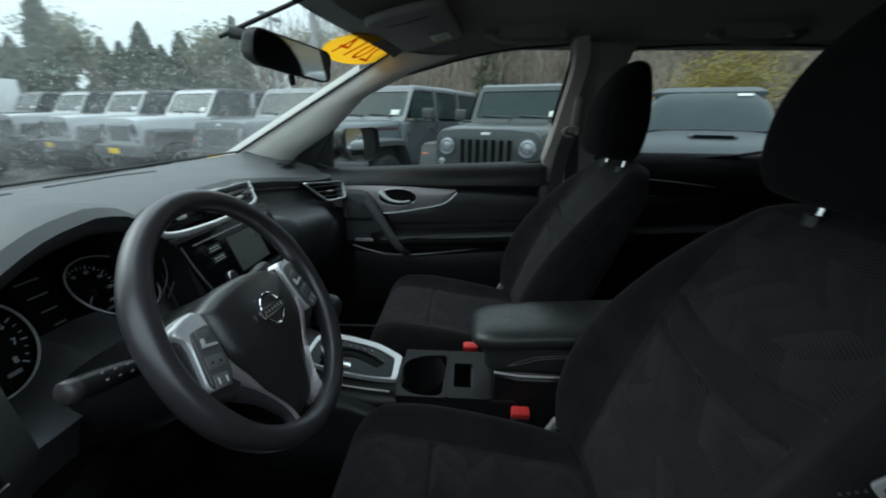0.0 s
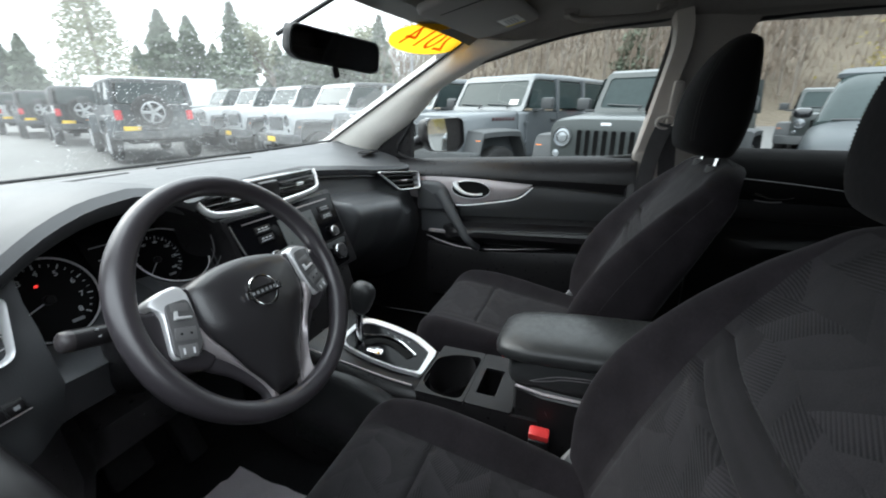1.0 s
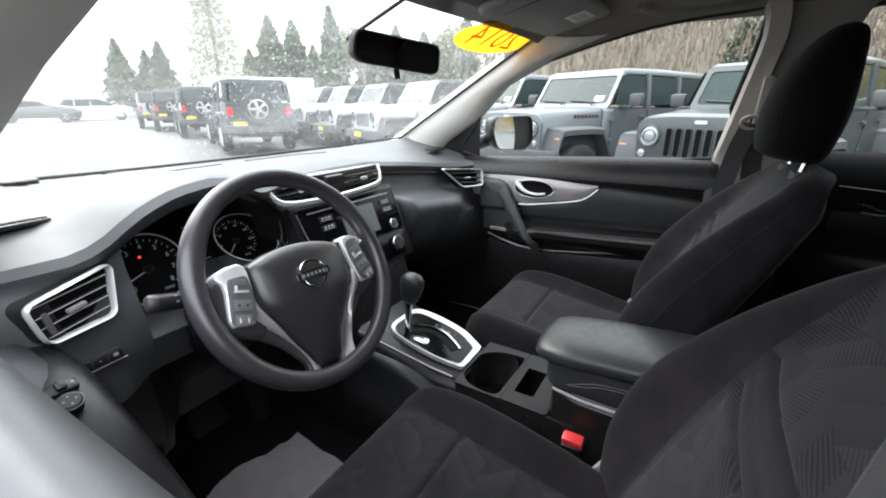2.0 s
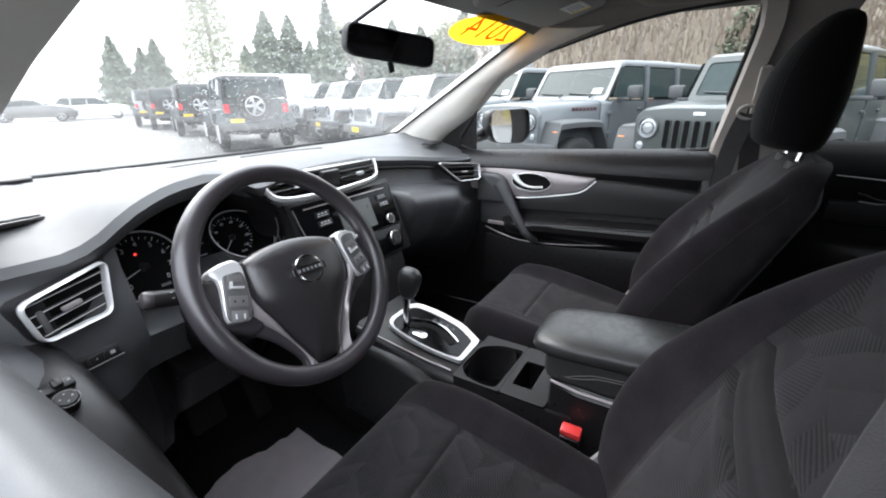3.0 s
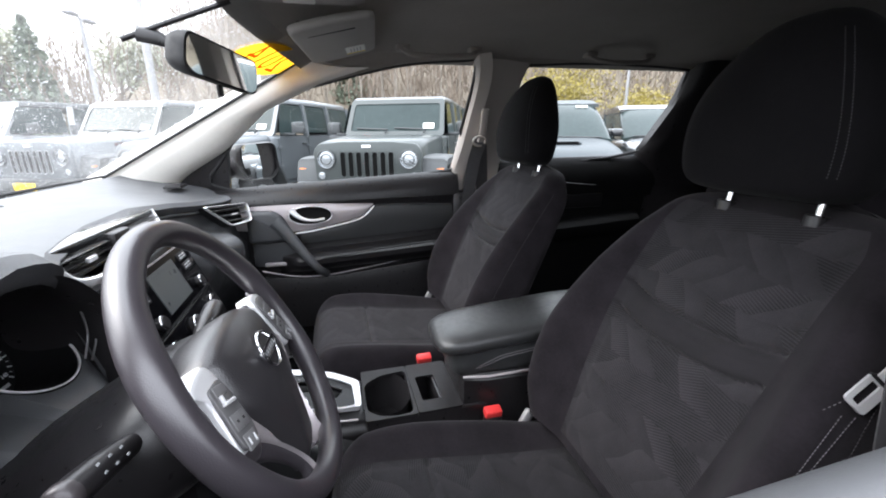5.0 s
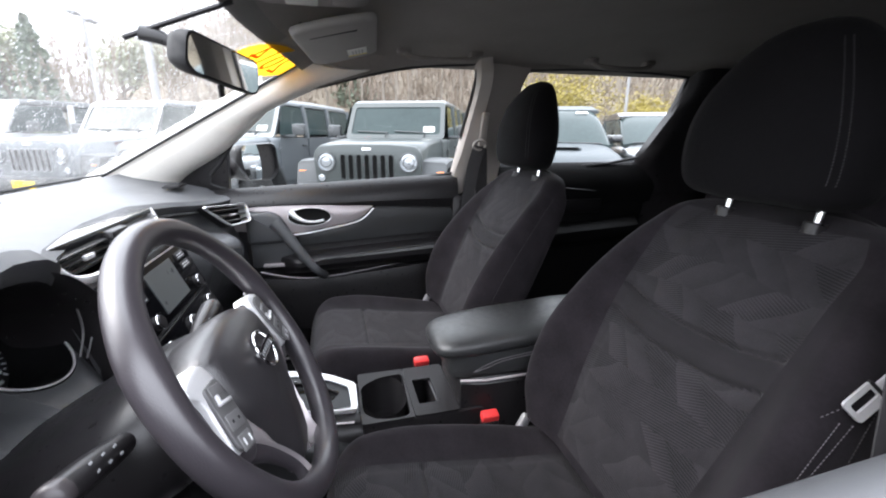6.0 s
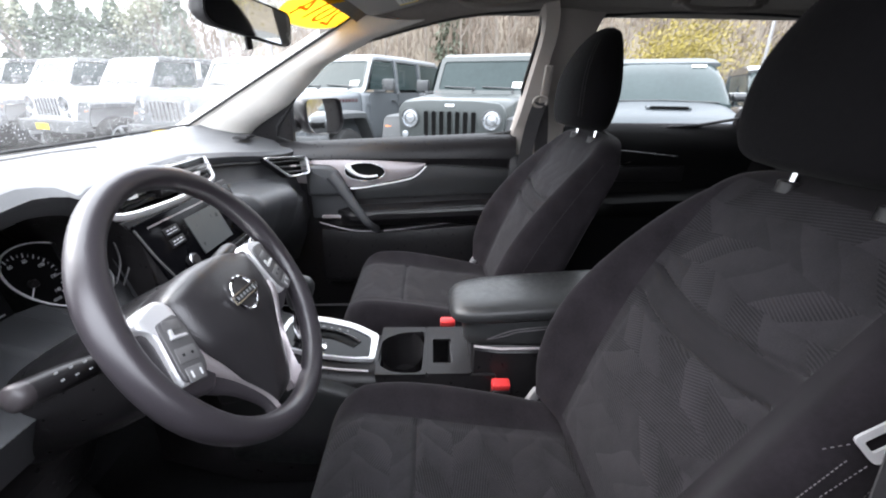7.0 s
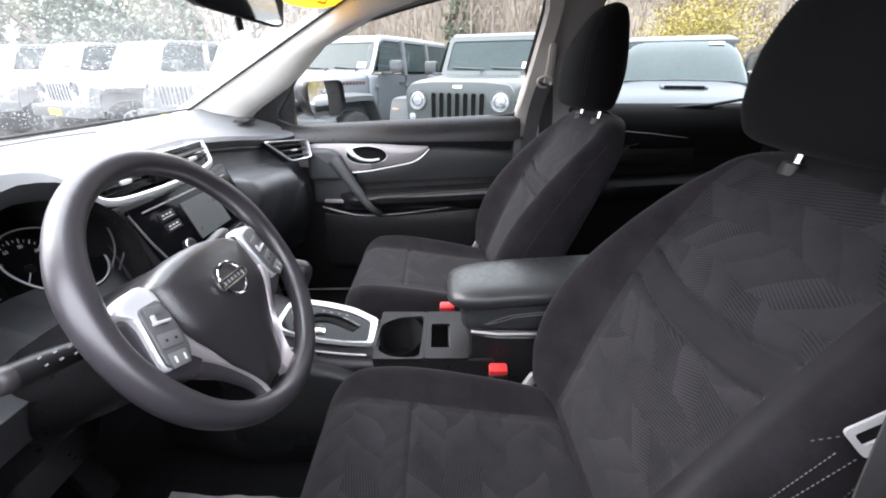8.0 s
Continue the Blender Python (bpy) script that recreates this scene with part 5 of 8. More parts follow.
def centre_stack():
    # tilted panel below the vents
    tilt = radians(22)
    ex, ey = Vector((1, 0, 0)), Vector((0, math.sin(tilt), math.cos(tilt)))
    ez = ex.cross(ey)
    m = axes(ex, ey, ez, (0.0, 0.735, 1.01))
    st = thing_part("centre_stack", dash, m)
    bm = bmesh.new()
    box(bm, (-0.0, -0.03, -0.03), (0.38, 0.22, 0.06), 0.006)
    part("stack_panel", bm, M_HARD, st)
    bm = bmesh.new()
    plate(bm, round_poly([(-0.178, 0.068), (0.178, 0.068), (0.174, -0.054), (-0.172, -0.054)], 0.008), 0.006, Matrix(), 0.002)
    radio = part("radio", bm, M_GATE, st, "gloss black radio with a grey display")
    bm = bmesh.new()
    plate(bm, [(-0.062, 0.040), (0.062, 0.040), (0.062, -0.040), (-0.062, -0.040)], 0.002, Matrix.Translation((0.012, 0, 0.006)))
    part("display", bm, M_SCREEN, radio)
    bm = bmesh.new()
    box(bm, (0.0, 0.054, 0.007), (0.30, 0.003, 0.002), 0.0005)
    part("disc_slot", bm, M_TRIM, radio)
    for sx in (-1, 1):
        cx = 0.012 + sx * 0.113
        for k in range(2):
            bm = bmesh.new()
            box(bm, (cx, 0.032 - 0.022 * k, 0.007), (0.046, 0.016, 0.003), 0.001)
            b = part("radio_button", bm, M_TRAY, radio)
            bm = bmesh.new()
            box(bm, (cx, 0.0290 - 0.022 * k, 0.0088), (0.034, 0.0014, 0.0006), 0)
            for j in range(3):
                box(bm, (cx - 0.011 + 0.011 * j, 0.0345 - 0.022 * k, 0.0088), (0.0065, 0.0026, 0.0006), 0)
            part("button_mark", bm, M_MARK, b)
        bm = bmesh.new()
        revolve(bm, [(0.013, 0.004), (0.013, 0.016), (0.011, 0.019), (0.0005, 0.019)], Matrix.Translation((cx, -0.036, 0)), 20)
        k2 = part("knob", bm, M_HARD, radio)
        bm = bmesh.new()
        tube(bm, [(cx + 0.0132 * math.cos(6.283 * i / 20), -0.036 + 0.0132 * math.sin(6.283 * i / 20), 0.016) for i in range(20)], 0.0014, 6, loop=True)
        part("knob_ring", bm, M_CHROME, k2)
    # heater controls
    bm = bmesh.new()
    plate(bm, round_poly([(-0.17, -0.060), (0.172, -0.060), (0.15, -0.128), (-0.15, -0.128)], 0.008), 0.005, Matrix(), 0.002)
    clim = part("climate_panel", bm, M_GATE, st)
    for cx in (-0.118, 0.0, 0.118):
        bm = bmesh.new()
        revolve(bm, [(0.021, 0.004), (0.021, 0.017), (0.018, 0.020), (0.0005, 0.020)], Matrix.Translation((cx, -0.093, 0)), 22)
        k2 = part("knob", bm, M_HARD, clim)
        bm = bmesh.new()
        tube(bm, [(cx + 0.0212 * math.cos(6.283 * i / 22), -0.093 + 0.0212 * math.sin(6.283 * i / 22), 0.016) for i in range(22)], 0.0018, 6, loop=True)
        part("knob_ring", bm, M_CHROME, k2)
    # silver edge down the driver's side
    bm = bmesh.new()
    tube(bm, curve_pts([(-0.178, 0.06, 0.004), (-0.172, 0.0, 0.006), (-0.155, -0.06, 0.006), (-0.14, -0.11, 0.004)], 5), 0.0022, 6)
    part("stack_edge", bm, M_BEDGREY, st)
    # lower stack down to the console
    bm = bmesh.new()
    box(bm, (-0.0, -0.22, -0.045), (0.30, 0.24, 0.06), 0.012, Matrix.Rotation(radians(8), 3, "X"))
    part("stack_foot", bm, M_HARD, st)


centre_stack()


def instruments():
    # dark bay behind the wheel, with two round dials and a display between them
    tilt = radians(20)
    ex, ey = Vector((1, 0, 0)), Vector((0, math.sin(tilt), math.cos(tilt)))
    ez = ex.cross(ey)
    m = axes(ex, ey, ez, (-0.357, 0.835, 1.014))
    cl = thing_part("instrument_cluster", dash, m)
    bm = bmesh.new()
    plate(bm, round_poly([(-0.19, 0.05), (-0.13, 0.105), (0.06, 0.13), (0.13, 0.10), (0.19, 0.05), (0.19, -0.09), (-0.19, -0.09)], 0.03), 0.004, Matrix.Translation((0, 0, -0.046)))
    part("cluster_face", bm, M_DIAL, cl)
    inv = m.inverted()
    for cx in (-0.106, 0.089):
        at = Matrix.Translation((cx, 0, 0)) @ Matrix.Diagonal((0.88, 0.88, 1, 1)) if cx < 0 else Matrix.Translation((cx, 0.006, -0.025)) @ Matrix.Diagonal((0.73, 0.73, 1, 1))
        d = thing_part("dial", cl, at)
        bm = bmesh.new()
        revolve(bm, [(0.073, -0.020 if cx > 0 else -0.045), (0.073, 0.0), (0.0005, 0.0)], Matrix(), 40)
        part("dial_face", bm, M_DIAL, d)
        # chrome ring at the mouth of each dial; the speedometer's leans back over a deep cone
        circle = [6.2832 * i / 56 for i in range(56)]
        mouth = [Vector((0.076 * math.cos(a), 0.076 * math.sin(a), 0.006)) for a in circle]
        if cx > 0:
            mouth = [at.inverted() @ inv @ (Vector((-0.268, 0.812, 1.030)) + 0.067 * (Vector((1, 0, 0)) * math.cos(a) + Vector((0, 0.766, 0.643)) * math.sin(a))) for a in circle]
            bm = bmesh.new()
            loft(bm, [mouth, [Vector((0.072 * math.cos(a), 0.072 * math.sin(a), -0.002)) for a in circle]], caps=False)
            part("dial_cone", bm, M_DIAL, d, smooth=60)
        bm = bmesh.new()
        tube(bm, mouth, 0.0020, 6, loop=True)
        part("dial_ring", bm, M_SILVER, d)
        bm = bmesh.new()
        count = 25 if cx < 0 else 29
        for i in range(count):
            a = radians(222 - 264 * i / (count - 1))
            long = i % (3 if cx < 0 else 2) == 0
            r = 0.063
            box(bm, (r * math.cos(a), r * math.sin(a), 0.0015), (0.009 if long else 0.005, 0.0018 if long else 0.001, 0.0008), 0, Matrix.Rotation(a, 3, "Z"))
        tagged(part("dial_scale", bm, M_MARK, d), kind="stuff")
        figures = ["0", "1", "2", "3", "4", "5", "6", "7", "8"] if cx < 0 else ["0", "20", "40", "60", "80", "100", "120", "140"]
        for i, text in enumerate(figures):
            a = radians(222 - 264 * i / (len(figures) - 1))
            lettering("dial_figure", text, 0.0145 if cx < 0 else 0.0105, Matrix.Translation((0.050 * math.cos(a), 0.050 * math.sin(a), 0.0012)), M_MARK, d)
        bm = bmesh.new()
        a = radians(200 if cx < 0 else 226)
        box(bm, (0.034 * math.cos(a), 0.034 * math.sin(a), 0.005), (0.046, 0.0022, 0.0015), 0.0005, Matrix.Rotation(a, 3, "Z"))
        part("needle", bm, M_MARK, d)
        bm = bmesh.new()
        revolve(bm, [(0.009, 0.0), (0.009, 0.006), (0.007, 0.008), (0.0005, 0.008)], Matrix(), 16)
        part("needle_hub", bm, M_HARD, d)
        bm = bmesh.new()
        box(bm, (0.026 if cx < 0 else 0.024, -0.050, 0.0015), (0.020, 0.006, 0.0008), 0)
        part("gauge_bar", bm, M_GREYMARK, d)
    bm = bmesh.new()
    box(bm, (-0.112, 0.026, 0.0016), (0.0045, 0.004, 0.0008), 0.0002)
    part("warning_lamp", bm, M_TELLTALE, cl, "small lit red warning lamp")
    bm = bmesh.new()
    plate(bm, round_poly([(-0.034, 0.085), (0.034, 0.085), (0.026, -0.01), (0.018, -0.05), (-0.018, -0.05), (-0.026, -0.01)], 0.008), 0.002, Matrix.Translation((0, 0, -0.006)))
    trip = part("trip_display", bm, M_DIAL, cl)
    bm = bmesh.new()
    for k in range(4):
        box(bm, (-0.004 + 0.003 * k, 0.060 - 0.024 * k, -0.0036), (0.036 - 0.006 * k, 0.0022, 0.0006), 0)
    part("trip_marks", bm, M_GREYMARK, trip)
    # walls of the bay, from the brow's edge in to the dials
    arch = [(-0.560, 0.925), (-0.560, 1.06), (-0.545, 1.092), (-0.515, 1.118), (-0.46, 1.140), (-0.37, 1.152), (-0.31, 1.138), (-0.265, 1.112), (-0.222, 1.07), (-0.205, 1.02), (-0.20, 0.925)]
    arch = [(p.x, p.z) for p in curve_pts([(a, 0, b) for a, b in arch], 5)]
    bm = bmesh.new()
    rings = []
    for sc, y in ((1.03, 0.722), (1.0, 0.728), (0.98, 0.75), (0.96, 0.80), (0.95, 0.90)):
        rings.append([inv @ Vector((-0.38 + (x + 0.38) * sc, y + 0.05 * max(0, x + 0.30) * (1 if y < 0.78 else 0), 1.03 + (z - 1.03) * sc)) for x, z in arch])
    loft(bm, rings, closed=False)
    part("bay_wall", bm, M_HARD, cl, smooth=60)
    bm = bmesh.new()
    rings = []
    for i in range(65):
        x = lerp(-0.534, -0.165, i / 64)
        y, z = dash_section(x)[11]
        up = 1.000
        if abs(x + 0.463) < 0.069:
            up = 1.014 - 0.94 * math.sqrt(0.069 ** 2 - (x + 0.463) ** 2)
        deep = 0.835 + (up - 1.014) * 0.364 - 0.004
        if abs(x + 0.268) < 0.069:
            drop = math.sqrt(0.069 ** 2 - (x + 0.268) ** 2)
            up, deep = 1.028 - 0.643 * drop, 0.812 - 0.766 * drop
        rings.append([inv @ Vector((x, lerp(y, deep, k), lerp(z - 0.001, up, k) + 0.004 * math.sin(math.pi * k))) for k in (0.0, 0.06, 0.15, 0.3, 0.5, 0.7, 0.85, 0.95, 1.0)])
    loft(bm, rings, closed=False)
    part("bay_lip", bm, M_DASH, cl, smooth=60)
    # two curved steps between the right-hand dial and the stack
    for arc in (((-0.222, 0.758, 1.076), (-0.2185, 0.758, 1.029), (-0.238, 0.758, 0.998)), ((-0.214, 0.756, 1.067), (-0.204, 0.756, 1.020), (-0.228, 0.756, 0.990))):
        bm = bmesh.new()
        tube(bm, [inv @ q for q in curve_pts(arc, 8)], 0.0016, 6)
        part("bay_trim", bm, M_BEDGREY, cl)


def lettering(name, text, size, m, mat_used, parent, label=""):
    """Flat figures in the built-in face."""
    cu = bpy.data.curves.new("text", "FONT")
    cu.body, cu.align_x, cu.align_y, cu.size, cu.extrude = text, "CENTER", "CENTER", size, 0.0003
    ob = new("text", cu)
    bpy.context.view_layer.update()
    me = bpy.data.meshes.new_from_object(ob.evaluated_get(bpy.context.evaluated_depsgraph_get()))
    bpy.data.objects.remove(ob)
    bm = bmesh.new()
    bm.from_mesh(me)
    bpy.data.meshes.remove(me)
    bmesh.ops.transform(bm, matrix=m, verts=bm.verts)
    return part(name, bm, mat_used, parent, label, smooth=0)


M_TELLTALE = bpy.data.materials.new("red_telltale")
M_TELLTALE.use_nodes = True
M_TELLTALE.node_tree.nodes["Principled BSDF"].inputs["Base Color"].default_value = (0.6, 0.02, 0.02, 1)
M_TELLTALE.node_tree.nodes["Principled BSDF"].inputs["Emission Color"].default_value = (1.0, 0.05, 0.04, 1)
M_TELLTALE.node_tree.nodes["Principled BSDF"].inputs["Emission Strength"].default_value = 0.6
instruments()


SLOTS = ((-0.40, -0.09), (0.0, 0.30))


def dash_top_at(x, k):
    """A place on the dash top, k of the way from the windshield to the brow."""
    (y0, z0), (y1, z1), (y2, z2) = dash_section(x)[0:3]
    t = (k - 0.12) / 0.33
    return Vector((x, lerp(y1, y2, t), lerp(z1, z2, t)))


def dash_slots():
    # long defroster slot and corner outlets on the dash top
    bm = bmesh.new()
    bm.free()
    for x0, x1 in SLOTS:
        bm = bmesh.new()
        tube(bm, [dash_top_at(lerp(x0, x1, i / 12), 0.33) for i in range(13)], 0.011, 8, flat=0.3)
        part("defroster_slot", bm, M_RUBBER, dash)
    for s in (-1, 1):
        sl = thing_part("corner_outlet", dash, Matrix.Translation((-0.612, 0.868, 1.131)) @ Matrix.Rotation(radians(-8), 4, "X") @ Matrix.Rotation(radians(24), 4, "Z") if s < 0 else Matrix.Translation((0.655, 0.90, 1.137)))
        bm = bmesh.new()
        box(bm, (0, 0, 0), (0.075, 0.05, 0.008), 0.003)
        part("outlet_frame", bm, M_HARD, sl)
        for k in range(5):
            bm = bmesh.new()
            box(bm, (-0.028 + 0.014 * k, 0, 0.0045), (0.007, 0.038, 0.004), 0.001, Matrix.Rotation(radians(20), 3, "Z"))
            part("outlet_rib", bm, M_RUBBER, sl)
    # round sensor cover near the windshield
    bm = bmesh.new()
    revolve(bm, [(0.030, -0.004), (0.030, 0.003), (0.026, 0.006), (0.0005, 0.009)], Matrix.Translation((-0.525, 1.150, 1.160)), 24)
    part("sensor_cover", bm, M_HARD, dash)
    # switch row below the driver's outer vent
    sw = thing_part("switch_row", dash, axes((1, 0, 0.10), (-0.05, 0.2, 1), (0, -1, 0.2), (-0.611, 0.690, 0.950)))
    bm = bmesh.new()
    box(bm, (0, 0, 0), (0.062, 0.018, 0.012), 0.004)
    part("switch_plate", bm, M_RUBBER, sw)
    bm = bmesh.new()
    box(bm, (0.002, -0.0105, 0.004), (0.062, 0.0012, 0.004), 0.0004)
    part("plate_edge", bm, M_TRIM, sw)
    for k in range(3):
        bm = bmesh.new()
        box(bm, (-0.020 + 0.020 * k, 0, 0.006), (0.018, 0.013, 0.003), 0.0015)
        b = part("switch", bm, M_HARD, sw)
        bm = bmesh.new()
        box(bm, (-0.020 + 0.020 * k, 0, 0.0078), (0.006 if k != 1 else 0.002, 0.005 if k != 1 else 0.002, 0.0006), 0)
        part("switch_mark", bm, M_GREYMARK, b)
    # pad line over the passenger side: a raised lip above the long crease
    bm = bmesh.new()
    tube(bm, [(x, dash_section(x)[8][0] - 0.004, dash_section(x)[8][1]) for x in [0.19 + 0.37 * i / 16 for i in range(17)]], 0.006, 6)
    part("crease_line", bm, M_RUBBER, dash)


dash_slots()


# ---- steering wheel ----
def steering_wheel():
    up, out = Vector((0, 0.483, 0.875)), Vector((0, -0.875, 0.483))
    m = axes((1, 0, 0), up, out, (-0.362, 0.524, 1.035)) @ Matrix.Rotation(radians(-4), 4, "Z")
    sw = thing("steering_wheel", "grey four-spoke steering wheel with silver switch pods", "steering wheel", m)
    R = 0.1748
    bm = bmesh.new()
    rings = []
    for i in range(72):
        a = 2 * math.pi * i / 72
        d = Vector((math.cos(a), math.sin(a), 0))
        grip = 0.0152 + 0.0015 * math.exp(-((abs(((math.degrees(a) + 90) % 180) - 90) - 25) / 14) ** 2)
        rings.append(ring_at(d * R + Vector((0, 0, 0.005)), d, (0, 0, 1), grip, grip * 1.05, 16, 2.2))
    loft(bm, rings, loop=True)
    part("rim", bm, M_WHEEL, sw, smooth=80)
    # hub pad: a long shield that narrows down to the rim
    half = [(0.0, 0.056), (0.040, 0.053), (0.074, 0.045), (0.091, 0.034), (0.096, 0.006), (0.093, -0.026), (0.079, -0.055), (0.057, -0.091), (0.038, -0.129), (0.024, -0.158), (0.0, -0.162)]
    outline = half + [(-x, y) for x, y in half[-2:0:-1]]
    pts = [(p.x, p.y) for p in curve_pts([(a, b, 0) for a, b in outline], 4, loop=True)]
    bm = bmesh.new()
    rings = []
    for sc, z in ((0.88, -0.075), (0.97, -0.045), (1.0, -0.024), (1.0, -0.010), (0.99, -0.002), (0.965, 0.005), (0.92, 0.011), (0.83, 0.0165), (0.62, 0.0215), (0.34, 0.0245), (0.02, 0.0255)):
        rings.append([Vector((x * sc, (y + 0.02) * sc - 0.02, (z if z > -0.012 else lerp(z, -0.012, ease((-y - 0.03) / 0.05))) - 0.16 * max(0.0, -y * sc - 0.03) - 0.25 * x * x * sc)) for x, y in pts])
    loft(bm, rings)
    part("hub_pad", bm, M_PADSKIN, sw, "black grained hub pad", smooth=60)
    for s in (-1, 1):
        # dark spoke out to the rim
        bm = bmesh.new()
        spoke = [(0.086, 0.042), (0.111, 0.037), (0.131, 0.028), (0.147, 0.024), (0.158, 0.031), (0.167, 0.047), (0.173, 0.0), (0.170, -0.036), (0.155, -0.046), (0.137, -0.057), (0.120, -0.067), (0.102, -0.073), (0.084, -0.055)]
        o = [(s * x, y) for x, y in spoke]
        plate(bm, round_poly(o if s > 0 else o[::-1], 0.010, 4), 0.017, Matrix.Translation((0, 0, -0.014)), 0.006, 3)
        for v in bm.verts:
            v.co.z -= 0.20 * max(0.0, -0.046 - v.co.y)
        part("spoke", bm, M_WHEEL, sw, smooth=60)
        # silver wing, proud of the spoke and rolled over towards the rim
        wing = [(0.0955, 0.032), (0.0990, 0.041), (0.106, 0.0455), (0.124, 0.044), (0.141, 0.039), (0.146, 0.033), (0.138, 0.022), (0.1375, 0.008), (0.1415, -0.010), (0.1465, -0.034), (0.1445, -0.043), (0.125, -0.0475), (0.1125, -0.0485), (0.1035, -0.034), (0.0975, 0.004)]
        o = [(s * x, y) for x, y in (wing if s > 0 else wing[::-1])]
        o = round_poly(o, 0.003, 3)
        mid = (s * 0.118, -0.004)
        rings = []
        for k, z in ((1.0, -0.012), (1.0, 0.003), (0.985, 0.007), (0.95, 0.0095), (0.88, 0.0105), (0.4, 0.0115), (0.02, 0.0115)):
            rings.append([Vector((mid[0] + (x - mid[0]) * k, mid[1] + (y - mid[1]) * k, z - 9.0 * max(0.0, abs(x) * k - 0.126 + 0.118 * (1 - k)) ** 2)) for x, y in o])
        bm = bmesh.new()
        loft(bm, rings)
        p = part("switch_pod", bm, M_SILVER, sw, "satin silver switch pod", smooth=50)
        bm = bmesh.new()
        bed = [(0.1010, 0.0195), (0.1040, 0.024), (0.117, 0.0248), (0.130, 0.0248), (0.133, 0.014), (0.137, -0.004), (0.1425, -0.024), (0.1445, -0.036), (0.142, -0.0405), (0.125, -0.0445), (0.114, -0.0455), (0.106, -0.032), (0.1005, 0.004)]
        if s > 0:
            bed[:4] = [(0.1000, 0.026), (0.1040, 0.033), (0.117, 0.0365), (0.132, 0.035)]
        o = [(s * x, y) for x, y in bed]
        plate(bm, round_poly(o if s > 0 else o[::-1], 0.005, 3), 0.004, Matrix.Translation((0, 0, 0.0095)), 0.001)
        part("switch_bed", bm, M_BEDGREY, p, smooth=50)
        lean = Matrix.Rotation(s * radians(17), 3, "Z")
        for bx, by, bw, bh, marks in ((0.1155, 0.0160, 0.0220, 0.0110, ()), (0.1225, -0.0175, 0.0270, 0.0165, (-0.006, 0.006)), (0.1290, -0.0385, 0.0235, 0.0165, (-0.006, 0.006))):
            bm = bmesh.new()
            box(bm, (s * bx, by, 0.0132), (bw, bh, 0.003), 0.0012, lean)
            part("wheel_switch", bm, M_SWITCH, p)
            for mx in marks:
                bm = bmesh.new()
                q = lean @ Vector((mx, 0.0, 0.0))
                box(bm, (s * bx + q.x, by + q.y, 0.0149), (0.0022, 0.0075, 0.0006) if by < -0.02 else (0.003, 0.003, 0.0006), 0, lean)
                part("switch_mark", bm, M_MARK if by < -0.02 else M_RUBBER, p)
        # rocker: a bright hooked bar over a dark well
        bm = bmesh.new()
        box(bm, (s * 0.1180, 0.0020, 0.0150), (0.0215, 0.0040, 0.005), 0.0015, lean)
        q = lean @ Vector((-0.0075, 0.005, 0.0))
        box(bm, (s * 0.1180 + q.x, 0.002 + q.y, 0.0145), (0.004, 0.009, 0.004), 0.001, lean)
        part("toggle", bm, M_SILVER, p)
        # lower limb of the V: a smoked silver strip beside the pad, over a dark skin that rolls down to the opening
        outer = curve_pts([(0.130, -0.060, 0), (0.114, -0.067, 0), (0.099, -0.080, 0), (0.081, -0.096, 0), (0.063, -0.120, 0), (0.051, -0.145, 0), (0.060, -0.166, 0)], 4)
        edge = curve_pts([(0.112, -0.048, 0), (0.101, -0.057, 0), (0.088, -0.067, 0), (0.073, -0.085, 0), (0.058, -0.109, 0), (0.046, -0.137, 0), (0.044, -0.166, 0)], 4)
        inner = curve_pts([(0.098, -0.016, 0), (0.0935, -0.032, 0), (0.0800, -0.055, 0), (0.0580, -0.090, 0), (0.0390, -0.128, 0), (0.027, -0.152, 0), (0.021, -0.168, 0)], 4)
        strip, skin = [], []
        for a, e, b in zip(outer, edge, inner):
            fall = -0.15 * max(0.0, -b.y - 0.03) - 0.002 + 0.009 * ease((b.y + 0.11) / 0.06)
            strip.append([Vector((s * q.x, q.y, z)) for q, z in ((e, -0.014), (e, -0.004), (e.lerp(b, 0.12), 0.0005), (e.lerp(b, 0.35), 0.003 + 0.4 * fall), (e.lerp(b, 0.65), 0.003 + 0.8 * fall), (e.lerp(b, 0.92), fall), (b, fall - 0.004), (b, -0.016))])
            skin.append([Vector((s * q.x, q.y, z)) for q, z in ((a, -0.016), (a, -0.012), (a.lerp(e, 0.2), -0.0075), (a.lerp(e, 0.6), -0.005), (e.lerp(b, 0.1), -0.005), (e.lerp(b, 0.1), -0.016))])
        bm = bmesh.new()
        loft(bm, strip)
        limb = part("lower_spoke", bm, M_TRIM, sw, "smoked silver lower spoke", smooth=60)
        bm = bmesh.new()
        loft(bm, skin)
        part("spoke_skin", bm, M_WHEEL, limb, smooth=60)
    # emblem drawn as a plain ring with a framed dark bar
    bm = bmesh.new()
    e = Matrix.Translation((0.0, -0.006, 0.0275))
    tube(bm, [e @ Vector((0.0240 * math.cos(6.2832 * i / 36), 0.0228 * math.sin(6.2832 * i / 36), 0.0)) for i in range(36)], 0.0022, 8, loop=True, up=(0, 0, 1))
    bar_o, bar_i = round_poly([(-0.032, 0.0068), (0.032, 0.0068), (0.032, -0.0068), (-0.032, -0.0068)], 0.003, 3), round_poly([(-0.0292, 0.0046), (0.0292, 0.0046), (0.0292, -0.0046), (-0.0292, -0.0046)], 0.002, 3)
    frame_bar(bm, bar_o, bar_i, 0.0028, Matrix.Translation((0, -0.006, 0.0270)))
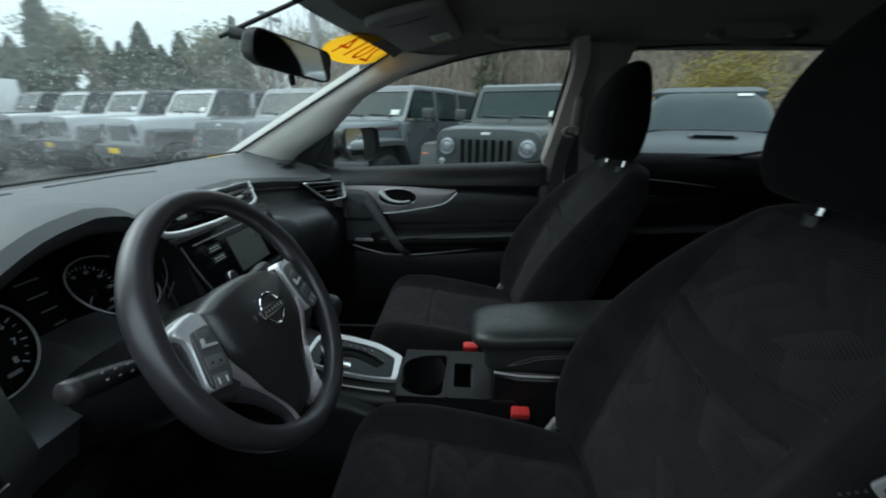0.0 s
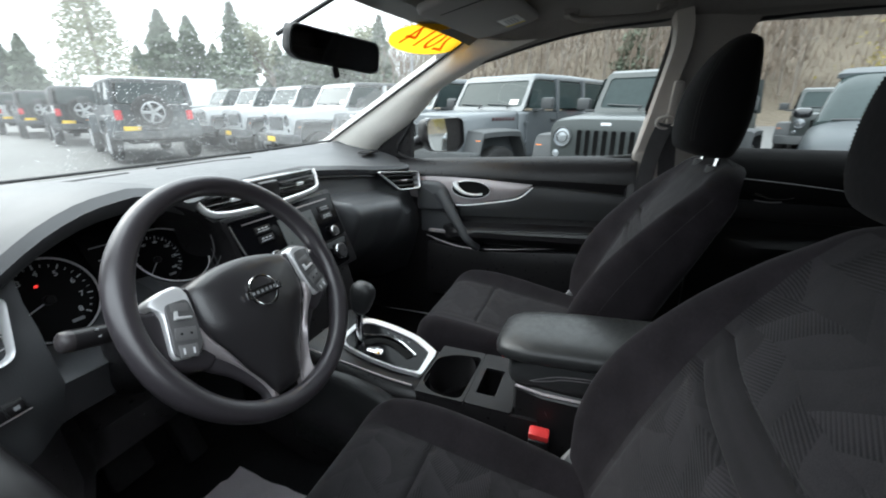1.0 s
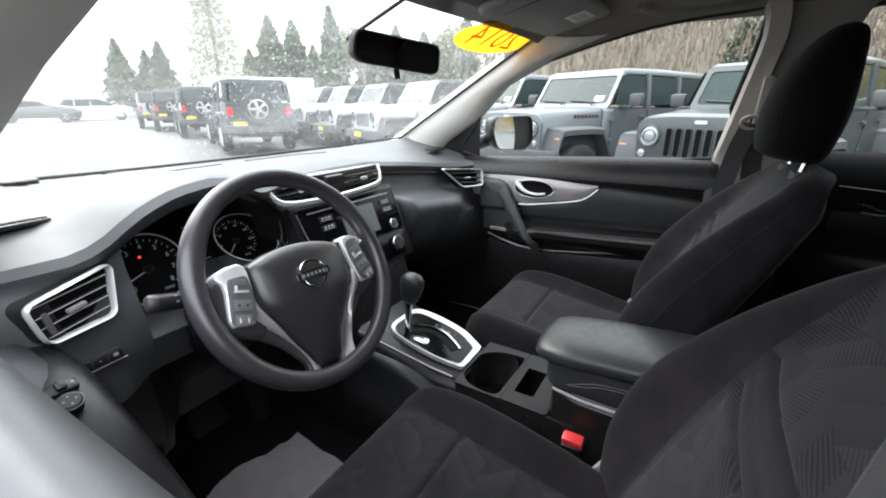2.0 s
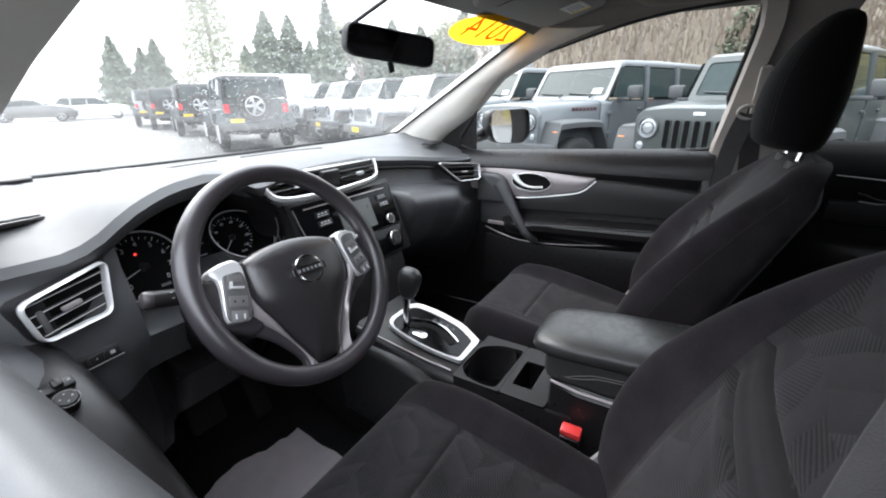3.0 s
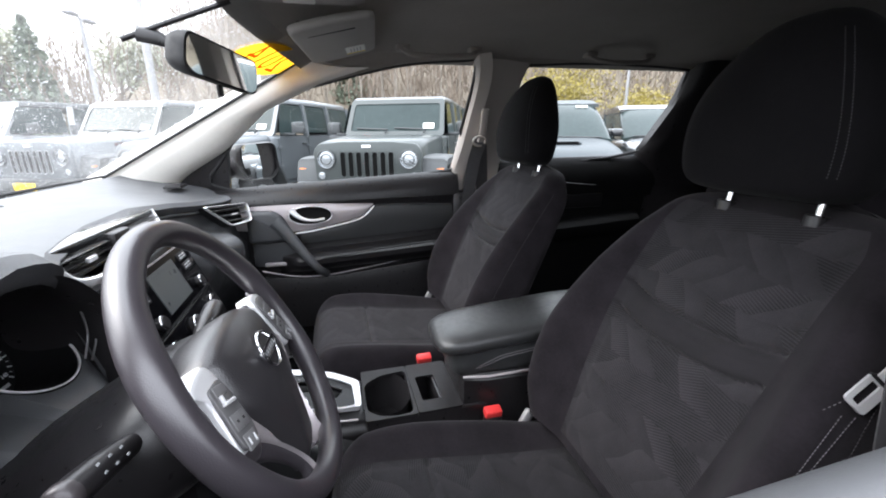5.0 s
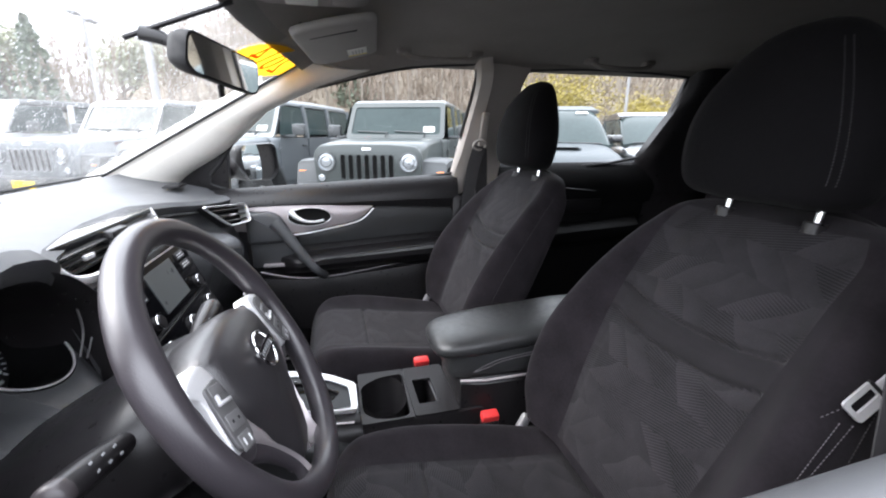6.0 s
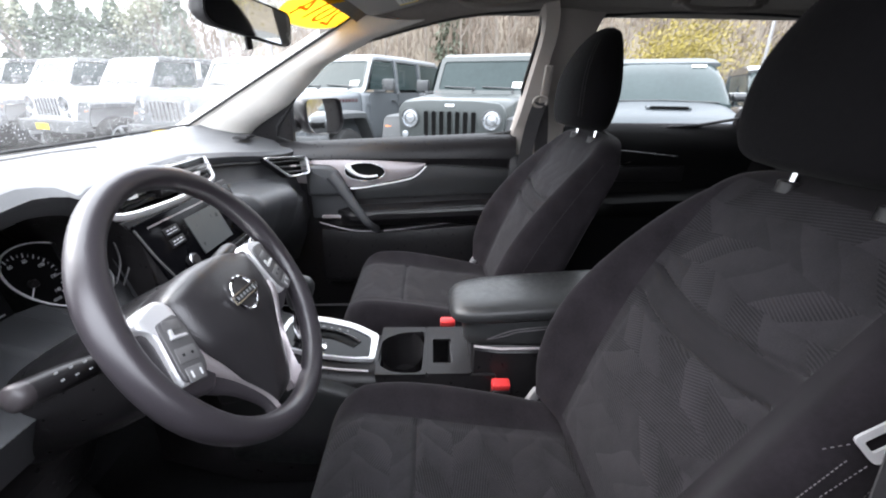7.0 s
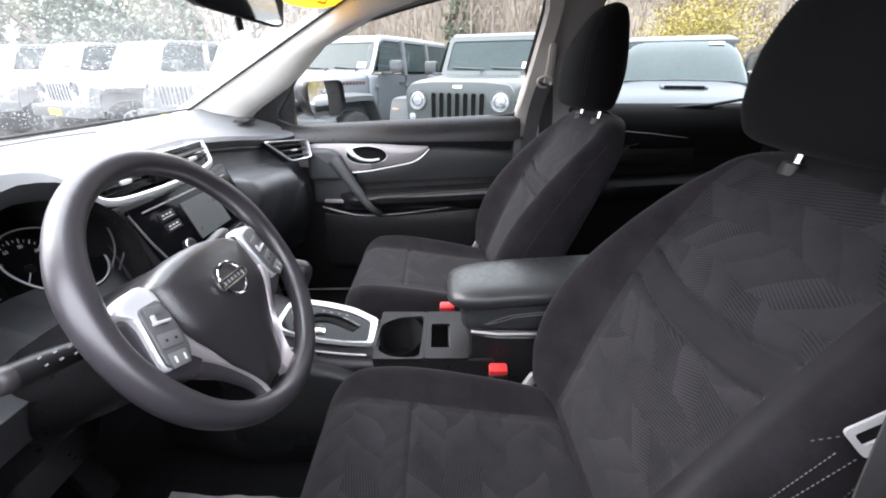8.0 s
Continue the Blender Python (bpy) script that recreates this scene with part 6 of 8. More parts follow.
    em = part("emblem", bm, M_CHROME, sw, "chrome ring emblem with a bar")
    bm = bmesh.new()
    plate(bm, bar_i, 0.0016, Matrix.Translation((0, -0.006, 0.0272)))
    part("emblem_bar", bm, M_HARD, em)
    bm = bmesh.new()
    for k in range(6):
        box(bm, (-0.0205 + 0.0082 * k, -0.006, 0.0290), (0.0042, 0.0048, 0.0006), 0)
    part("emblem_marks", bm, M_GREYMARK, em)
    # column shroud and stalks
    bm = bmesh.new()
    rings = []
    for z, w, h, dy in ((-0.015, 0.05, 0.05, -0.01), (-0.035, 0.075, 0.060, -0.012), (-0.06, 0.105, 0.066, -0.012), (-0.10, 0.124, 0.068, -0.012), (-0.16, 0.124, 0.068, -0.012), (-0.22, 0.112, 0.066, -0.012), (-0.30, 0.10, 0.066, -0.012)):
        rings.append(ring_at((0, dy, z), (1, 0, 0), (0, 1, 0), w, h, 32, 2.6))
    loft(bm, rings)
    part("column_shroud", bm, M_HARD, sw, smooth=60)
    for s in (-1, 1):
        bm = bmesh.new()
        lift = -0.010 if s < 0 else 0.002
        stem = curve_pts([(s * 0.06, 0.014 + lift, -0.088), (s * 0.11, 0.026 + lift, -0.084), (s * 0.15, 0.035 + lift, -0.080), (s * 0.192, 0.043 + lift, -0.078)], 5)
        tube(bm, stem, [0.0090, 0.0090, 0.0090, 0.0095, 0.0098, 0.0100, 0.0108, 0.0115, 0.0120, 0.0124, 0.0128, 0.0130, 0.0132, 0.0132, 0.0132, 0.0130], 16) if s < 0 else tube(bm, stem, [0.0095, 0.0095, 0.0098, 0.0102, 0.0108, 0.0115, 0.0122, 0.0130, 0.0138, 0.0144, 0.0150, 0.0154, 0.0156, 0.0156, 0.0156, 0.0154], 16)
        st = part("stalk", bm, M_HARD, sw, smooth=60)
        along = (stem[-1] - stem[-3]).normalized()
        bm = bmesh.new()
        tip = axes(along.cross((0, 0, 1)), along.cross(along.cross((0, 0, 1))), along, stem[-1])
        revolve(bm, [(0.0130, -0.001), (0.0133, 0.002), (0.0126, 0.009), (0.0095, 0.0120), (0.0005, 0.0130)], tip, 20)
        part("stalk_end", bm, M_STALKEND, st, "grey rotating end")
        bm = bmesh.new()
        for k in range(3):
            for dy in (0.0045, -0.0045):
                box(bm, (s * (0.140 + 0.014 * k), 0.0335 + lift + 0.003 * k + dy, -0.0665), (0.0034, 0.0018, 0.001), 0)
        part("stalk_mark", bm, M_GREYMARK, st)
    return sw


steering_wheel()


# ---- centre console ----
def console():
    con = thing("centre_console", "black centre console with shifter, cup holders and padded armrest", "centre console")
    bm = bmesh.new()
    rings = []
    for y, w, z, low in ((0.86, 0.125, 0.83, 0.5), (0.74, 0.125, 0.80, 0.45), (0.66, 0.122, 0.765, 0.42), (0.56, 0.118, 0.735, 0.42), (0.45, 0.108, 0.708, 0.40), (0.37, 0.098, 0.695, 0.40)):
        rings.append([Vector((-w, y, low)), Vector((-w, y, z - 0.04)), Vector((-w + 0.008, y, z - 0.012)), Vector((-w + 0.03, y, z)), Vector((w - 0.03, y, z)), Vector((w - 0.008, y, z - 0.012)), Vector((w, y, z - 0.04)), Vector((w, y, low))])
    loft(bm, rings)
    part("console_front", bm, M_HARD, con, smooth=50)
    # rear section with the cup wells: walls round real hollows
    for name, c, d in (("console_wall", (-0.0925, 0.24, 0.565), (0.011, 0.27, 0.27)), ("console_wall", (0.0925, 0.24, 0.565), (0.011, 0.27, 0.27)), ("console_bed", (0.0, 0.24, 0.51), (0.174, 0.27, 0.18)),
                       ("well_divider", (0.0, 0.258, 0.655), (0.172, 0.014, 0.09)), ("well_end", (0.0, 0.18, 0.655), (0.172, 0.05, 0.09))):
        bm = bmesh.new()
        box(bm, c, d, 0.004)
        part(name, bm, M_HARD, con)
    bm = bmesh.new()
    o = round_poly([(-0.098, 0.160), (0.098, 0.160), (0.098, 0.262), (-0.098, 0.262)], 0.008)
    i_ = round_poly([(-0.058, 0.200), (0.040, 0.200), (0.040, 0.246), (-0.058, 0.246)], 0.005)
    frame_bar(bm, o, i_, 0.006, Matrix.Translation((0, 0, 0.700)))
    part("tray_plate", bm, M_TRAY, con)
    bm = bmesh.new()
    o = round_poly([(-0.098, 0.263), (0.098, 0.263), (0.098, 0.376), (-0.098, 0.376)], 0.006, 6)
    i_ = round_poly([(-0.091, 0.272), (0.060, 0.266), (0.076, 0.270), (0.070, 0.330), (0.040, 0.372), (-0.060, 0.374), (-0.088, 0.345), (-0.095, 0.305)], 0.020, 4)
    o = round_poly([(-0.099, 0.263), (0.060, 0.263), (0.098, 0.263), (0.098, 0.330), (0.098, 0.376), (-0.060, 0.377), (-0.0985, 0.376), (-0.099, 0.305)], 0.005, 4)
    frame_bar(bm, o, i_, 0.010, Matrix.Translation((0, 0, 0.696)))
    part("cup_rim", bm, M_TRAY, con)
    bm = bmesh.new()
    rings = []
    for r, h in ((0.0465, 0.7035), (0.046, 0.70), (0.042, 0.64), (0.038, 0.612), (0.002, 0.612)):
        rings.append([Vector((0.0 + r * 1.75 * math.cos(6.283 * i / 28), 0.319 + r * 1.12 * math.sin(6.283 * i / 28), h)) for i in range(28)])
    loft(bm, rings, caps=False)
    part("cup_well", bm, M_TRAY, con)
    # shifter: silver ring, gloss plate, boot, lever
    tilt = radians(13)
    m = axes((1, 0, 0), (0, math.cos(tilt), math.sin(tilt)), (0, -math.sin(tilt), math.cos(tilt)), (0.012, 0.488, 0.722))
    sh = thing_part("shifter", con, m)
    out_l = round_poly([(-0.068, 0.122), (0.070, 0.122), (0.084, 0.035), (0.080, -0.040), (0.058, -0.086), (0.049, -0.104), (0.030, -0.106), (-0.040, -0.106), (-0.056, -0.104), (-0.070, -0.05), (-0.077, 0.03)], 0.045, 6)
    in_l = round_poly([(-0.060, 0.113), (0.057, 0.113), (0.066, 0.035), (0.063, -0.034), (0.044, -0.074), (0.036, -0.088), (0.022, -0.090), (-0.034, -0.093), (-0.047, -0.092), (-0.062, -0.045), (-0.068, 0.03)], 0.040, 6)
    bm = bmesh.new()
    frame_bar(bm, out_l, in_l, 0.010, Matrix(), -0.003)
    part("shifter_ring", bm, M_SILVER, sh, "satin silver ring", smooth=30)
    bm = bmesh.new()
    plate(bm, in_l, 0.004, Matrix())
    part("shifter_plate", bm, M_GATE, sh)
    # stepped gate: a black strip for the shaded slot, between chrome-edged islands
    bm = bmesh.new()
    tube(bm, curve_pts([(-0.026, 0.088, 0.004), (-0.020, 0.060, 0.005), (0.004, 0.040, 0.0055), (0.012, 0.005, 0.0055), (0.002, -0.030, 0.005), (-0.010, -0.056, 0.004)], 6), 0.011, 10, flat=0.2)
    part("gate_slot", bm, M_SLOTBLACK, sh)
    bm = bmesh.new()
    tube(bm, curve_pts([(0.002, 0.082, 0.006), (0.014, 0.058, 0.007), (0.028, 0.036, 0.0075), (0.030, -0.006, 0.0075), (0.018, -0.040, 0.007), (0.006, -0.064, 0.006)], 6), 0.0032, 8)
    part("gate_edge", bm, M_CHROME, sh)
    bm = bmesh.new()
    plate(bm, round_poly([(-0.052, 0.046), (-0.036, 0.048), (-0.020, 0.026), (-0.026, 0.010), (-0.048, 0.008)], 0.006, 4), 0.004, Matrix.Translation((0, 0, 0.004)), 0.0015)
    part("gate_island", bm, M_CHROME, sh, "bright chrome plate beside the slot")
    bm = bmesh.new()
    for k in range(4):
        box(bm, (0.046, 0.034 - 0.020 * k, 0.0045), (0.0050, 0.0060, 0.001), 0)
    part("gate_marks", bm, M_BEDGREY, sh)
    bm = bmesh.new()
    tube(bm, [(-0.03, 0.070, 0.0), (-0.032, 0.083, 0.05), (-0.034, 0.088, 0.105)], [0.011, 0.009, 0.010], 12, up=(0, 1, 0))
    lv = part("lever", bm, M_CHROME, sh, "chrome lever shaft")
    bm = bmesh.new()
    rings = []
    for h, r in ((0.085, 0.012), (0.095, 0.019), (0.115, 0.024), (0.138, 0.027), (0.152, 0.026), (0.163, 0.019), (0.168, 0.008)):
        rings.append(ring_at((-0.036, 0.087, h + 0.007), (1, 0, 0), (0, 1, 0), r * 0.85, r * 1.15, 20, 2.4))
    loft(bm, rings)
    part("knob", bm, M_LEATHER, lv, smooth=80)
    # thin bright edges where the upper panel meets the knee pad
    bm = bmesh.new()
    tube(bm, curve_pts([(-0.104, 0.66, 0.757), (-0.096, 0.56, 0.735), (-0.086, 0.46, 0.712), (-0.078, 0.393, 0.700)], 6), 0.0022, 6)
    part("console_edge", bm, M_TRIM, con)
    bm = bmesh.new()
    rings = []
    for y, z0, z1 in ((0.70, 0.48, 0.735), (0.62, 0.47, 0.727), (0.54, 0.46, 0.715), (0.46, 0.46, 0.695), (0.40, 0.47, 0.668), (0.36, 0.49, 0.640)):
        rings.append([Vector((-0.105, y, z0)), Vector((-0.128, y, z0 + 0.02)), Vector((-0.136, y, lerp(z0, z1, 0.6))), Vector((-0.134, y, z1 - 0.02)), Vector((-0.126, y, z1 - 0.004)), Vector((-0.105, y, z1))])
    loft(bm, rings)
    part("knee_pad", bm, M_LEATHER, con, "padded black knee rest", smooth=60)
    # armrest box and padded lid
    bm = bmesh.new()
    rings = []
    for y, w in ((0.160, 0.070), (0.154, 0.080), (0.10, 0.094), (-0.15, 0.098), (-0.30, 0.096)):
        rings.append([Vector((-w, y, 0.40)), Vector((-w, y, 0.755)), Vector((-w + 0.012, y, 0.768)), Vector((w - 0.012, y, 0.768)), Vector((w, y, 0.755)), Vector((w, y, 0.40))])
    loft(bm, rings)
    part("armrest_box", bm, M_HARD, con)
    bm = bmesh.new()
    for sx in (-1, 1):
        tube(bm, [(sx * 0.081, 0.156, 0.765), (sx * 0.095, 0.10, 0.767), (sx * 0.099, 0.0, 0.770), (sx * 0.100, -0.29, 0.774)], 0.0030, 6)
    part("box_edge", bm, M_TRIM, con)
    bm = bmesh.new()
    rings = []
    for y, w, z0, z1, k in ((0.208, 0.040, 0.822, 0.836, 2.4), (0.203, 0.062, 0.816, 0.846, 2.6), (0.192, 0.076, 0.813, 0.853, 2.8), (0.172, 0.086, 0.812, 0.859, 3.0), (0.13, 0.093, 0.814, 0.865, 3.0), (0.05, 0.096, 0.822, 0.872, 3.0), (-0.15, 0.096, 0.836, 0.884, 3.0), (-0.27, 0.093, 0.840, 0.882, 3.0), (-0.30, 0.07, 0.85, 0.872, 2.6)):
        rings.append(ring_at((0, y, (z0 + z1) / 2), (1, 0, 0), (0, 0, 1), w, (z1 - z0) / 2, 32, k))
    loft(bm, rings)
    lid = part("armrest_lid", bm, M_LEATHER, con, "padded black vinyl lid", smooth=70)
    # soft skirt under the lid's lip, with a double arc of stitches
    bm = bmesh.new()
    rings = []
    for y, w, z0, z1 in ((0.176, 0.060, 0.770, 0.818), (0.166, 0.076, 0.768, 0.820), (0.14, 0.085, 0.768, 0.822), (0.05, 0.092, 0.770, 0.830), (-0.15, 0.093, 0.774, 0.842), (-0.29, 0.090, 0.778, 0.845)):
        rings.append([Vector((-w + 0.006, y, z0)), Vector((-w, y, z0 + 0.010)), Vector((-w - 0.001, y, lerp(z0, z1, 0.5))), Vector((-w + 0.004, y, z1)), Vector((w - 0.004, y, z1)), Vector((w + 0.001, y, lerp(z0, z1, 0.5))), Vector((w, y, z0 + 0.010)), Vector((w - 0.006, y, z0))])
    loft(bm, rings)
    part("lid_skirt", bm, M_LEATHER, lid, smooth=60)
    bm = bmesh.new()
    for d in (0.0, 0.006):
        tube(bm, curve_pts([(-0.0870, 0.128 - d, 0.786), (-0.0915, 0.094 - d, 0.804 - d), (-0.0935, 0.05, 0.816 - d), (-0.0955, -0.1, 0.829 - d), (-0.0945, -0.28, 0.834 - d)], 6), 0.0011, 5)
    part("stitching", bm, M_STITCH, lid)


console()

# ---- fittings in the cabin ----
def rear_view_mirror():
    mid = Vector((0.0, 0.579, 1.414))
    ex = Vector((0.228, -0.071, -0.020)).normalized()
    face = Vector((-0.24, -0.955, -0.12))
    face = (face - ex * face.dot(ex)).normalized()
    ey = face.cross(ex)
    m = axes(ex, ey, face, mid)
    mir = thing("rear_view_mirror", "black rear-view mirror on a stalk at the windshield", "rear-view mirror", m)
    shape = [(x * 0.94, y * 0.97) for x, y in round_poly([(-0.120, 0.030), (0.118, 0.034), (0.122, -0.026), (0.10, -0.034), (-0.10, -0.034), (-0.122, -0.022)], 0.022, 6)]
    bm = bmesh.new()
    rings = []
    for sc, z in ((0.55, -0.030), (0.85, -0.024), (0.97, -0.012), (1.0, 0.0), (1.0, 0.006), (0.985, 0.009), (0.955, 0.008)):
        rings.append([Vector((x * (1 - (1 - sc) * 0.4), y * sc, z)) for x, y in shape])
    loft(bm, rings)
    part("mirror_housing", bm, M_RUBBER, mir, smooth=50)
    bm = bmesh.new()
    plate(bm, [(x * 0.955, y * 0.88) for x, y in shape], 0.0015, Matrix.Translation((0, 0, 0.0085)))
    part("mirror_glass", bm, M_MIRROR, mir)
    bm = bmesh.new()
    box(bm, (0.005, -0.042, -0.004), (0.014, 0.022, 0.006), 0.002, Matrix.Rotation(radians(20), 3, "Z"))
    part("dip_tab", bm, M_HARD, mir)
    inv = m.inverted()
    g = glass_line(0.0, 0.83)
    bm = bmesh.new()
    tube(bm, [inv @ Vector(p) for p in ((0.0, g.y - 0.005, g.z - 0.004), (0.0, g.y - 0.035, g.z - 0.010), (0.004, g.y - 0.06, g.z - 0.022), mid - face * 0.025)], [0.013, 0.013, 0.008, 0.008], 12, flat=0.7)
    part("mirror_stalk", bm, M_HARD, mir)
    bm = bmesh.new()
    tube(bm, [inv @ (glass_line(0.0, s) + Vector((0, -0.004, -0.004))) for s in (0.80, 0.88, 0.95, 1.02)], 0.0045, 8)
    part("cable_cover", bm, M_HARD, mir)


rear_view_mirror()


def sticker():
    """The oval year sticker on the windshield; its figures face outward."""
    cx, cs, hx, hs = 0.538, 0.938, 0.185, 0.095

    def on_glass(u, v, lift):
        p = glass_line(cx + u * hx, cs + v * hs)
        return p + Vector((0, -0.5, -0.87)) * lift

    st = thing("year_sticker", "yellow oval year sticker on the windshield", "sticker")
    bm = bmesh.new()
    c = bm.verts.new(on_glass(0, 0, 0.003))
    rings = []
    for k in (0.33, 0.66, 1.0):
        rings.append([bm.verts.new(on_glass(k * math.cos(6.2832 * i / 48), k * math.sin(6.2832 * i / 48), 0.003)) for i in range(48)])
    for i in range(48):
        j = (i + 1) % 48
        bm.faces.new((c, rings[0][i], rings[0][j]))
        bm.faces.new((rings[0][i], rings[1][i], rings[1][j], rings[0][j]))
        bm.faces.new((rings[1][i], rings[2][i], rings[2][j], rings[1][j]))
    part("sticker_film", bm, M_STICKER, st, smooth=60)
    cu = bpy.data.curves.new("figures", "FONT")
    cu.body, cu.align_x, cu.align_y, cu.size = "2014", "CENTER", "CENTER", 1.0
    ob = new("figures", cu)
    bpy.context.view_layer.update()
    me = bpy.data.meshes.new_from_object(ob.evaluated_get(bpy.context.evaluated_depsgraph_get()))
    bpy.data.objects.remove(ob)
    bm = bmesh.new()
    bm.from_mesh(me)
    bpy.data.meshes.remove(me)
    for v in bm.verts:
        # read from outside: mirrored for one who sits inside
        v.co = on_glass(-v.co.x * 0.66, v.co.y * 1.75, 0.0042)
    part("year_print", bm, M_STICKER_INK, st, "orange-red figures 2014 seen from behind", smooth=0)


sticker()


def sun_visor(side, label):
    """A folded visor under the front of the headliner."""
    m = axes((side * 1, -0.10, -0.03), (side * 0.10, 1, -0.22 * 1), (0, 0.22, 1), (side * 0.36, 0.37, 1.530))
    vis = thing("sun_visor", label, "sun visor", m, "sun visors")
    bm = bmesh.new()
    outline = round_poly([(-0.21, 0.09), (0.20, 0.09), (0.215, 0.0), (0.19, -0.105), (-0.20, -0.105), (-0.22, 0.0)], 0.03, 5)
    if side < 0:
        outline = outline[::-1]
    rings = [[Vector((x * k, y * k, z)) for x, y in outline] for k, z in ((0.94, -0.011), (0.985, -0.008), (1.0, 0.0), (0.985, 0.006), (0.94, 0.009))]
    loft(bm, rings)
    p = part("visor_panel", bm, M_VISOR, vis, smooth=60)
    bm = bmesh.new()
    box(bm, (0.10, -0.045, -0.0125), (0.085, 0.055, 0.002), 0.0005)
    lab = part("warning_label", bm, M_LABEL, p, "white printed warning label")
    bm = bmesh.new()
    for k in range(4):
        box(bm, (0.097, -0.032 - 0.009 * k, -0.0139), (0.050, 0.003, 0.0006), 0)
    part("label_print", bm, M_GREYMARK, lab)
    bm = bmesh.new()
    box(bm, (0.136, -0.045, -0.0138), (0.010, 0.055, 0.0006), 0)
    part("label_band", bm, M_YELLOWBAND, lab, "yellow warning band")
    bm = bmesh.new()
    tube(bm, [(0.20 if side > 0 else -0.20, 0.06, 0.004), (-0.205 if side > 0 else 0.205, 0.06, 0.004)], 0.006, 8)
    part("visor_pin", bm, M_HARD, vis)
    # seam of the flap and the slot of the vanity mirror lid
    bm = bmesh.new()
    tube(bm, [(-0.14, 0.055, -0.0105), (-0.14, -0.055, -0.0118)], 0.0016, 5)
    part("flap_seam", bm, M_RUBBER, p)
    return vis


sun_visor(1, "pale folded sun visor with a printed label")
sun_visor(-1, "pale folded sun visor over the driver's side")


def roof_console():
    rc = thing("overhead_console", "grey map-lamp console on the headliner", "overhead console", Matrix.Translation((0, 0.43, 1.562)))
    bm = bmesh.new()
    outline = round_poly([(-0.10, 0.10), (0.10, 0.10), (0.085, -0.12), (-0.085, -0.12)], 0.03, 5)
    loft(bm, [[Vector((x * k, y * k, z)) for x, y in outline] for k, z in ((0.85, -0.022), (0.95, -0.018), (1.0, 0.0), (1.0, 0.02))])
    part("console_body", bm, M_LINER, rc, smooth=60)
    for sx in (-1, 1):
        bm = bmesh.new()
        box(bm, (sx * 0.045, 0.01, -0.022), (0.055, 0.06, 0.006), 0.003)
        part("map_lamp", bm, M_LABEL, rc, "clear unlit map lamp")
    bm = bmesh.new()
    box(bm, (0, -0.07, -0.021), (0.12, 0.045, 0.006), 0.003)
    part("glasses_lid", bm, M_LINER, rc)


roof_console()


def grab_handle(side, y0):
    g = thing("grab_handle", "grey grab handle on the roof rail", "grab handle", group="grab handles")
    bm = bmesh.new()
    pts = curve_pts([(side * 0.535, y0 + 0.118, 1.552), (side * 0.522, y0 + 0.112, 1.538), (side * 0.512, y0 + 0.085, 1.528), (side * 0.509, y0, 1.525), (side * 0.512, y0 - 0.085, 1.530), (side * 0.522, y0 - 0.112, 1.540), (side * 0.535, y0 - 0.118, 1.554)], 5)
    tube(bm, pts, 0.0105, 10, flat=0.75)
    part("grip", bm, M_LINER, g, smooth=70)
    for dy in (0.118, -0.118):
        bm = bmesh.new()
        box(bm, (side * 0.540, y0 + dy, 1.553), (0.04, 0.045, 0.026), 0.010)
        part("handle_mount", bm, M_LINER, g)


grab_handle(1, 0.045)
grab_handle(1, -0.62)


def belt_webbing(bm, pts, wide, across):
    """A flat belt along pts, wide across the given direction."""
    pts = [Vector(p) for p in pts]
    rings = []
    for i, p in enumerate(pts):
        d = (pts[min(i + 1, len(pts) - 1)] - pts[max(i - 1, 0)]).normalized()
        a = Vector(across)
        a = (a - d * a.dot(d)).normalized() * (wide / 2)
        n = a.cross(d).normalized() * 0.0008
        rings.append([p + a + n, p - a + n, p - a - n, p + a - n])
    loft(bm, rings)


def seat_belt(side, label):
    sb = thing("seat_belt", label, "seat belt", group="front seat belts")
    bm = bmesh.new()
    box(bm, (side * 0.632, -0.142, 1.315), (0.016, 0.028, 0.13), 0.007, Matrix.Rotation(radians(side * -20), 3, "Y"))
    part("height_adjuster", bm, M_PILLAR, sb)
    # D-ring that the belt turns through
    bm = bmesh.new()
    loop = [Vector((side * (0.622 - 0.10 * math.sin(a) * 0.02), -0.125 + 0.024 * math.cos(a), 1.262 + 0.016 * math.sin(a))) for a in [6.2832 * i / 20 for i in range(20)]]
    tube(bm, loop, 0.005, 8, loop=True)
    part("belt_guide", bm, M_PILLAR, sb)
    bm = bmesh.new()
    belt_webbing(bm, curve_pts([(side * 0.628, -0.130, 1.258), (side * 0.668, -0.150, 1.15), (side * 0.70, -0.165, 0.95), (side * 0.705, -0.16, 0.62)], 6), 0.046, (0, 1, 0.2))
    part("webbing", bm, M_WEBBING, sb)
    bm = bmesh.new()
    belt_webbing(bm, curve_pts([(side * 0.620, -0.124, 1.258), (side * 0.634, -0.105, 1.18), (side * 0.650, -0.092, 1.06), (side * 0.662, -0.090, 0.95), (side * 0.685, -0.09, 0.78), (side * 0.695, -0.08, 0.56)], 6), 0.046, (0.15, 1, 0.1))
    part("lap_webbing", bm, M_WEBBING, sb)
    return sb


belt_l = seat_belt(-1, "black seat belt with a chrome tongue hanging beside the driver's seat")
seat_belt(1, "black seat belt hanging from the door pillar")


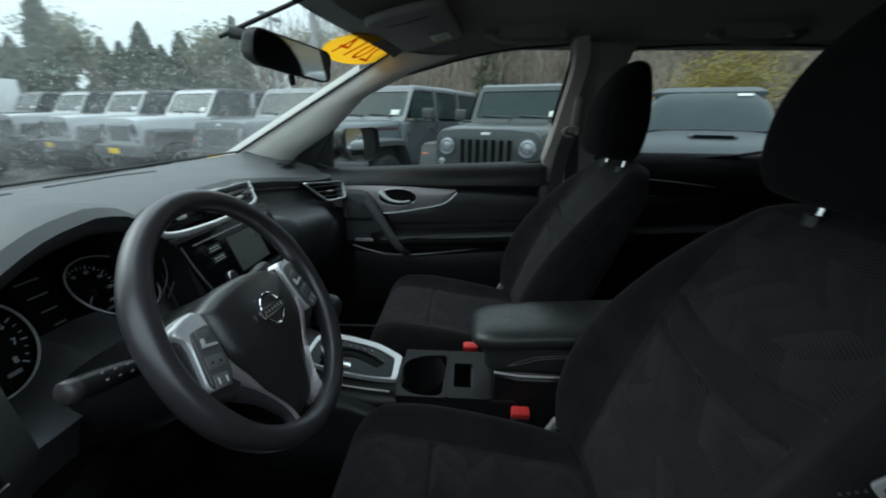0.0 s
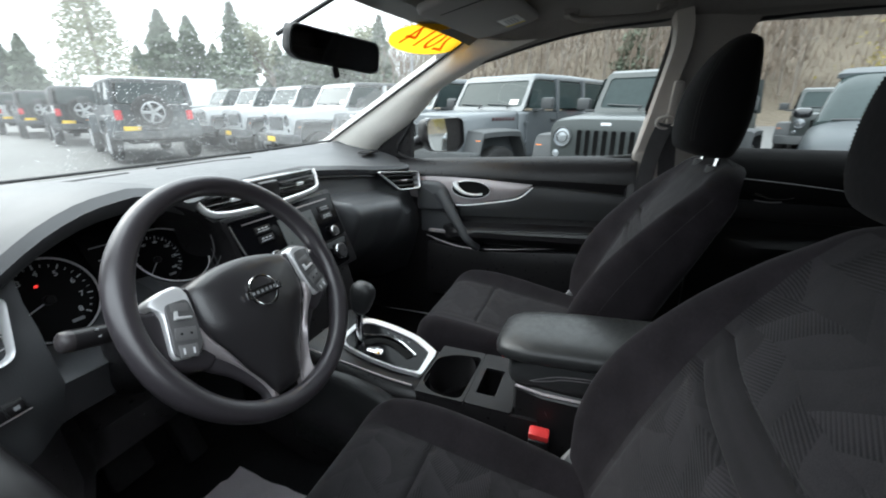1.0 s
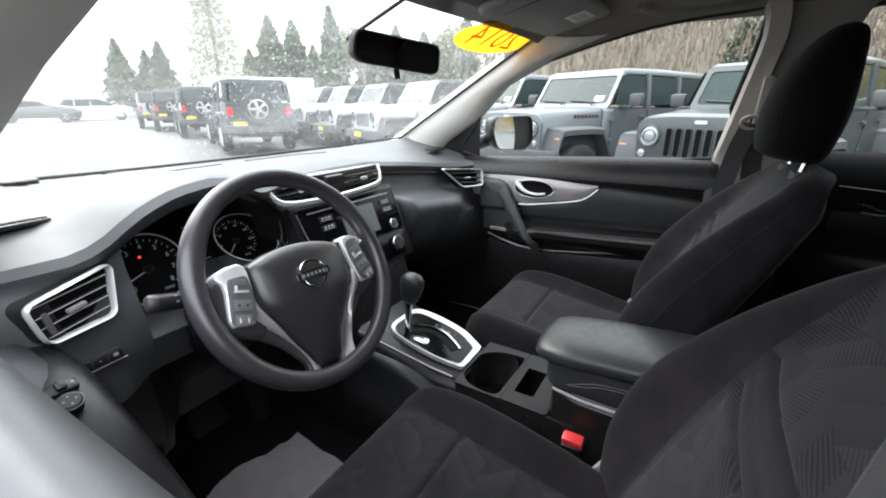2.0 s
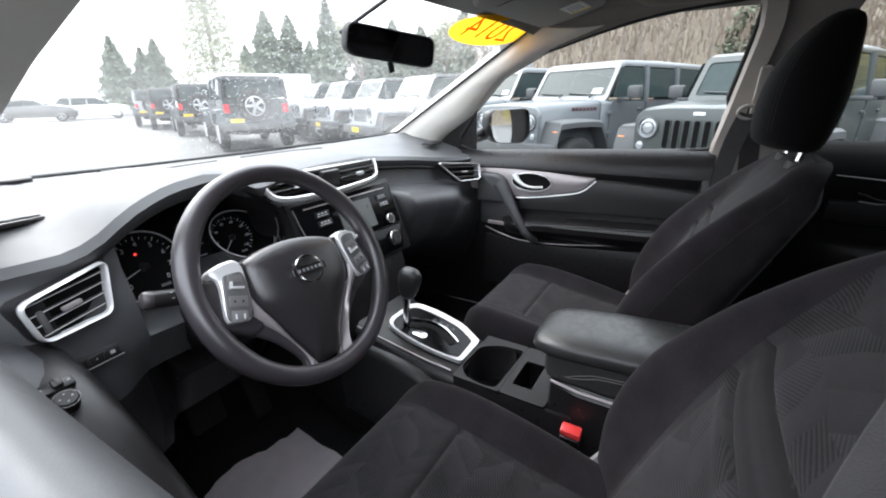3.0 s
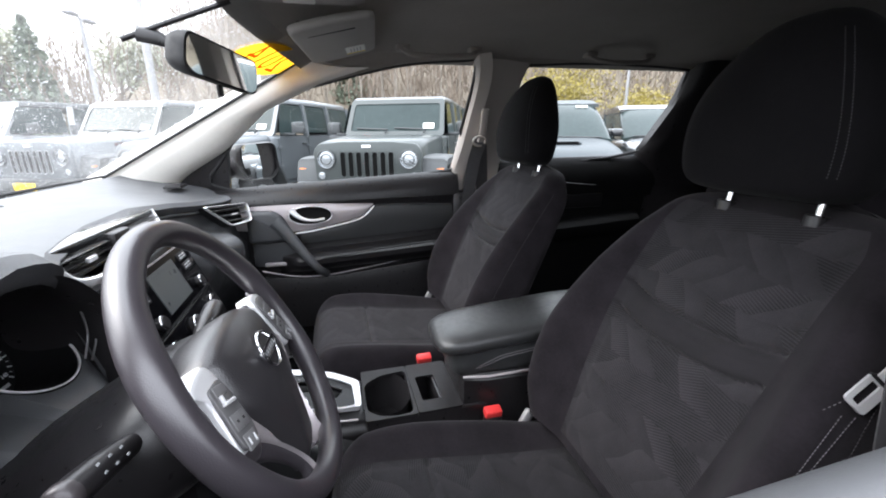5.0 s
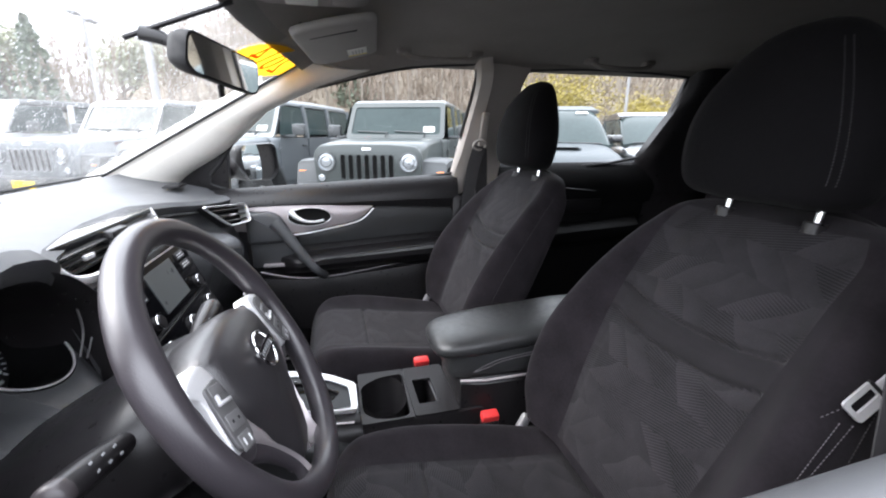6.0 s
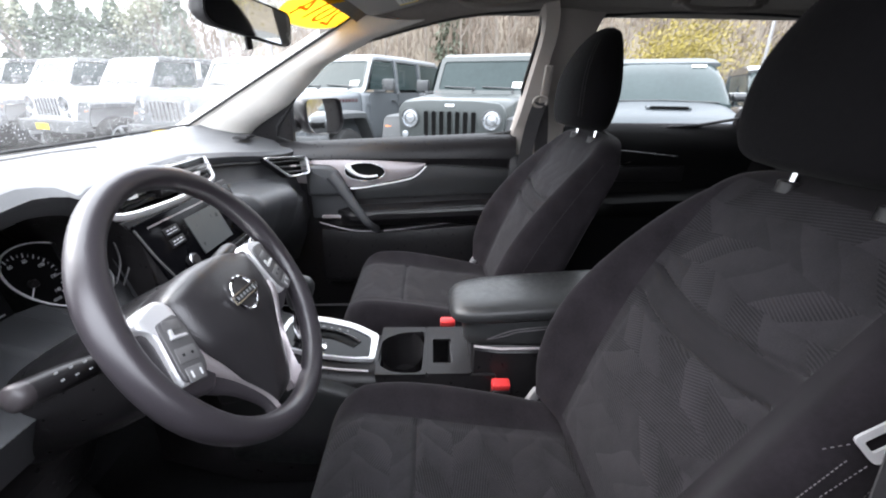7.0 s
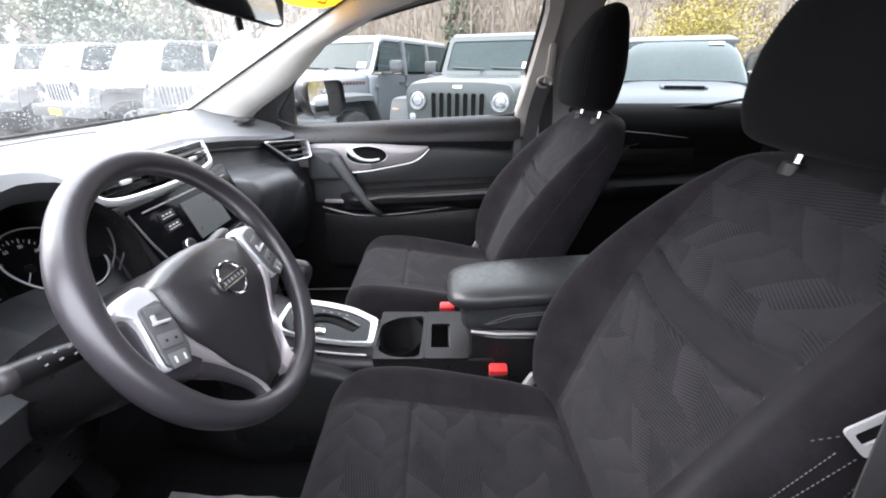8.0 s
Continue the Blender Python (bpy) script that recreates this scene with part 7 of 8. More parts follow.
def belt_tongue(parent):
    m = axes((-0.03, -0.77, 0.62), (0.45, 0.54, 0.70), (-0.87, 0.30, 0.33), (-0.609, -0.121, 1.028)) @ Matrix.Diagonal((0.62, 0.58, 0.8, 1))
    t = thing_part("belt_tongue", parent, m)
    bm = bmesh.new()
    o = round_poly([(-0.032, 0.022), (0.032, 0.022), (0.032, -0.022), (-0.032, -0.022)], 0.008, 3)
    i_ = round_poly([(-0.024, 0.012), (0.024, 0.012), (0.024, -0.006), (-0.024, -0.006)], 0.004, 3)
    frame_bar(bm, o, i_, 0.004, Matrix())
    part("tongue_loop", bm, M_SILVER, t, "bright steel loop")
    bm = bmesh.new()
    box(bm, (0.052, 0.0, 0.002), (0.05, 0.024, 0.003), 0.001)
    part("tongue_blade", bm, M_SILVER, t)
    bm = bmesh.new()
    box(bm, (0.030, 0.0, 0.002), (0.008, 0.044, 0.008), 0.003)
    part("tongue_grip", bm, M_HARD, t)


belt_tongue(belt_l)


def buckle(at, name_label):
    m = axes((0, 1, 0), (-0.25, 0, 0.968), (0.968, 0, 0.25), at)
    b = thing("belt_buckle", name_label, "belt buckle", m, "belt buckles")
    bm = bmesh.new()
    box(bm, (0, -0.055, 0), (0.040, 0.105, 0.024), 0.006)
    part("buckle_body", bm, M_HARD, b)
    bm = bmesh.new()
    box(bm, (0, 0.002, 0.004), (0.040, 0.020, 0.024), 0.005)
    part("release_button", bm, M_RED, b, "red release button")
    bm = bmesh.new()
    box(bm, (0, -0.15, 0), (0.03, 0.11, 0.008), 0.003)
    part("buckle_stem", bm, M_WEBBING, b)


buckle((-0.122, 0.098, 0.688), "black belt buckle with a red button beside the console")
buckle((0.115, 0.205, 0.705), "black belt buckle with a red button beside the console")


def floor_paper():
    bm = bmesh.new()
    n = 14
    rows = []
    for j in range(n + 1):
        row = []
        for i in range(n + 1):
            u, v = i / n, j / n
            x = -0.475 + 0.265 * u + 0.01 * v
            y = 0.50 + 0.35 * v + 0.02 * math.sin(5 * u)
            z = 0.398 + 0.010 * noise.noise((7 * u, 6 * v, 0.3)) + 0.012 * abs(noise.noise((14 * u, 3 * v, 4.1))) + 0.05 * max(0, v - 0.75)
            row.append(bm.verts.new((x, y, z + 0.008)))
        rows.append(row)
    for a, b in zip(rows, rows[1:]):
        for i in range(n):
            bm.faces.new((a[i], a[i + 1], b[i + 1], b[i]))
    bmesh.ops.solidify(bm, geom=list(bm.faces), thickness=0.0012)
    tagged(part("paper_mat", bm, M_PAPER, smooth=30), "creased pale paper mat on the floor carpet", "paper mat")


floor_paper()


def pedals():
    p = thing("pedal_set", "black pedals in the dark footwell", "pedals")
    for x, w, z in ((-0.36, 0.09, 0.53), (-0.22, 0.055, 0.50)):
        bm = bmesh.new()
        box(bm, (x, 0.98, z), (w, 0.03, 0.08 if w > 0.07 else 0.15), 0.01, Matrix.Rotation(radians(-25), 3, "X"))
        part("pedal", bm, M_RUBBER, p)
        bm = bmesh.new()
        tube(bm, [(x, 1.0, z), (x, 1.08, z + 0.12), (x, 1.1, z + 0.25)], 0.01, 8)
        part("pedal_arm", bm, M_HARD, p)


pedals()


def door_mirror(side):
    m = Matrix.Translation((side * 0.965, 0.72, 1.195)) @ Matrix.Rotation(radians(-32 * side), 4, "Z")
    dm = thing("door_mirror", "black door mirror outside the passenger window", "door mirror", m)
    shape = round_poly([(-0.105, 0.065), (0.10, 0.072), (0.112, -0.045), (0.07, -0.078), (-0.085, -0.07), (-0.11, 0.0)], 0.035, 6)
    bm = bmesh.new()
    loft(bm, [[Vector((x * k, y, z * k)) for x, z in shape] for k, y in ((0.4, 0.06), (0.75, 0.045), (0.95, 0.015), (1.0, -0.02), (1.0, -0.045), (0.95, -0.05), (0.93, -0.035))])
    part("mirror_housing", bm, M_HARD, dm, smooth=60)
    bm = bmesh.new()
    mm = axes((0.983, 0.185, 0.0), (-0.003, 0.018, 1.0), (0.185, -0.983, 0.018), (0, -0.032, 0))
    rings = [[mm @ Vector((x * k, z * k, 0.006 - 0.2 * ((x * k) ** 2 + (z * k) ** 2))) for x, z in shape] for k in (0.95, 0.8, 0.65, 0.5, 0.3, 0.15, 0.02)]
    loft(bm, rings)
    part("mirror_glass", bm, M_MIRROR, dm, smooth=80)
    bm = bmesh.new()
    tube(bm, [(-0.07, 0.03, -0.03), (-0.16, 0.03, -0.055), (-0.22, 0.03, -0.06)], [0.03, 0.026, 0.035], 10)
    part("mirror_foot", bm, M_HARD, dm)


door_mirror(1)

# ---- the lot outside ----
M_ASPHALT = material("damp_grey_asphalt", (0.085, 0.085, 0.082), 0.7, grain=0.5, grain_size=0.02, vary=0.15, vary_size=1.5)
M_TYRE = material("tyre_rubber", (0.025, 0.025, 0.025), 0.85, grain=0.6, grain_size=0.02, vary=0.2)
M_RIM = material("cast_rim", (0.45, 0.46, 0.47), 0.4, metal=0.8, vary=0.1)
M_FLARE = material("grey_black_plastic", (0.055, 0.058, 0.06), 0.6, vary=0.1)
M_LAMP = material("headlamp_lens", (0.42, 0.44, 0.46), 0.16, metal=0.85, vary=0.1)
M_AMBER = material("amber_lens", (0.8, 0.22, 0.04), 0.25, vary=0.05)
M_TAIL = material("red_lens", (0.55, 0.02, 0.03), 0.2, vary=0.05)
M_PLATE = material("yellow_plate", (0.85, 0.55, 0.02), 0.45, vary=0.05)
M_CARGLASS = material("tinted_car_glass", (0.03, 0.042, 0.042), 0.05, vary=0.2, vary_size=0.8, rough_vary=0.015, spec=0.16)
M_REDMARK = material("dark_red_print", (0.055, 0.018, 0.02), 0.5, vary=0.05)
M_SLOT = material("dark_slot", (0.006, 0.006, 0.006), 0.9, spec=0.03)
PAINT = {
    "gunmetal": material("gunmetal_paint", (0.047, 0.054, 0.053), 0.34, metal=0.2, coat=0.15, vary=0.04, vary_size=0.8, rough_vary=0.015),
    "silver": material("silver_paint", (0.112, 0.122, 0.130), 0.36, metal=0.2, coat=0.15, vary=0.04, vary_size=0.8, rough_vary=0.015),
    "white": material("bright_white_paint", (0.42, 0.43, 0.44), 0.35, coat=0.25, vary=0.02, vary_size=0.8, rough_vary=0.015),
    "black": material("black_paint", (0.02, 0.021, 0.023), 0.2, coat=0.8, vary=0.1, vary_size=0.8, rough_vary=0.015),
    "slate": material("slate_paint", (0.055, 0.063, 0.068), 0.45, spec=0.25, vary=0.04, vary_size=0.8, rough_vary=0.015),
}


def ground_z(y):
    return 0.010 * max(0.0, min(14.0, y - 1.0))


def lot():
    bm = bmesh.new()
    n = 90
    rows = []
    for j in range(n + 1):
        row = []
        for i in range(n + 1):
            u, v = -1 + 2 * i / n, -1 + 2 * j / n
            x, y = math.copysign(abs(u) ** 2.6 * 900, u), math.copysign(abs(v) ** 2.6 * 900, v)
            row.append(bm.verts.new((x, y, ground_z(y))))
        rows.append(row)
    for a, b in zip(rows, rows[1:]):
        for i in range(n):
            bm.faces.new((a[i], a[i + 1], b[i + 1], b[i]))
    setting(part("ground", bm, M_ASPHALT, smooth=60), "damp grey asphalt of a wide car lot", "ground")


lot()


def wheel(parent, x, y, r, side, w=0.24):
    wh = thing_part("wheel", parent, axes((1, 0, 0), (0, 0, side), (0, -side, 0), (x, y, r)))
    # local z points inward
    bm = bmesh.new()
    revolve(bm, [(r * 0.60, -w / 2 + 0.02), (r * 0.80, -w / 2), (r * 0.95, -w / 2 + 0.015), (r, -w / 2 + 0.05), (r, w / 2 - 0.05), (r * 0.95, w / 2 - 0.015), (r * 0.6, w / 2)], Matrix(), 28)
    part("tyre", bm, M_TYRE, wh)
    bm = bmesh.new()
    revolve(bm, [(r * 0.60, -w / 2 + 0.06), (r * 0.60, -w / 2 + 0.004), (r * 0.54, -w / 2 - 0.002), (r * 0.52, -w / 2 + 0.05), (0.001, -w / 2 + 0.055)], Matrix(), 28)
    for k in range(5):
        a = 6.2832 * k / 5
        box(bm, (0.30 * r * math.cos(a), 0.30 * r * math.sin(a), -w / 2 + 0.02), (r * 0.56, r * 0.17, 0.035), 0.012, Matrix.Rotation(a, 3, "Z"))
    revolve(bm, [(r * 0.14, -w / 2 + 0.05), (r * 0.14, -w / 2 - 0.006), (0.001, -w / 2 - 0.008)], Matrix(), 16)
    part("rim", bm, M_RIM, wh)
    return wh


def off_roader(paint, label, at, two_door=False, bar=False, glass_m=None, dealer=True):
    """A boxy off-road car: nose at the origin, pointing along +x."""
    car = thing("off_road_vehicle", label, "off-road vehicle", at, "parked off-roaders")
    P = PAINT[paint]
    G = glass_m or M_CARGLASS
    end = -3.45 if two_door else -4.05
    rear_axle = -2.98 if two_door else -3.45

    def sect(x, half, low, high, r=0.05):
        return [Vector((x, -half, low)), Vector((x, -half, high - r)), Vector((x, -half + r * 0.4, high - r * 0.3)), Vector((x, -half + r, high)), Vector((x, half - r, high)), Vector((x, half - r * 0.4, high - r * 0.3)), Vector((x, half, high - r)), Vector((x, half, low))]

    bm = bmesh.new()
    loft(bm, [sect(-0.02, 0.60, 0.66, 1.13, 0.09), sect(0.0, 0.63, 0.64, 1.16, 0.10), sect(-0.03, 0.645, 0.62, 1.19, 0.08), sect(-0.5, 0.66, 0.6, 1.225, 0.07), sect(-1.16, 0.715, 0.6, 1.26, 0.06)])
    part("hood", bm, P, car, smooth=50)
    bm = bmesh.new()
    loft(bm, [sect(-1.14, 0.74, 0.55, 1.245, 0.05), sect(-1.22, 0.775, 0.53, 1.25, 0.05), sect(end + 0.05, 0.785, 0.55, 1.25, 0.05), sect(end, 0.77, 0.58, 1.24, 0.05)])
    part("body_tub", bm, P, car, smooth=40)
    # nose panel with its seven upright slots
    bm = bmesh.new()
    m = axes((0, 1, 0), (0, 0, 1), (1, 0, 0), (-0.01, 0, 0))
    nose = round_poly([(-0.665, 1.08), (-0.60, 1.17), (-0.3, 1.195), (0.3, 1.195), (0.60, 1.17), (0.665, 1.08), (0.64, 0.68), (-0.64, 0.68)], 0.05, 4)
    plate(bm, nose, 0.04, m, 0.012)
    gr = part("grille", bm, P, car, smooth=40)
    for k in range(7):
        bm = bmesh.new()
        w = 0.036
        slot = round_poly([(k * 0.098 - 0.294 - w, 0.78), (k * 0.098 - 0.294 + w, 0.78), (k * 0.098 - 0.294 + w, 1.08), (k * 0.098 - 0.294 - w, 1.08)], 0.03, 4)
        plate(bm, slot, 0.004, Matrix.Translation((0.042, 0, 0)) @ m)
        s = part("grille_slot", bm, M_SLOT, gr)
        bm = bmesh.new()
        frame_bar(bm, slot, [((x - (k * 0.098 - 0.294)) * 0.82 + k * 0.098 - 0.294, (z - 0.93) * 0.95 + 0.93) for x, z in slot], 0.010, Matrix.Translation((0.041, 0, 0)) @ m)
        part("slot_edge", bm, M_RIM if bar else P, s)
    bm = bmesh.new()
    box(bm, (0.036, 0, 1.14), (0.006, 0.11, 0.03), 0.003)
    part("badge", bm, M_MARK, gr)
    for sy in (-1, 1):
        bm = bmesh.new()
        h = axes((0, 1, 0), (0, 0, 1), (1, 0, 0), (0.028, sy * 0.505, 0.99))
        revolve(bm, [(0.115, 0.0), (0.115, 0.014), (0.100, 0.018), (0.096, 0.004), (0.05, 0.010), (0.001, 0.012)], h, 24)
        hl = part("headlight", bm, M_LAMP, gr, "round clear headlight")
        bm = bmesh.new()
        tube(bm, [h @ Vector((0.108 * math.cos(6.2832 * i / 28), 0.108 * math.sin(6.2832 * i / 28), 0.016)) for i in range(28)], 0.010, 6, loop=True)
        part("light_ring", bm, M_FLARE, hl)
        bm = bmesh.new()
        tube(bm, [h @ Vector((0.066 * math.cos(6.2832 * i / 24), 0.060 * math.sin(6.2832 * i / 24), 0.014)) for i in range(24)], 0.006, 6, loop=True)
        part("reflector_ring", bm, M_FLARE, hl)
        bm = bmesh.new()
        revolve(bm, [(0.042, 0.0), (0.042, 0.012), (0.001, 0.016)], axes((0, 1, 0), (0, 0, 1), (1, 0, 0), (0.03, sy * 0.57, 0.80)), 16)
        part("marker_lamp", bm, M_LAMP, gr)
        # fender flares: bent plates over the wheels
        for ax, a in ((-0.55, 1.0), (rear_axle, 1.0)):
            bm = bmesh.new()
            line = [(ax + 0.52, 0.70), (ax + 0.46, 0.92), (ax + 0.36, 0.985), (ax - 0.30, 0.985), (ax - 0.42, 0.92), (ax - 0.60, 0.62)]
            pts = curve_pts([(x, 0, z) for x, z in line], 4)
            rings = []
            for p in pts:
                rings.append([Vector((p.x, sy * 0.64, p.z + 0.03)), Vector((p.x, sy * 0.90, p.z + 0.018)), Vector((p.x, sy * 0.935, p.z - 0.01)), Vector((p.x, sy * 0.935, p.z - 0.075)), Vector((p.x, sy * 0.91, p.z - 0.08)), Vector((p.x, sy * 0.64, p.z - 0.05))])
            loft(bm, rings)
            fl = part("fender_flare", bm, M_FLARE if paint != "slate" else P, car, smooth=40)
            if ax > -1:
                bm = bmesh.new()
                box(bm, (ax + 0.47, sy * 0.86, 0.86), (0.03, 0.10, 0.045), 0.01)
                part("turn_signal", bm, M_AMBER, fl)
            wheel(car, ax, sy * 0.80, 0.39, sy)
        # sides: door panels with windows, hinges and handles
        xs = [(-1.28, -2.12), (-2.16, -2.95)] if not two_door else [(-1.28, -2.25)]
        for x0, x1 in xs:
            bm = bmesh.new()
            door = round_poly([(x0, 0.60), (x0, 1.24), (x1, 1.24), (x1, 0.66), (x1 + 0.08, 0.60)], 0.05, 3)
            plate(bm, door if sy < 0 else door[::-1], 0.012, axes((1, 0, 0), (0, 0, 1), (0, -1, 0), (0, -0.783, 0)) if sy < 0 else axes((1, 0, 0), (0, 0, 1), (0, -1, 0), (0, 0.795, 0)), 0.0)
            d = part("side_door", bm, P, car)
            bm = bmesh.new()
            box(bm, (x1 + 0.12, sy * 0.805, 1.12), (0.13, 0.03, 0.03), 0.01)
            part("handle", bm, M_FLARE, d)
            for hz in (0.80, 1.08):
                bm = bmesh.new()
                box(bm, (x0 + 0.01, sy * 0.803, hz), (0.09, 0.02, 0.05), 0.006)
                part("hinge", bm, P, d)
            bm = bmesh.new()
            win = round_poly([(x0 - (0.22 if x0 > -1.5 else 0.03), 1.70), (x0 - 0.02, 1.29), (x1 + 0.03, 1.29), (x1 + 0.04, 1.70)], 0.04, 3)
            top_in = 0.05
            vs = [bm.verts.new((x, sy * (0.785 - top_in * (z - 1.29) / 0.41) + sy * 0.004, z)) for x, z in win]
            bm.faces.new(vs)
            part("door_window", bm, G, d, smooth=0)
        bm = bmesh.new()
        x1 = xs[-1][1]
        q = round_poly([(x1 - 0.08, 1.70), (x1 - 0.08, 1.29), (end + 0.10, 1.29), (end + 0.16, 1.70)], 0.04, 3)
        bm.faces.new([bm.verts.new((x, sy * (0.785 - 0.05 * (z - 1.29) / 0.41) + sy * 0.004, z)) for x, z in q])
        part("quarter_window", bm, G, car, smooth=0)
        # mirror
        bm = bmesh.new()
        box(bm, (-1.50, sy * 1.0, 1.36), (0.10, 0.20, 0.17), 0.03)
        mi = part("side_mirror", bm, M_FLARE, car)
        bm = bmesh.new()
        box(bm, (-1.47, sy * 0.86, 1.27), (0.06, 0.20, 0.04), 0.012)
        part("mirror_arm", bm, M_FLARE, mi)
        # tail lamp
        bm = bmesh.new()
        box(bm, (end - 0.01, sy * 0.70, 1.02), (0.06, 0.13, 0.21), 0.015)
        part("tail_light", bm, M_TAIL, car)
    # cabin: pillars, header, roof, screens
    bm = bmesh.new()
    loft(bm, [sect(-1.57, 0.70, 1.70, 1.765, 0.03), sect(-1.66, 0.715, 1.72, 1.80, 0.05), sect(-2.6, 0.72, 1.72, 1.815, 0.05), sect(end + 0.12, 0.71, 1.71, 1.80, 0.05), sect(end + 0.07, 0.69, 1.68, 1.77, 0.04)])
    part("roof", bm, P if paint in ("silver", "gunmetal") else M_FLARE, car, smooth=40)
    bm = bmesh.new()
    o = [(-0.735, 1.245), (0.735, 1.245), (0.705, 1.765), (-0.705, 1.765)]
    i_ = [(-0.665, 1.31), (0.665, 1.31), (0.645, 1.70), (-0.645, 1.70)]

    def on_screen(y, z, lift):
        return Vector((-1.25 - (z - 1.25) * 0.62 + lift, y, z))

    ro, ri = round_poly(o, 0.06, 4), round_poly(i_, 0.05, 4)
    loft(bm, [[on_screen(y, z, -0.04) for y, z in ro], [on_screen(y, z, 0.01) for y, z in ro], [on_screen(y, z, 0.01) for y, z in ri], [on_screen(y, z, -0.04) for y, z in ri]], loop=True, caps=False)
    fr = part("windshield_frame", bm, P, car, smooth=40)
    bm = bmesh.new()
    bm.faces.new([bm.verts.new(on_screen(y, z, -0.005)) for y, z in round_poly(i_, 0.05, 4)])
    part("windshield_pane", bm, G, fr, smooth=0)
    bm = bmesh.new()
    box(bm, on_screen(0.50, 1.38, 0.004), (0.004, 0.16, 0.09), 0.001, Matrix.Rotation(radians(-31), 3, "Y"))
    part("price_label", bm, M_LABEL, fr)
    for y0 in (-0.15, 0.42):
        bm = bmesh.new()
        tube(bm, [on_screen(y0 - 0.42, 1.355, 0.012), on_screen(y0 - 0.2, 1.345, 0.02), on_screen(y0 + 0.05, 1.335, 0.03), on_screen(y0 + 0.02, 1.285, 0.05)], 0.011, 6)
        part("wiper", bm, M_FLARE, car)
    for sy in (-1, 1):
        for x0, x1, k in (((-1.57, -1.62, 0), (-2.14, -2.14, 1), (-3.0, -3.0, 2), (end + 0.06, end + 0.10, 3)) if not two_door else ((-1.57, -1.62, 0), (-2.30, -2.38, 1), (end + 0.06, end + 0.10, 3))):
            if k == 0:
                continue
            bm = bmesh.new()
            tube(bm, [(x0, sy * 0.775, 1.23), (x1, sy * 0.725, 1.74)], 0.045, 8, power=4)
            part("roof_pillar", bm, P, car)
    # rear: window, spare wheel, number plate bar
    bm = bmesh.new()
    bm.faces.new([bm.verts.new((end + 0.0 + (z - 1.27) * 0.13, y, z)) for y, z in round_poly([(-0.66, 1.27), (0.66, 1.27), (0.62, 1.70), (-0.62, 1.70)], 0.06, 4)])
    part("rear_window", bm, G, car, smooth=0)
    sp = wheel(car, 0, 0, 0.39, 1)
    sp.matrix_local = axes((0, 1, 0), (0, 0, 1), (1, 0, 0), (end - 0.17, 0.08, 1.08))
    bm = bmesh.new()
    box(bm, (end - 0.06, 0.50, 0.70), (0.02, 0.32, 0.16), 0.006)
    part("number_plate", bm, M_PLATE, car, "yellow dealer plate")
    # bumpers and dark underside
    bm = bmesh.new()
    loft(bm, [sect(0.14, 0.72, 0.56, 0.70, 0.03), sect(0.17, 0.70, 0.54, 0.71, 0.03), sect(0.10, 0.90, 0.54, 0.72, 0.03), sect(-0.06, 0.93, 0.56, 0.72, 0.03)][1:])
    b = part("front_bumper", bm, M_FLARE, car, smooth=40)
    if dealer:
        bm = bmesh.new()
        box(bm, (0.165, -0.02, 0.62), (0.02, 0.36, 0.10), 0.004)
        part("front_plate", bm, M_PLATE, b, "yellow dealer plate")
    bm = bmesh.new()
    box(bm, (end - 0.06, 0, 0.60), (0.16, 1.75, 0.18), 0.03)
    part("rear_bumper", bm, M_FLARE, car)
    bm = bmesh.new()
    box(bm, (end / 2, 0, 0.48), (abs(end) - 0.3, 1.1, 0.2), 0.03)
    part("underbody", bm, M_SLOT, car)
    if bar:
        for sy in (-1, 1):
            bm = bmesh.new()
            for k in range(7):
                box(bm, (-0.62 - 0.072 * k, sy * (0.674 + 0.0052 * k), 1.140), (0.052, 0.006, 0.046), 0.002)
            part("hood_lettering", bm, M_REDMARK, car, "dark letter-sized bars along the hood side")
    return car


def parked(x, y, deg):
    return Matrix.Translation((x, y, ground_z(y))) @ Matrix.Rotation(radians(deg), 4, "Z")


# the angled row beside the car
A = off_roader("gunmetal", "gunmetal off-road vehicle with a seven-slot grille, parked nose-in", parked(4.22, 0.0, 157))
R = off_roader("silver", "silver off-road vehicle with dark hood lettering beside a gunmetal one", parked(5.02, 2.40, 155), bar=True, dealer=False)
W = off_roader("white", "white two-door off-road vehicle with black flares", parked(6.75, 6.65, 155), two_door=True)
D = off_roader("silver", "silver off-road vehicle with a yellow dealer plate on its bumper", parked(5.95, 4.25, 155), bar=True)
copy_thing(W, parked(7.75, 8.9, 155))
copy_thing(W, parked(8.75, 11.2, 155))
copy_thing(A, parked(9.8, 13.5, 155))
# those that wait tail-first ahead
off_roader("slate", "slate-grey off-road vehicle with its spare wheel on the tailgate", parked(6.35 + 4.05 * 0.42, 9.75 + 4.05 * 0.91, 65))
E1 = off_roader("black", "black off-road vehicle waiting in line", parked(8.4 + 1.7, 15.6 + 3.7, 65))
copy_thing(E1, parked(10.0 + 1.7, 20.8 + 3.7, 65))
copy_thing(W, parked(11.0 + 1.4, 24.3 + 3.2, 65))
# behind the first row
copy_thing(W, parked(10.2, -1.6, 157))
copy_thing(A, parked(11.0, -4.6, 157))


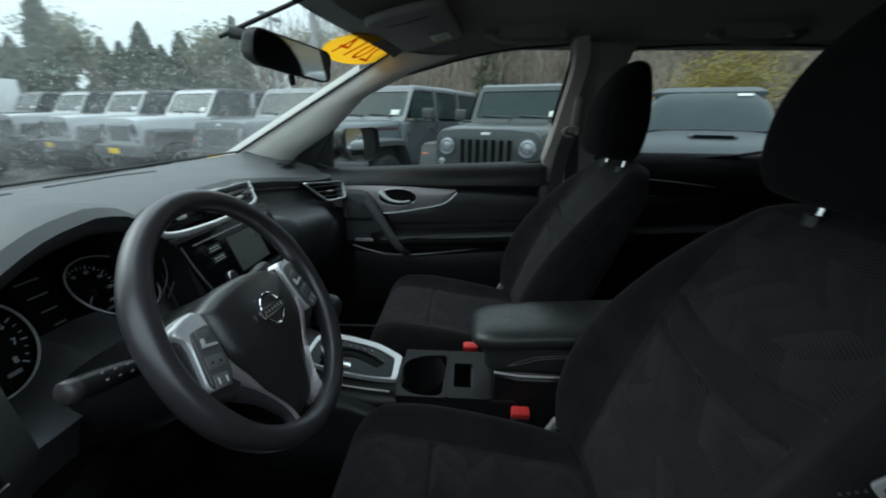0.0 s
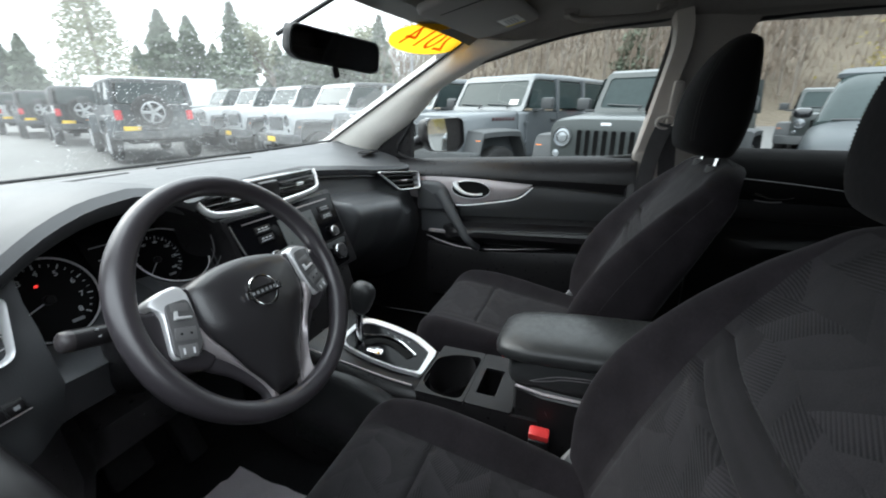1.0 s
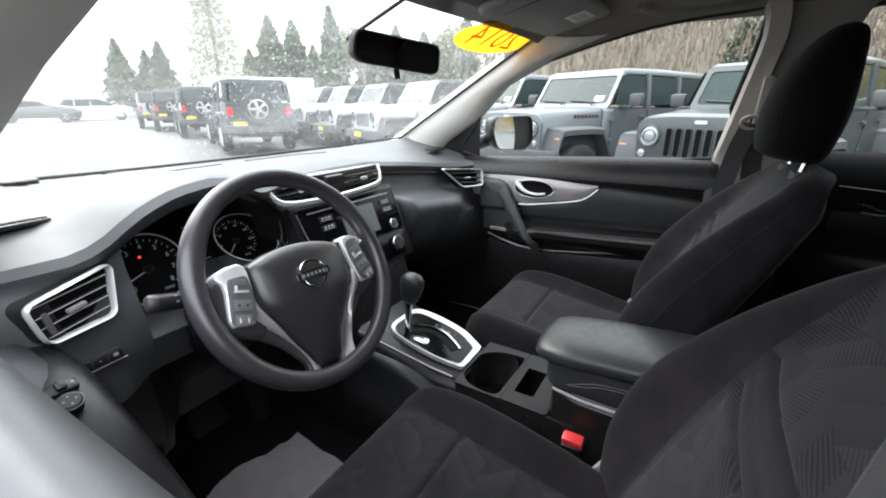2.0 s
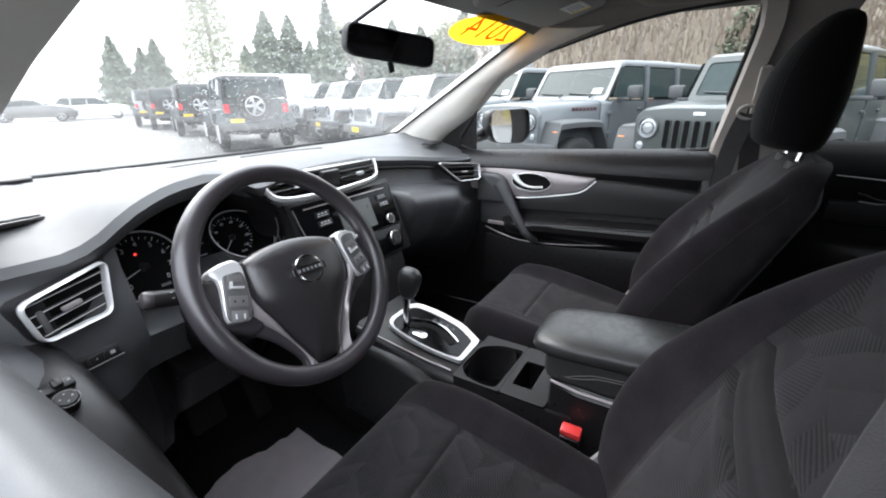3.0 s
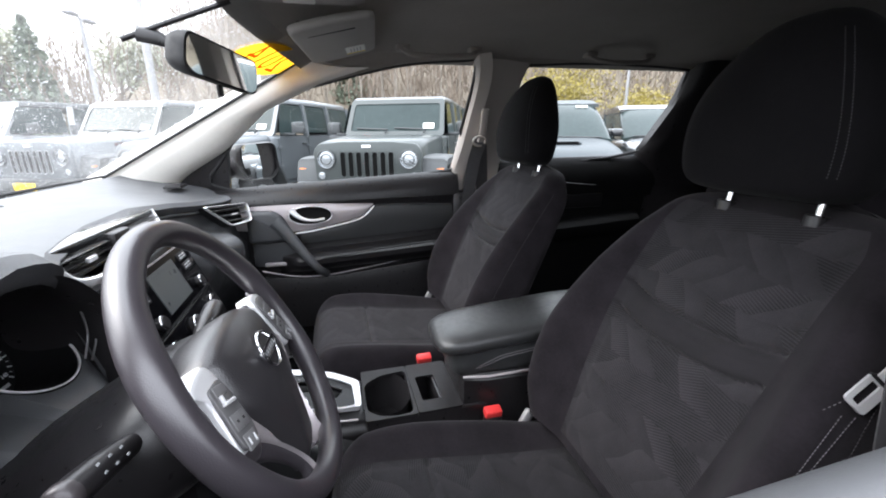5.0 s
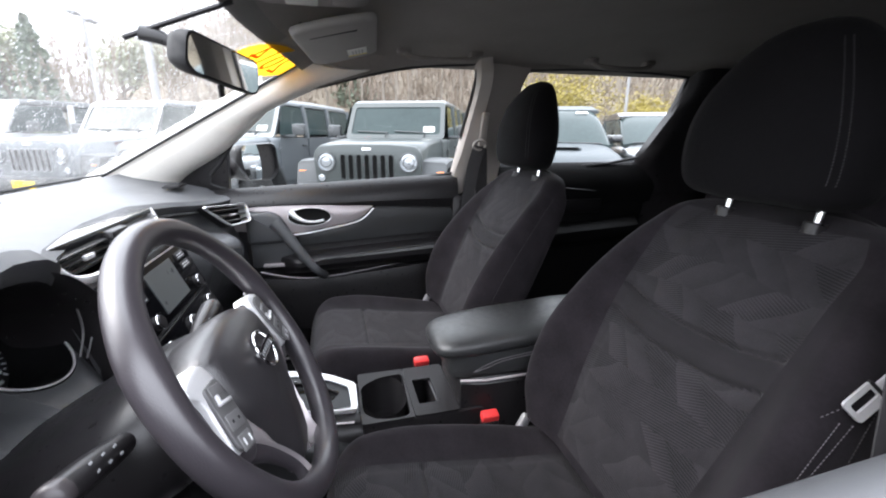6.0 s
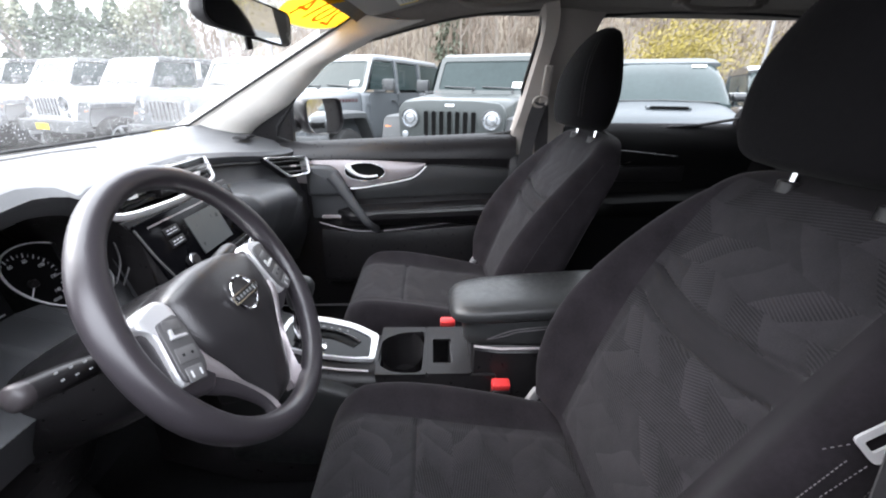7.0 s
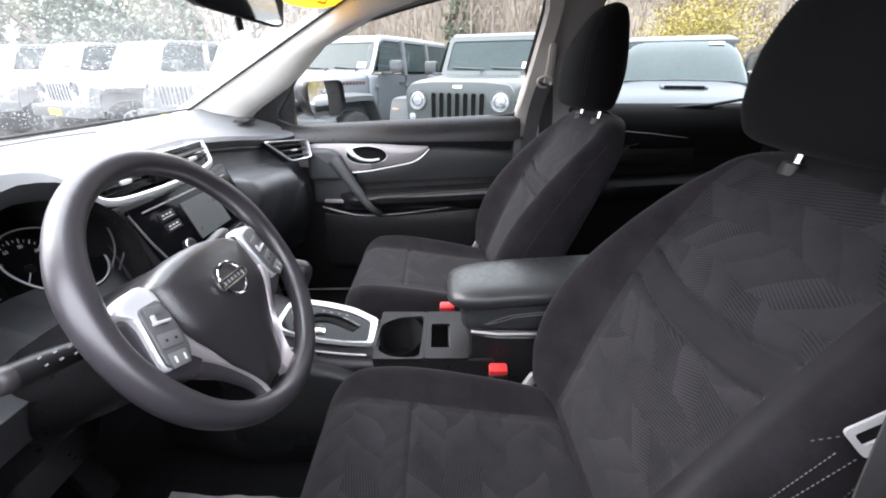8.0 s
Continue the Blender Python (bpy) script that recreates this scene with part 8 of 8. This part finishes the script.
def road_car(paint, label, at, tall=1.72, scoop=True):
    """A smooth modern car: nose at the origin, pointing along +x; sections lofted along its length."""
    car = thing("parked_car", label, "car", at, "parked cars")
    P = PAINT[paint]

    def sect(x, half, low, high, boxy=0.55, flat=0.35):
        pts = []
        for i in range(17):
            a = math.pi * i / 16
            c, s = math.cos(a), math.sin(a)
            yy = math.copysign(abs(c) ** boxy, c) * half
            zz = low + (high - low) * (s ** flat if s > 0 else 0)
            pts.append(Vector((x, yy, zz)))
        return pts

    bm = bmesh.new()
    loft(bm, [sect(0.0, 0.55, 0.45, 0.82), sect(-0.06, 0.78, 0.32, 0.93), sect(-0.25, 0.90, 0.28, 1.03, 0.5, 0.26), sect(-0.8, 0.95, 0.28, 1.105, 0.45, 0.20), sect(-1.35, 0.955, 0.28, 1.185, 0.45, 0.18), sect(-2.2, 0.96, 0.28, 1.16, 0.45, 0.2), sect(-3.6, 0.96, 0.28, 1.10), sect(-4.6, 0.92, 0.34, 1.05), sect(-4.85, 0.80, 0.42, 0.95)])
    body = part("body", bm, P, car, smooth=50)
    bm = bmesh.new()
    cabin = [(-1.30, 0.88, 1.17), (-1.75, 0.83, tall - 0.30), (-2.10, 0.785, tall - 0.10), (-2.35, 0.75, tall - 0.02), (-2.8, 0.73, tall), (-3.6, 0.70, tall - 0.03), (-4.3, 0.67, tall - 0.15), (-4.75, 0.64, 1.12)]
    loft(bm, [sect(x, half, 1.0, high, 0.30, 0.17) for x, half, high in cabin])
    part("cabin_glass", bm, M_CARGLASS, car, smooth=50)
    bm = bmesh.new()
    loft(bm, [sect(x, half + 0.006, tall - 0.15, high + 0.008, 0.30, 0.17) for x, half, high in cabin[2:7]])
    part("roof", bm, P, car, smooth=50)
    for sy in (-1, 1):
        for px in (-2.75, -3.75):
            bm = bmesh.new()
            tube(bm, [(px, sy * 0.74, 1.08), (px + 0.03, sy * 0.66, tall - 0.03)], 0.04, 8)
            part("pillar", bm, P, car)
        bm = bmesh.new()
        box(bm, (-1.62, sy * 1.02, 1.25), (0.12, 0.20, 0.13), 0.05, seg=3)
        part("side_mirror", bm, PAINT["black"], car)
        bm = bmesh.new()
        box(bm, (-0.10, sy * 0.62, 0.80), (0.16, 0.36, 0.12), 0.04)
        part("headlight", bm, M_LAMP, car)
        for ax in (-0.95, -3.9):
            wheel(car, ax, sy * 0.84, 0.36, sy, 0.22)
    bm = bmesh.new()
    box(bm, (0.0, 0, 0.66), (0.06, 0.9, 0.2), 0.03)
    part("grille", bm, M_SLOT, car)
    bm = bmesh.new()
    tube(bm, [(-1.30, -0.72, 1.178), (-1.33, 0.0, 1.195), (-1.30, 0.72, 1.178)], 0.014, 6)
    part("wiper", bm, M_FLARE, car)
    if scoop:
        bm = bmesh.new()
        box(bm, (-0.78, 0, 1.106), (0.28, 0.56, 0.05), 0.02, Matrix.Rotation(radians(3), 3, "Y"))
        sc = part("hood_scoop", bm, P, body)
        bm = bmesh.new()
        box(bm, (-0.645, 0, 1.112), (0.03, 0.47, 0.040), 0.006)
        part("scoop_mouth", bm, M_SLOT, sc)
        bm = bmesh.new()
        box(bm, (-2.0, 0.48, tall - 0.145), (0.07, 0.20, 0.006), 0.002, Matrix.Rotation(radians(30), 3, "Y"))
        part("windshield_sticker", bm, M_LABEL, car)
    return car


road_car("slate", "slate-blue car with a hood scoop beside the gunmetal off-roader", parked(4.35, -2.75, 158), tall=1.84)
road_car("black", "dark car with tall windows behind the scooped one", parked(4.45, -5.17, 158), tall=1.78, scoop=False)
road_car("silver", "silver car far across the lot", parked(9.5, -7.5, 158), tall=1.5, scoop=False)
road_car("black", "black car far across the lot", parked(13.0, 39.5, -20), tall=1.5, scoop=False)
road_car("white", "pale pickup far across the lot", parked(17.5, 42, -20), tall=1.75, scoop=False)

# ---- trees, hillside, poles ----
M_BARK = material("grey_bark", (0.24, 0.21, 0.18), 0.9, grain=0.5, grain_size=0.03, vary=0.3, vary_size=0.5)
# haze in front of the conifers is put into this paler green
M_NEEDLE = material("hazed_conifer_needles", (0.165, 0.195, 0.145), 0.85, vary=0.5, vary_size=0.8)
M_YELLOW = material("yellow_spring_twigs", (0.26, 0.21, 0.045), 0.8, vary=0.35, vary_size=0.6)
M_PALELEAF = material("pale_budding_twigs", (0.30, 0.31, 0.22), 0.85, vary=0.35, vary_size=0.6)
M_HILL = material("brown_hillside", (0.125, 0.103, 0.075), 0.95, grain=0.6, grain_size=0.4, vary=0.3, vary_size=3.0)
M_TWIG = material("bare_brown_twigs", (0.18, 0.143, 0.112), 0.9, vary=0.4, vary_size=4.0)
M_POLE = material("galvanised_pole", (0.30, 0.30, 0.31), 0.5, metal=0.4, vary=0.1)
M_SHED = material("white_trailer_siding", (0.75, 0.76, 0.77), 0.6, vary=0.04)


def leaf(bm, p, size, rnd, droop=0.0):
    """One small bent clump of twigs or needles."""
    d = Vector((rnd.uniform(-1, 1), rnd.uniform(-1, 1), rnd.uniform(-0.6, 0.6) - droop)).normalized()
    s = d.cross(Vector((rnd.uniform(-1, 1), rnd.uniform(-1, 1), rnd.uniform(-1, 1)))).normalized()
    a, b, c = p - d * size * 0.5, p + s * size * 0.28, p + d * size * 0.6
    e = p - s * size * 0.28
    bm.faces.new([bm.verts.new(q) for q in (a, b, c, e)])


def conifer(at, h, r, seed, label, foliage=None, count=4200, name="conifer_tree", group="conifers", spray=0.06):
    rnd = random.Random(seed)
    tr = thing(name, label, "tree", Matrix.Translation(at), group)
    bm = bmesh.new()
    tube(bm, [(0, 0, -0.3), (0.05, 0, h * 0.5), (0, 0.03, h)], [h * 0.022, h * 0.014, 0.02], 8)
    part("trunk", bm, M_BARK, tr)
    bm = bmesh.new()
    for _ in range(count):
        z = h * (0.06 + 0.94 * rnd.random() ** 1.25)
        reach = r * (1 - z / h) ** 0.8 * (0.88 + 0.12 * math.sin(z * 7 / h * 6 + seed))
        a = rnd.uniform(0, 6.283)
        q = reach * rnd.random() ** 0.5
        leaf(bm, Vector((q * math.cos(a), q * math.sin(a), z - 0.15 * q)), h * spray * rnd.uniform(0.6, 1.3), rnd, 0.3)
    part("crown", bm, foliage or M_NEEDLE, tr, smooth=0)
    return tr


def limbs(bm, p, d, length, r, depth, rnd, tips):
    q = p + d * length
    tube(bm, [p, (p + q) / 2 + Vector((rnd.uniform(-1, 1), rnd.uniform(-1, 1), 0)) * length * 0.05, q], [r, r * 0.8, r * 0.6], 5)
    tips.append(q)
    if depth:
        for _ in range(3):
            nd = (d + Vector((rnd.uniform(-1, 1), rnd.uniform(-1, 1), rnd.uniform(-0.2, 0.6))) * 0.75).normalized()
            limbs(bm, p.lerp(q, rnd.uniform(0.45, 1.0)), nd, length * rnd.uniform(0.5, 0.75), r * 0.55, depth - 1, rnd, tips)


def broadleaf(at, h, seed, leaf_m, label, count=2600, spread=0.26, size=0.036):
    rnd = random.Random(seed)
    tr = thing("broadleaf_tree", label, "tree", Matrix.Translation(at), "budding trees")
    bm = bmesh.new()
    tips = []
    limbs(bm, Vector((0, 0, -0.3)), Vector((0, 0, 1)), h * 0.42, h * 0.022, 4, rnd, tips)
    part("trunk", bm, M_BARK, tr)
    bm = bmesh.new()
    for _ in range(count):
        t = rnd.choice(tips[1:])
        leaf(bm, t + Vector((rnd.gauss(0, 1), rnd.gauss(0, 1), rnd.gauss(0, 1))) * h * spread * 0.25, h * size * rnd.uniform(0.5, 1.3), rnd)
    part("crown", bm, leaf_m, tr, smooth=0)
    return tr


def far(az, dist, z=0.5):
    return Vector((-0.8 + dist * math.cos(radians(az)), dist * math.sin(radians(az)), z))


c1 = conifer(far(66.8, 60), 7.4, 3.0, 1, "dark slender conifer at the edge of the lot")
copy_thing(c1, Matrix.Translation(far(64.4, 62)) @ Matrix.Diagonal((0.9, 0.9, 0.9, 1)))
copy_thing(c1, Matrix.Translation(far(63.1, 60)) @ Matrix.Rotation(1.0, 4, "Z"))
c2 = conifer(far(51.8, 55), 10.0, 4.2, 2, "broad dark conifer at the edge of the lot")
copy_thing(c2, Matrix.Translation(far(49.2, 57)) @ Matrix.Rotation(2.0, 4, "Z"))
c3 = conifer(far(44.8, 50), 10.4, 2.9, 3, "tall dark columnar conifer")
copy_thing(c3, Matrix.Translation(far(28.2, 52)) @ Matrix.Rotation(2.5, 4, "Z"))
copy_thing(c2, Matrix.Translation(far(37.0, 58)) @ Matrix.Rotation(0.7, 4, "Z"))
copy_thing(c2, Matrix.Translation(far(33.5, 62)) @ Matrix.Rotation(1.7, 4, "Z"))
copy_thing(c2, Matrix.Translation(far(-3.0, 60, 4.0)) @ Matrix.Rotation(1.2, 4, "Z"))
for az, dist, k, turn in ((40.4, 70, 0.98, 0.4), (38.9, 74, 1.0, 1.1), (35.3, 70, 0.95, 2.3), (31.9, 68, 0.9, 0.2), (30.2, 72, 0.92, 1.9), (47.0, 70, 0.9, 2.9), (54.2, 68, 0.8, 1.5)):
    copy_thing(c2, Matrix.Translation(far(az, dist)) @ Matrix.Rotation(turn, 4, "Z") @ Matrix.Diagonal((k, k, k, 1)))
conifer(far(57.7, 52), 14.5, 5.2, 14, "tall pale larch with thin spring foliage", M_PALELEAF, 9000, "larch_tree", "budding trees", 0.022)
t1 = broadleaf(far(44.0, 66), 12.5, 11, M_PALELEAF, "tall pale budding tree with thin foliage")
copy_thing(t1, Matrix.Translation(far(41.0, 60)) @ Matrix.Rotation(2.0, 4, "Z"))
copy_thing(t1, Matrix.Translation(far(30.0, 60)) @ Matrix.Rotation(3.0, 4, "Z"))
copy_thing(t1, Matrix.Translation(far(22.0, 56)) @ Matrix.Rotation(4.0, 4, "Z"))


def hill():
    bm = bmesh.new()
    rows = []
    for j in range(13):
        row = []
        for i in range(61):
            az = 38 - 190 * i / 60
            d = 42 + j * 5.5
            z = 0.3 + 26 * (j / 12) ** 1.15 * min(1.0, max(0.02, (27 - az) / 16)) + 1.2 * noise.noise((i * 0.4, j * 0.5, 2.0))
            p = far(az, d, max(0.0, z) if j else -0.2)
            row.append(bm.verts.new(p))
        rows.append(row)
    for a, b in zip(rows, rows[1:]):
        for i in range(60):
            bm.faces.new((a[i], a[i + 1], b[i + 1], b[i]))
    setting(part("backdrop", bm, M_HILL, smooth=60), "brown wooded hillside in early spring", "hillside")


hill()


def twig(bm, p, h, rnd):
    """A thin upright twig of the leafless brush, forked at the top."""
    w = 0.035 + 0.02 * h
    top = p + Vector((rnd.gauss(0, 0.22), rnd.gauss(0, 0.22), 1)) * h
    side = Vector((rnd.uniform(-1, 1), rnd.uniform(-1, 1), 0)).normalized() * w
    fork = p.lerp(top, 0.5)
    arm = fork + Vector((rnd.gauss(0, 0.4), rnd.gauss(0, 0.4), 0.8)) * h * 0.5
    bm.faces.new([bm.verts.new(q) for q in (p - side, p + side, top)])
    bm.faces.new([bm.verts.new(q) for q in (fork - side * 0.6, fork + side * 0.6, arm)])


def hill_woods():
    rnd = random.Random(21)
    bm = bmesh.new()
    tw = bmesh.new()
    for _ in range(420):
        az, j = rnd.uniform(-85, 27), rnd.random()
        d = 43 + 60 * j
        z = 0.3 + 26 * ((d - 42) / 66) ** 1.15 * min(1.0, max(0.02, (27 - az) / 16))
        p = far(az, d, z - 0.5)
        h = rnd.uniform(7, 13)
        lean = Vector((rnd.uniform(-0.06, 0.06), rnd.uniform(-0.06, 0.06), 1))
        tube(bm, [p, p + lean * h * 0.5, p + lean * h], [0.13, 0.09, 0.03], 5)
        for _ in range(6):
            q = p + lean * h * rnd.uniform(0.35, 0.95)
            dd = Vector((rnd.uniform(-1, 1), rnd.uniform(-1, 1), rnd.uniform(0.2, 1.0))).normalized() * h * 0.2
            tube(bm, [q, q + dd * 0.6, q + dd + Vector((0, 0, 0.3))], [0.05, 0.035, 0.015], 4)
        for _ in range(80):
            q = p + lean * h * rnd.uniform(0.05, 0.9) + Vector((rnd.gauss(0, 1), rnd.gauss(0, 1), rnd.gauss(0, 0.6))) * 1.5
            twig(tw, q, rnd.uniform(0.7, 2.0), rnd)
    tagged(part("bare_woods", bm, M_BARK, smooth=0), "bare grey trunks covering the hillside", "woods", kind="stuff")
    tagged(part("brush", tw, M_TWIG, smooth=0), "brown leafless brush covering the hillside", "brush", kind="stuff")


hill_woods()


def yellow_bush(at, h, w, seed):
    rnd = random.Random(seed)
    b = thing("yellow_bush", "bright yellow flowering bush below the hillside", "bush", Matrix.Translation(at), "yellow bushes")
    bm = bmesh.new()
    tips = []
    for _ in range(9):
        limbs(bm, Vector((rnd.uniform(-0.3, 0.3) * w, rnd.uniform(-0.3, 0.3) * w, -0.2)), Vector((rnd.uniform(-0.5, 0.5), rnd.uniform(-0.5, 0.5), 1)).normalized(), h * 0.45, 0.05, 2, rnd, tips)
    part("stems", bm, M_BARK, b)
    bm = bmesh.new()
    for _ in range(9000):
        t = rnd.choice(tips)
        leaf(bm, t + Vector((rnd.gauss(0, 1) * w, rnd.gauss(0, 1) * w, rnd.gauss(0, 1) * h)) * 0.15, rnd.uniform(0.08, 0.24), rnd)
    part("crown", bm, M_YELLOW, b, smooth=0)


yellow_bush(far(-28.5, 36, 0.0), 6.4, 5.4, 31)
yellow_bush(far(-38.5, 38, 0.0), 4.6, 3.4, 32)
yellow_bush(far(-60.0, 34, 0.0), 6.0, 5.0, 33)


def light_pole(at, h, two):
    p = thing("lamp_post", "tall grey lot lamp post", "lamp post", Matrix.Translation(at), "lot lamp posts")
    bm = bmesh.new()
    tube(bm, [(0, 0, 0), (0, 0, h)], [0.12, 0.08], 10)
    part("pole", bm, M_POLE, p)
    for s in ((-1, 1) if two else (1,)):
        bm = bmesh.new()
        tube(bm, [(0, 0, h - 0.1), (s * 0.35, 0, h)], 0.04, 8)
        arm = part("arm", bm, M_POLE, p)
        bm = bmesh.new()
        box(bm, (s * 0.75, 0, h), (0.7, 0.4, 0.14), 0.05)
        part("lamp_head", bm, M_POLE, arm)


light_pole(far(24.3, 27), 6.0, True)
light_pole(far(19.9, 16), 9.0, False)
light_pole(far(-36.8, 34, 0.0), 9.0, False)

bm = bmesh.new()
box(bm, (0, 0, 1.6), (9.0, 3.0, 3.0), 0.05)
tr = thing("trailer", "white box trailer behind the off-roaders", "trailer", Matrix.Translation(far(53.3, 44)) @ Matrix.Rotation(radians(-38), 4, "Z"))
part("trailer_box", bm, M_SHED, tr)
for wx in (-2.5, -1.5, 2.5):
    bm = bmesh.new()
    revolve(bm, [(0.4, -0.15), (0.4, 0.15)], axes((1, 0, 0), (0, 0, 1), (0, -1, 0), (wx, -1.4, 0.4)), 16)
    part("trailer_wheel", bm, M_TYRE, tr)
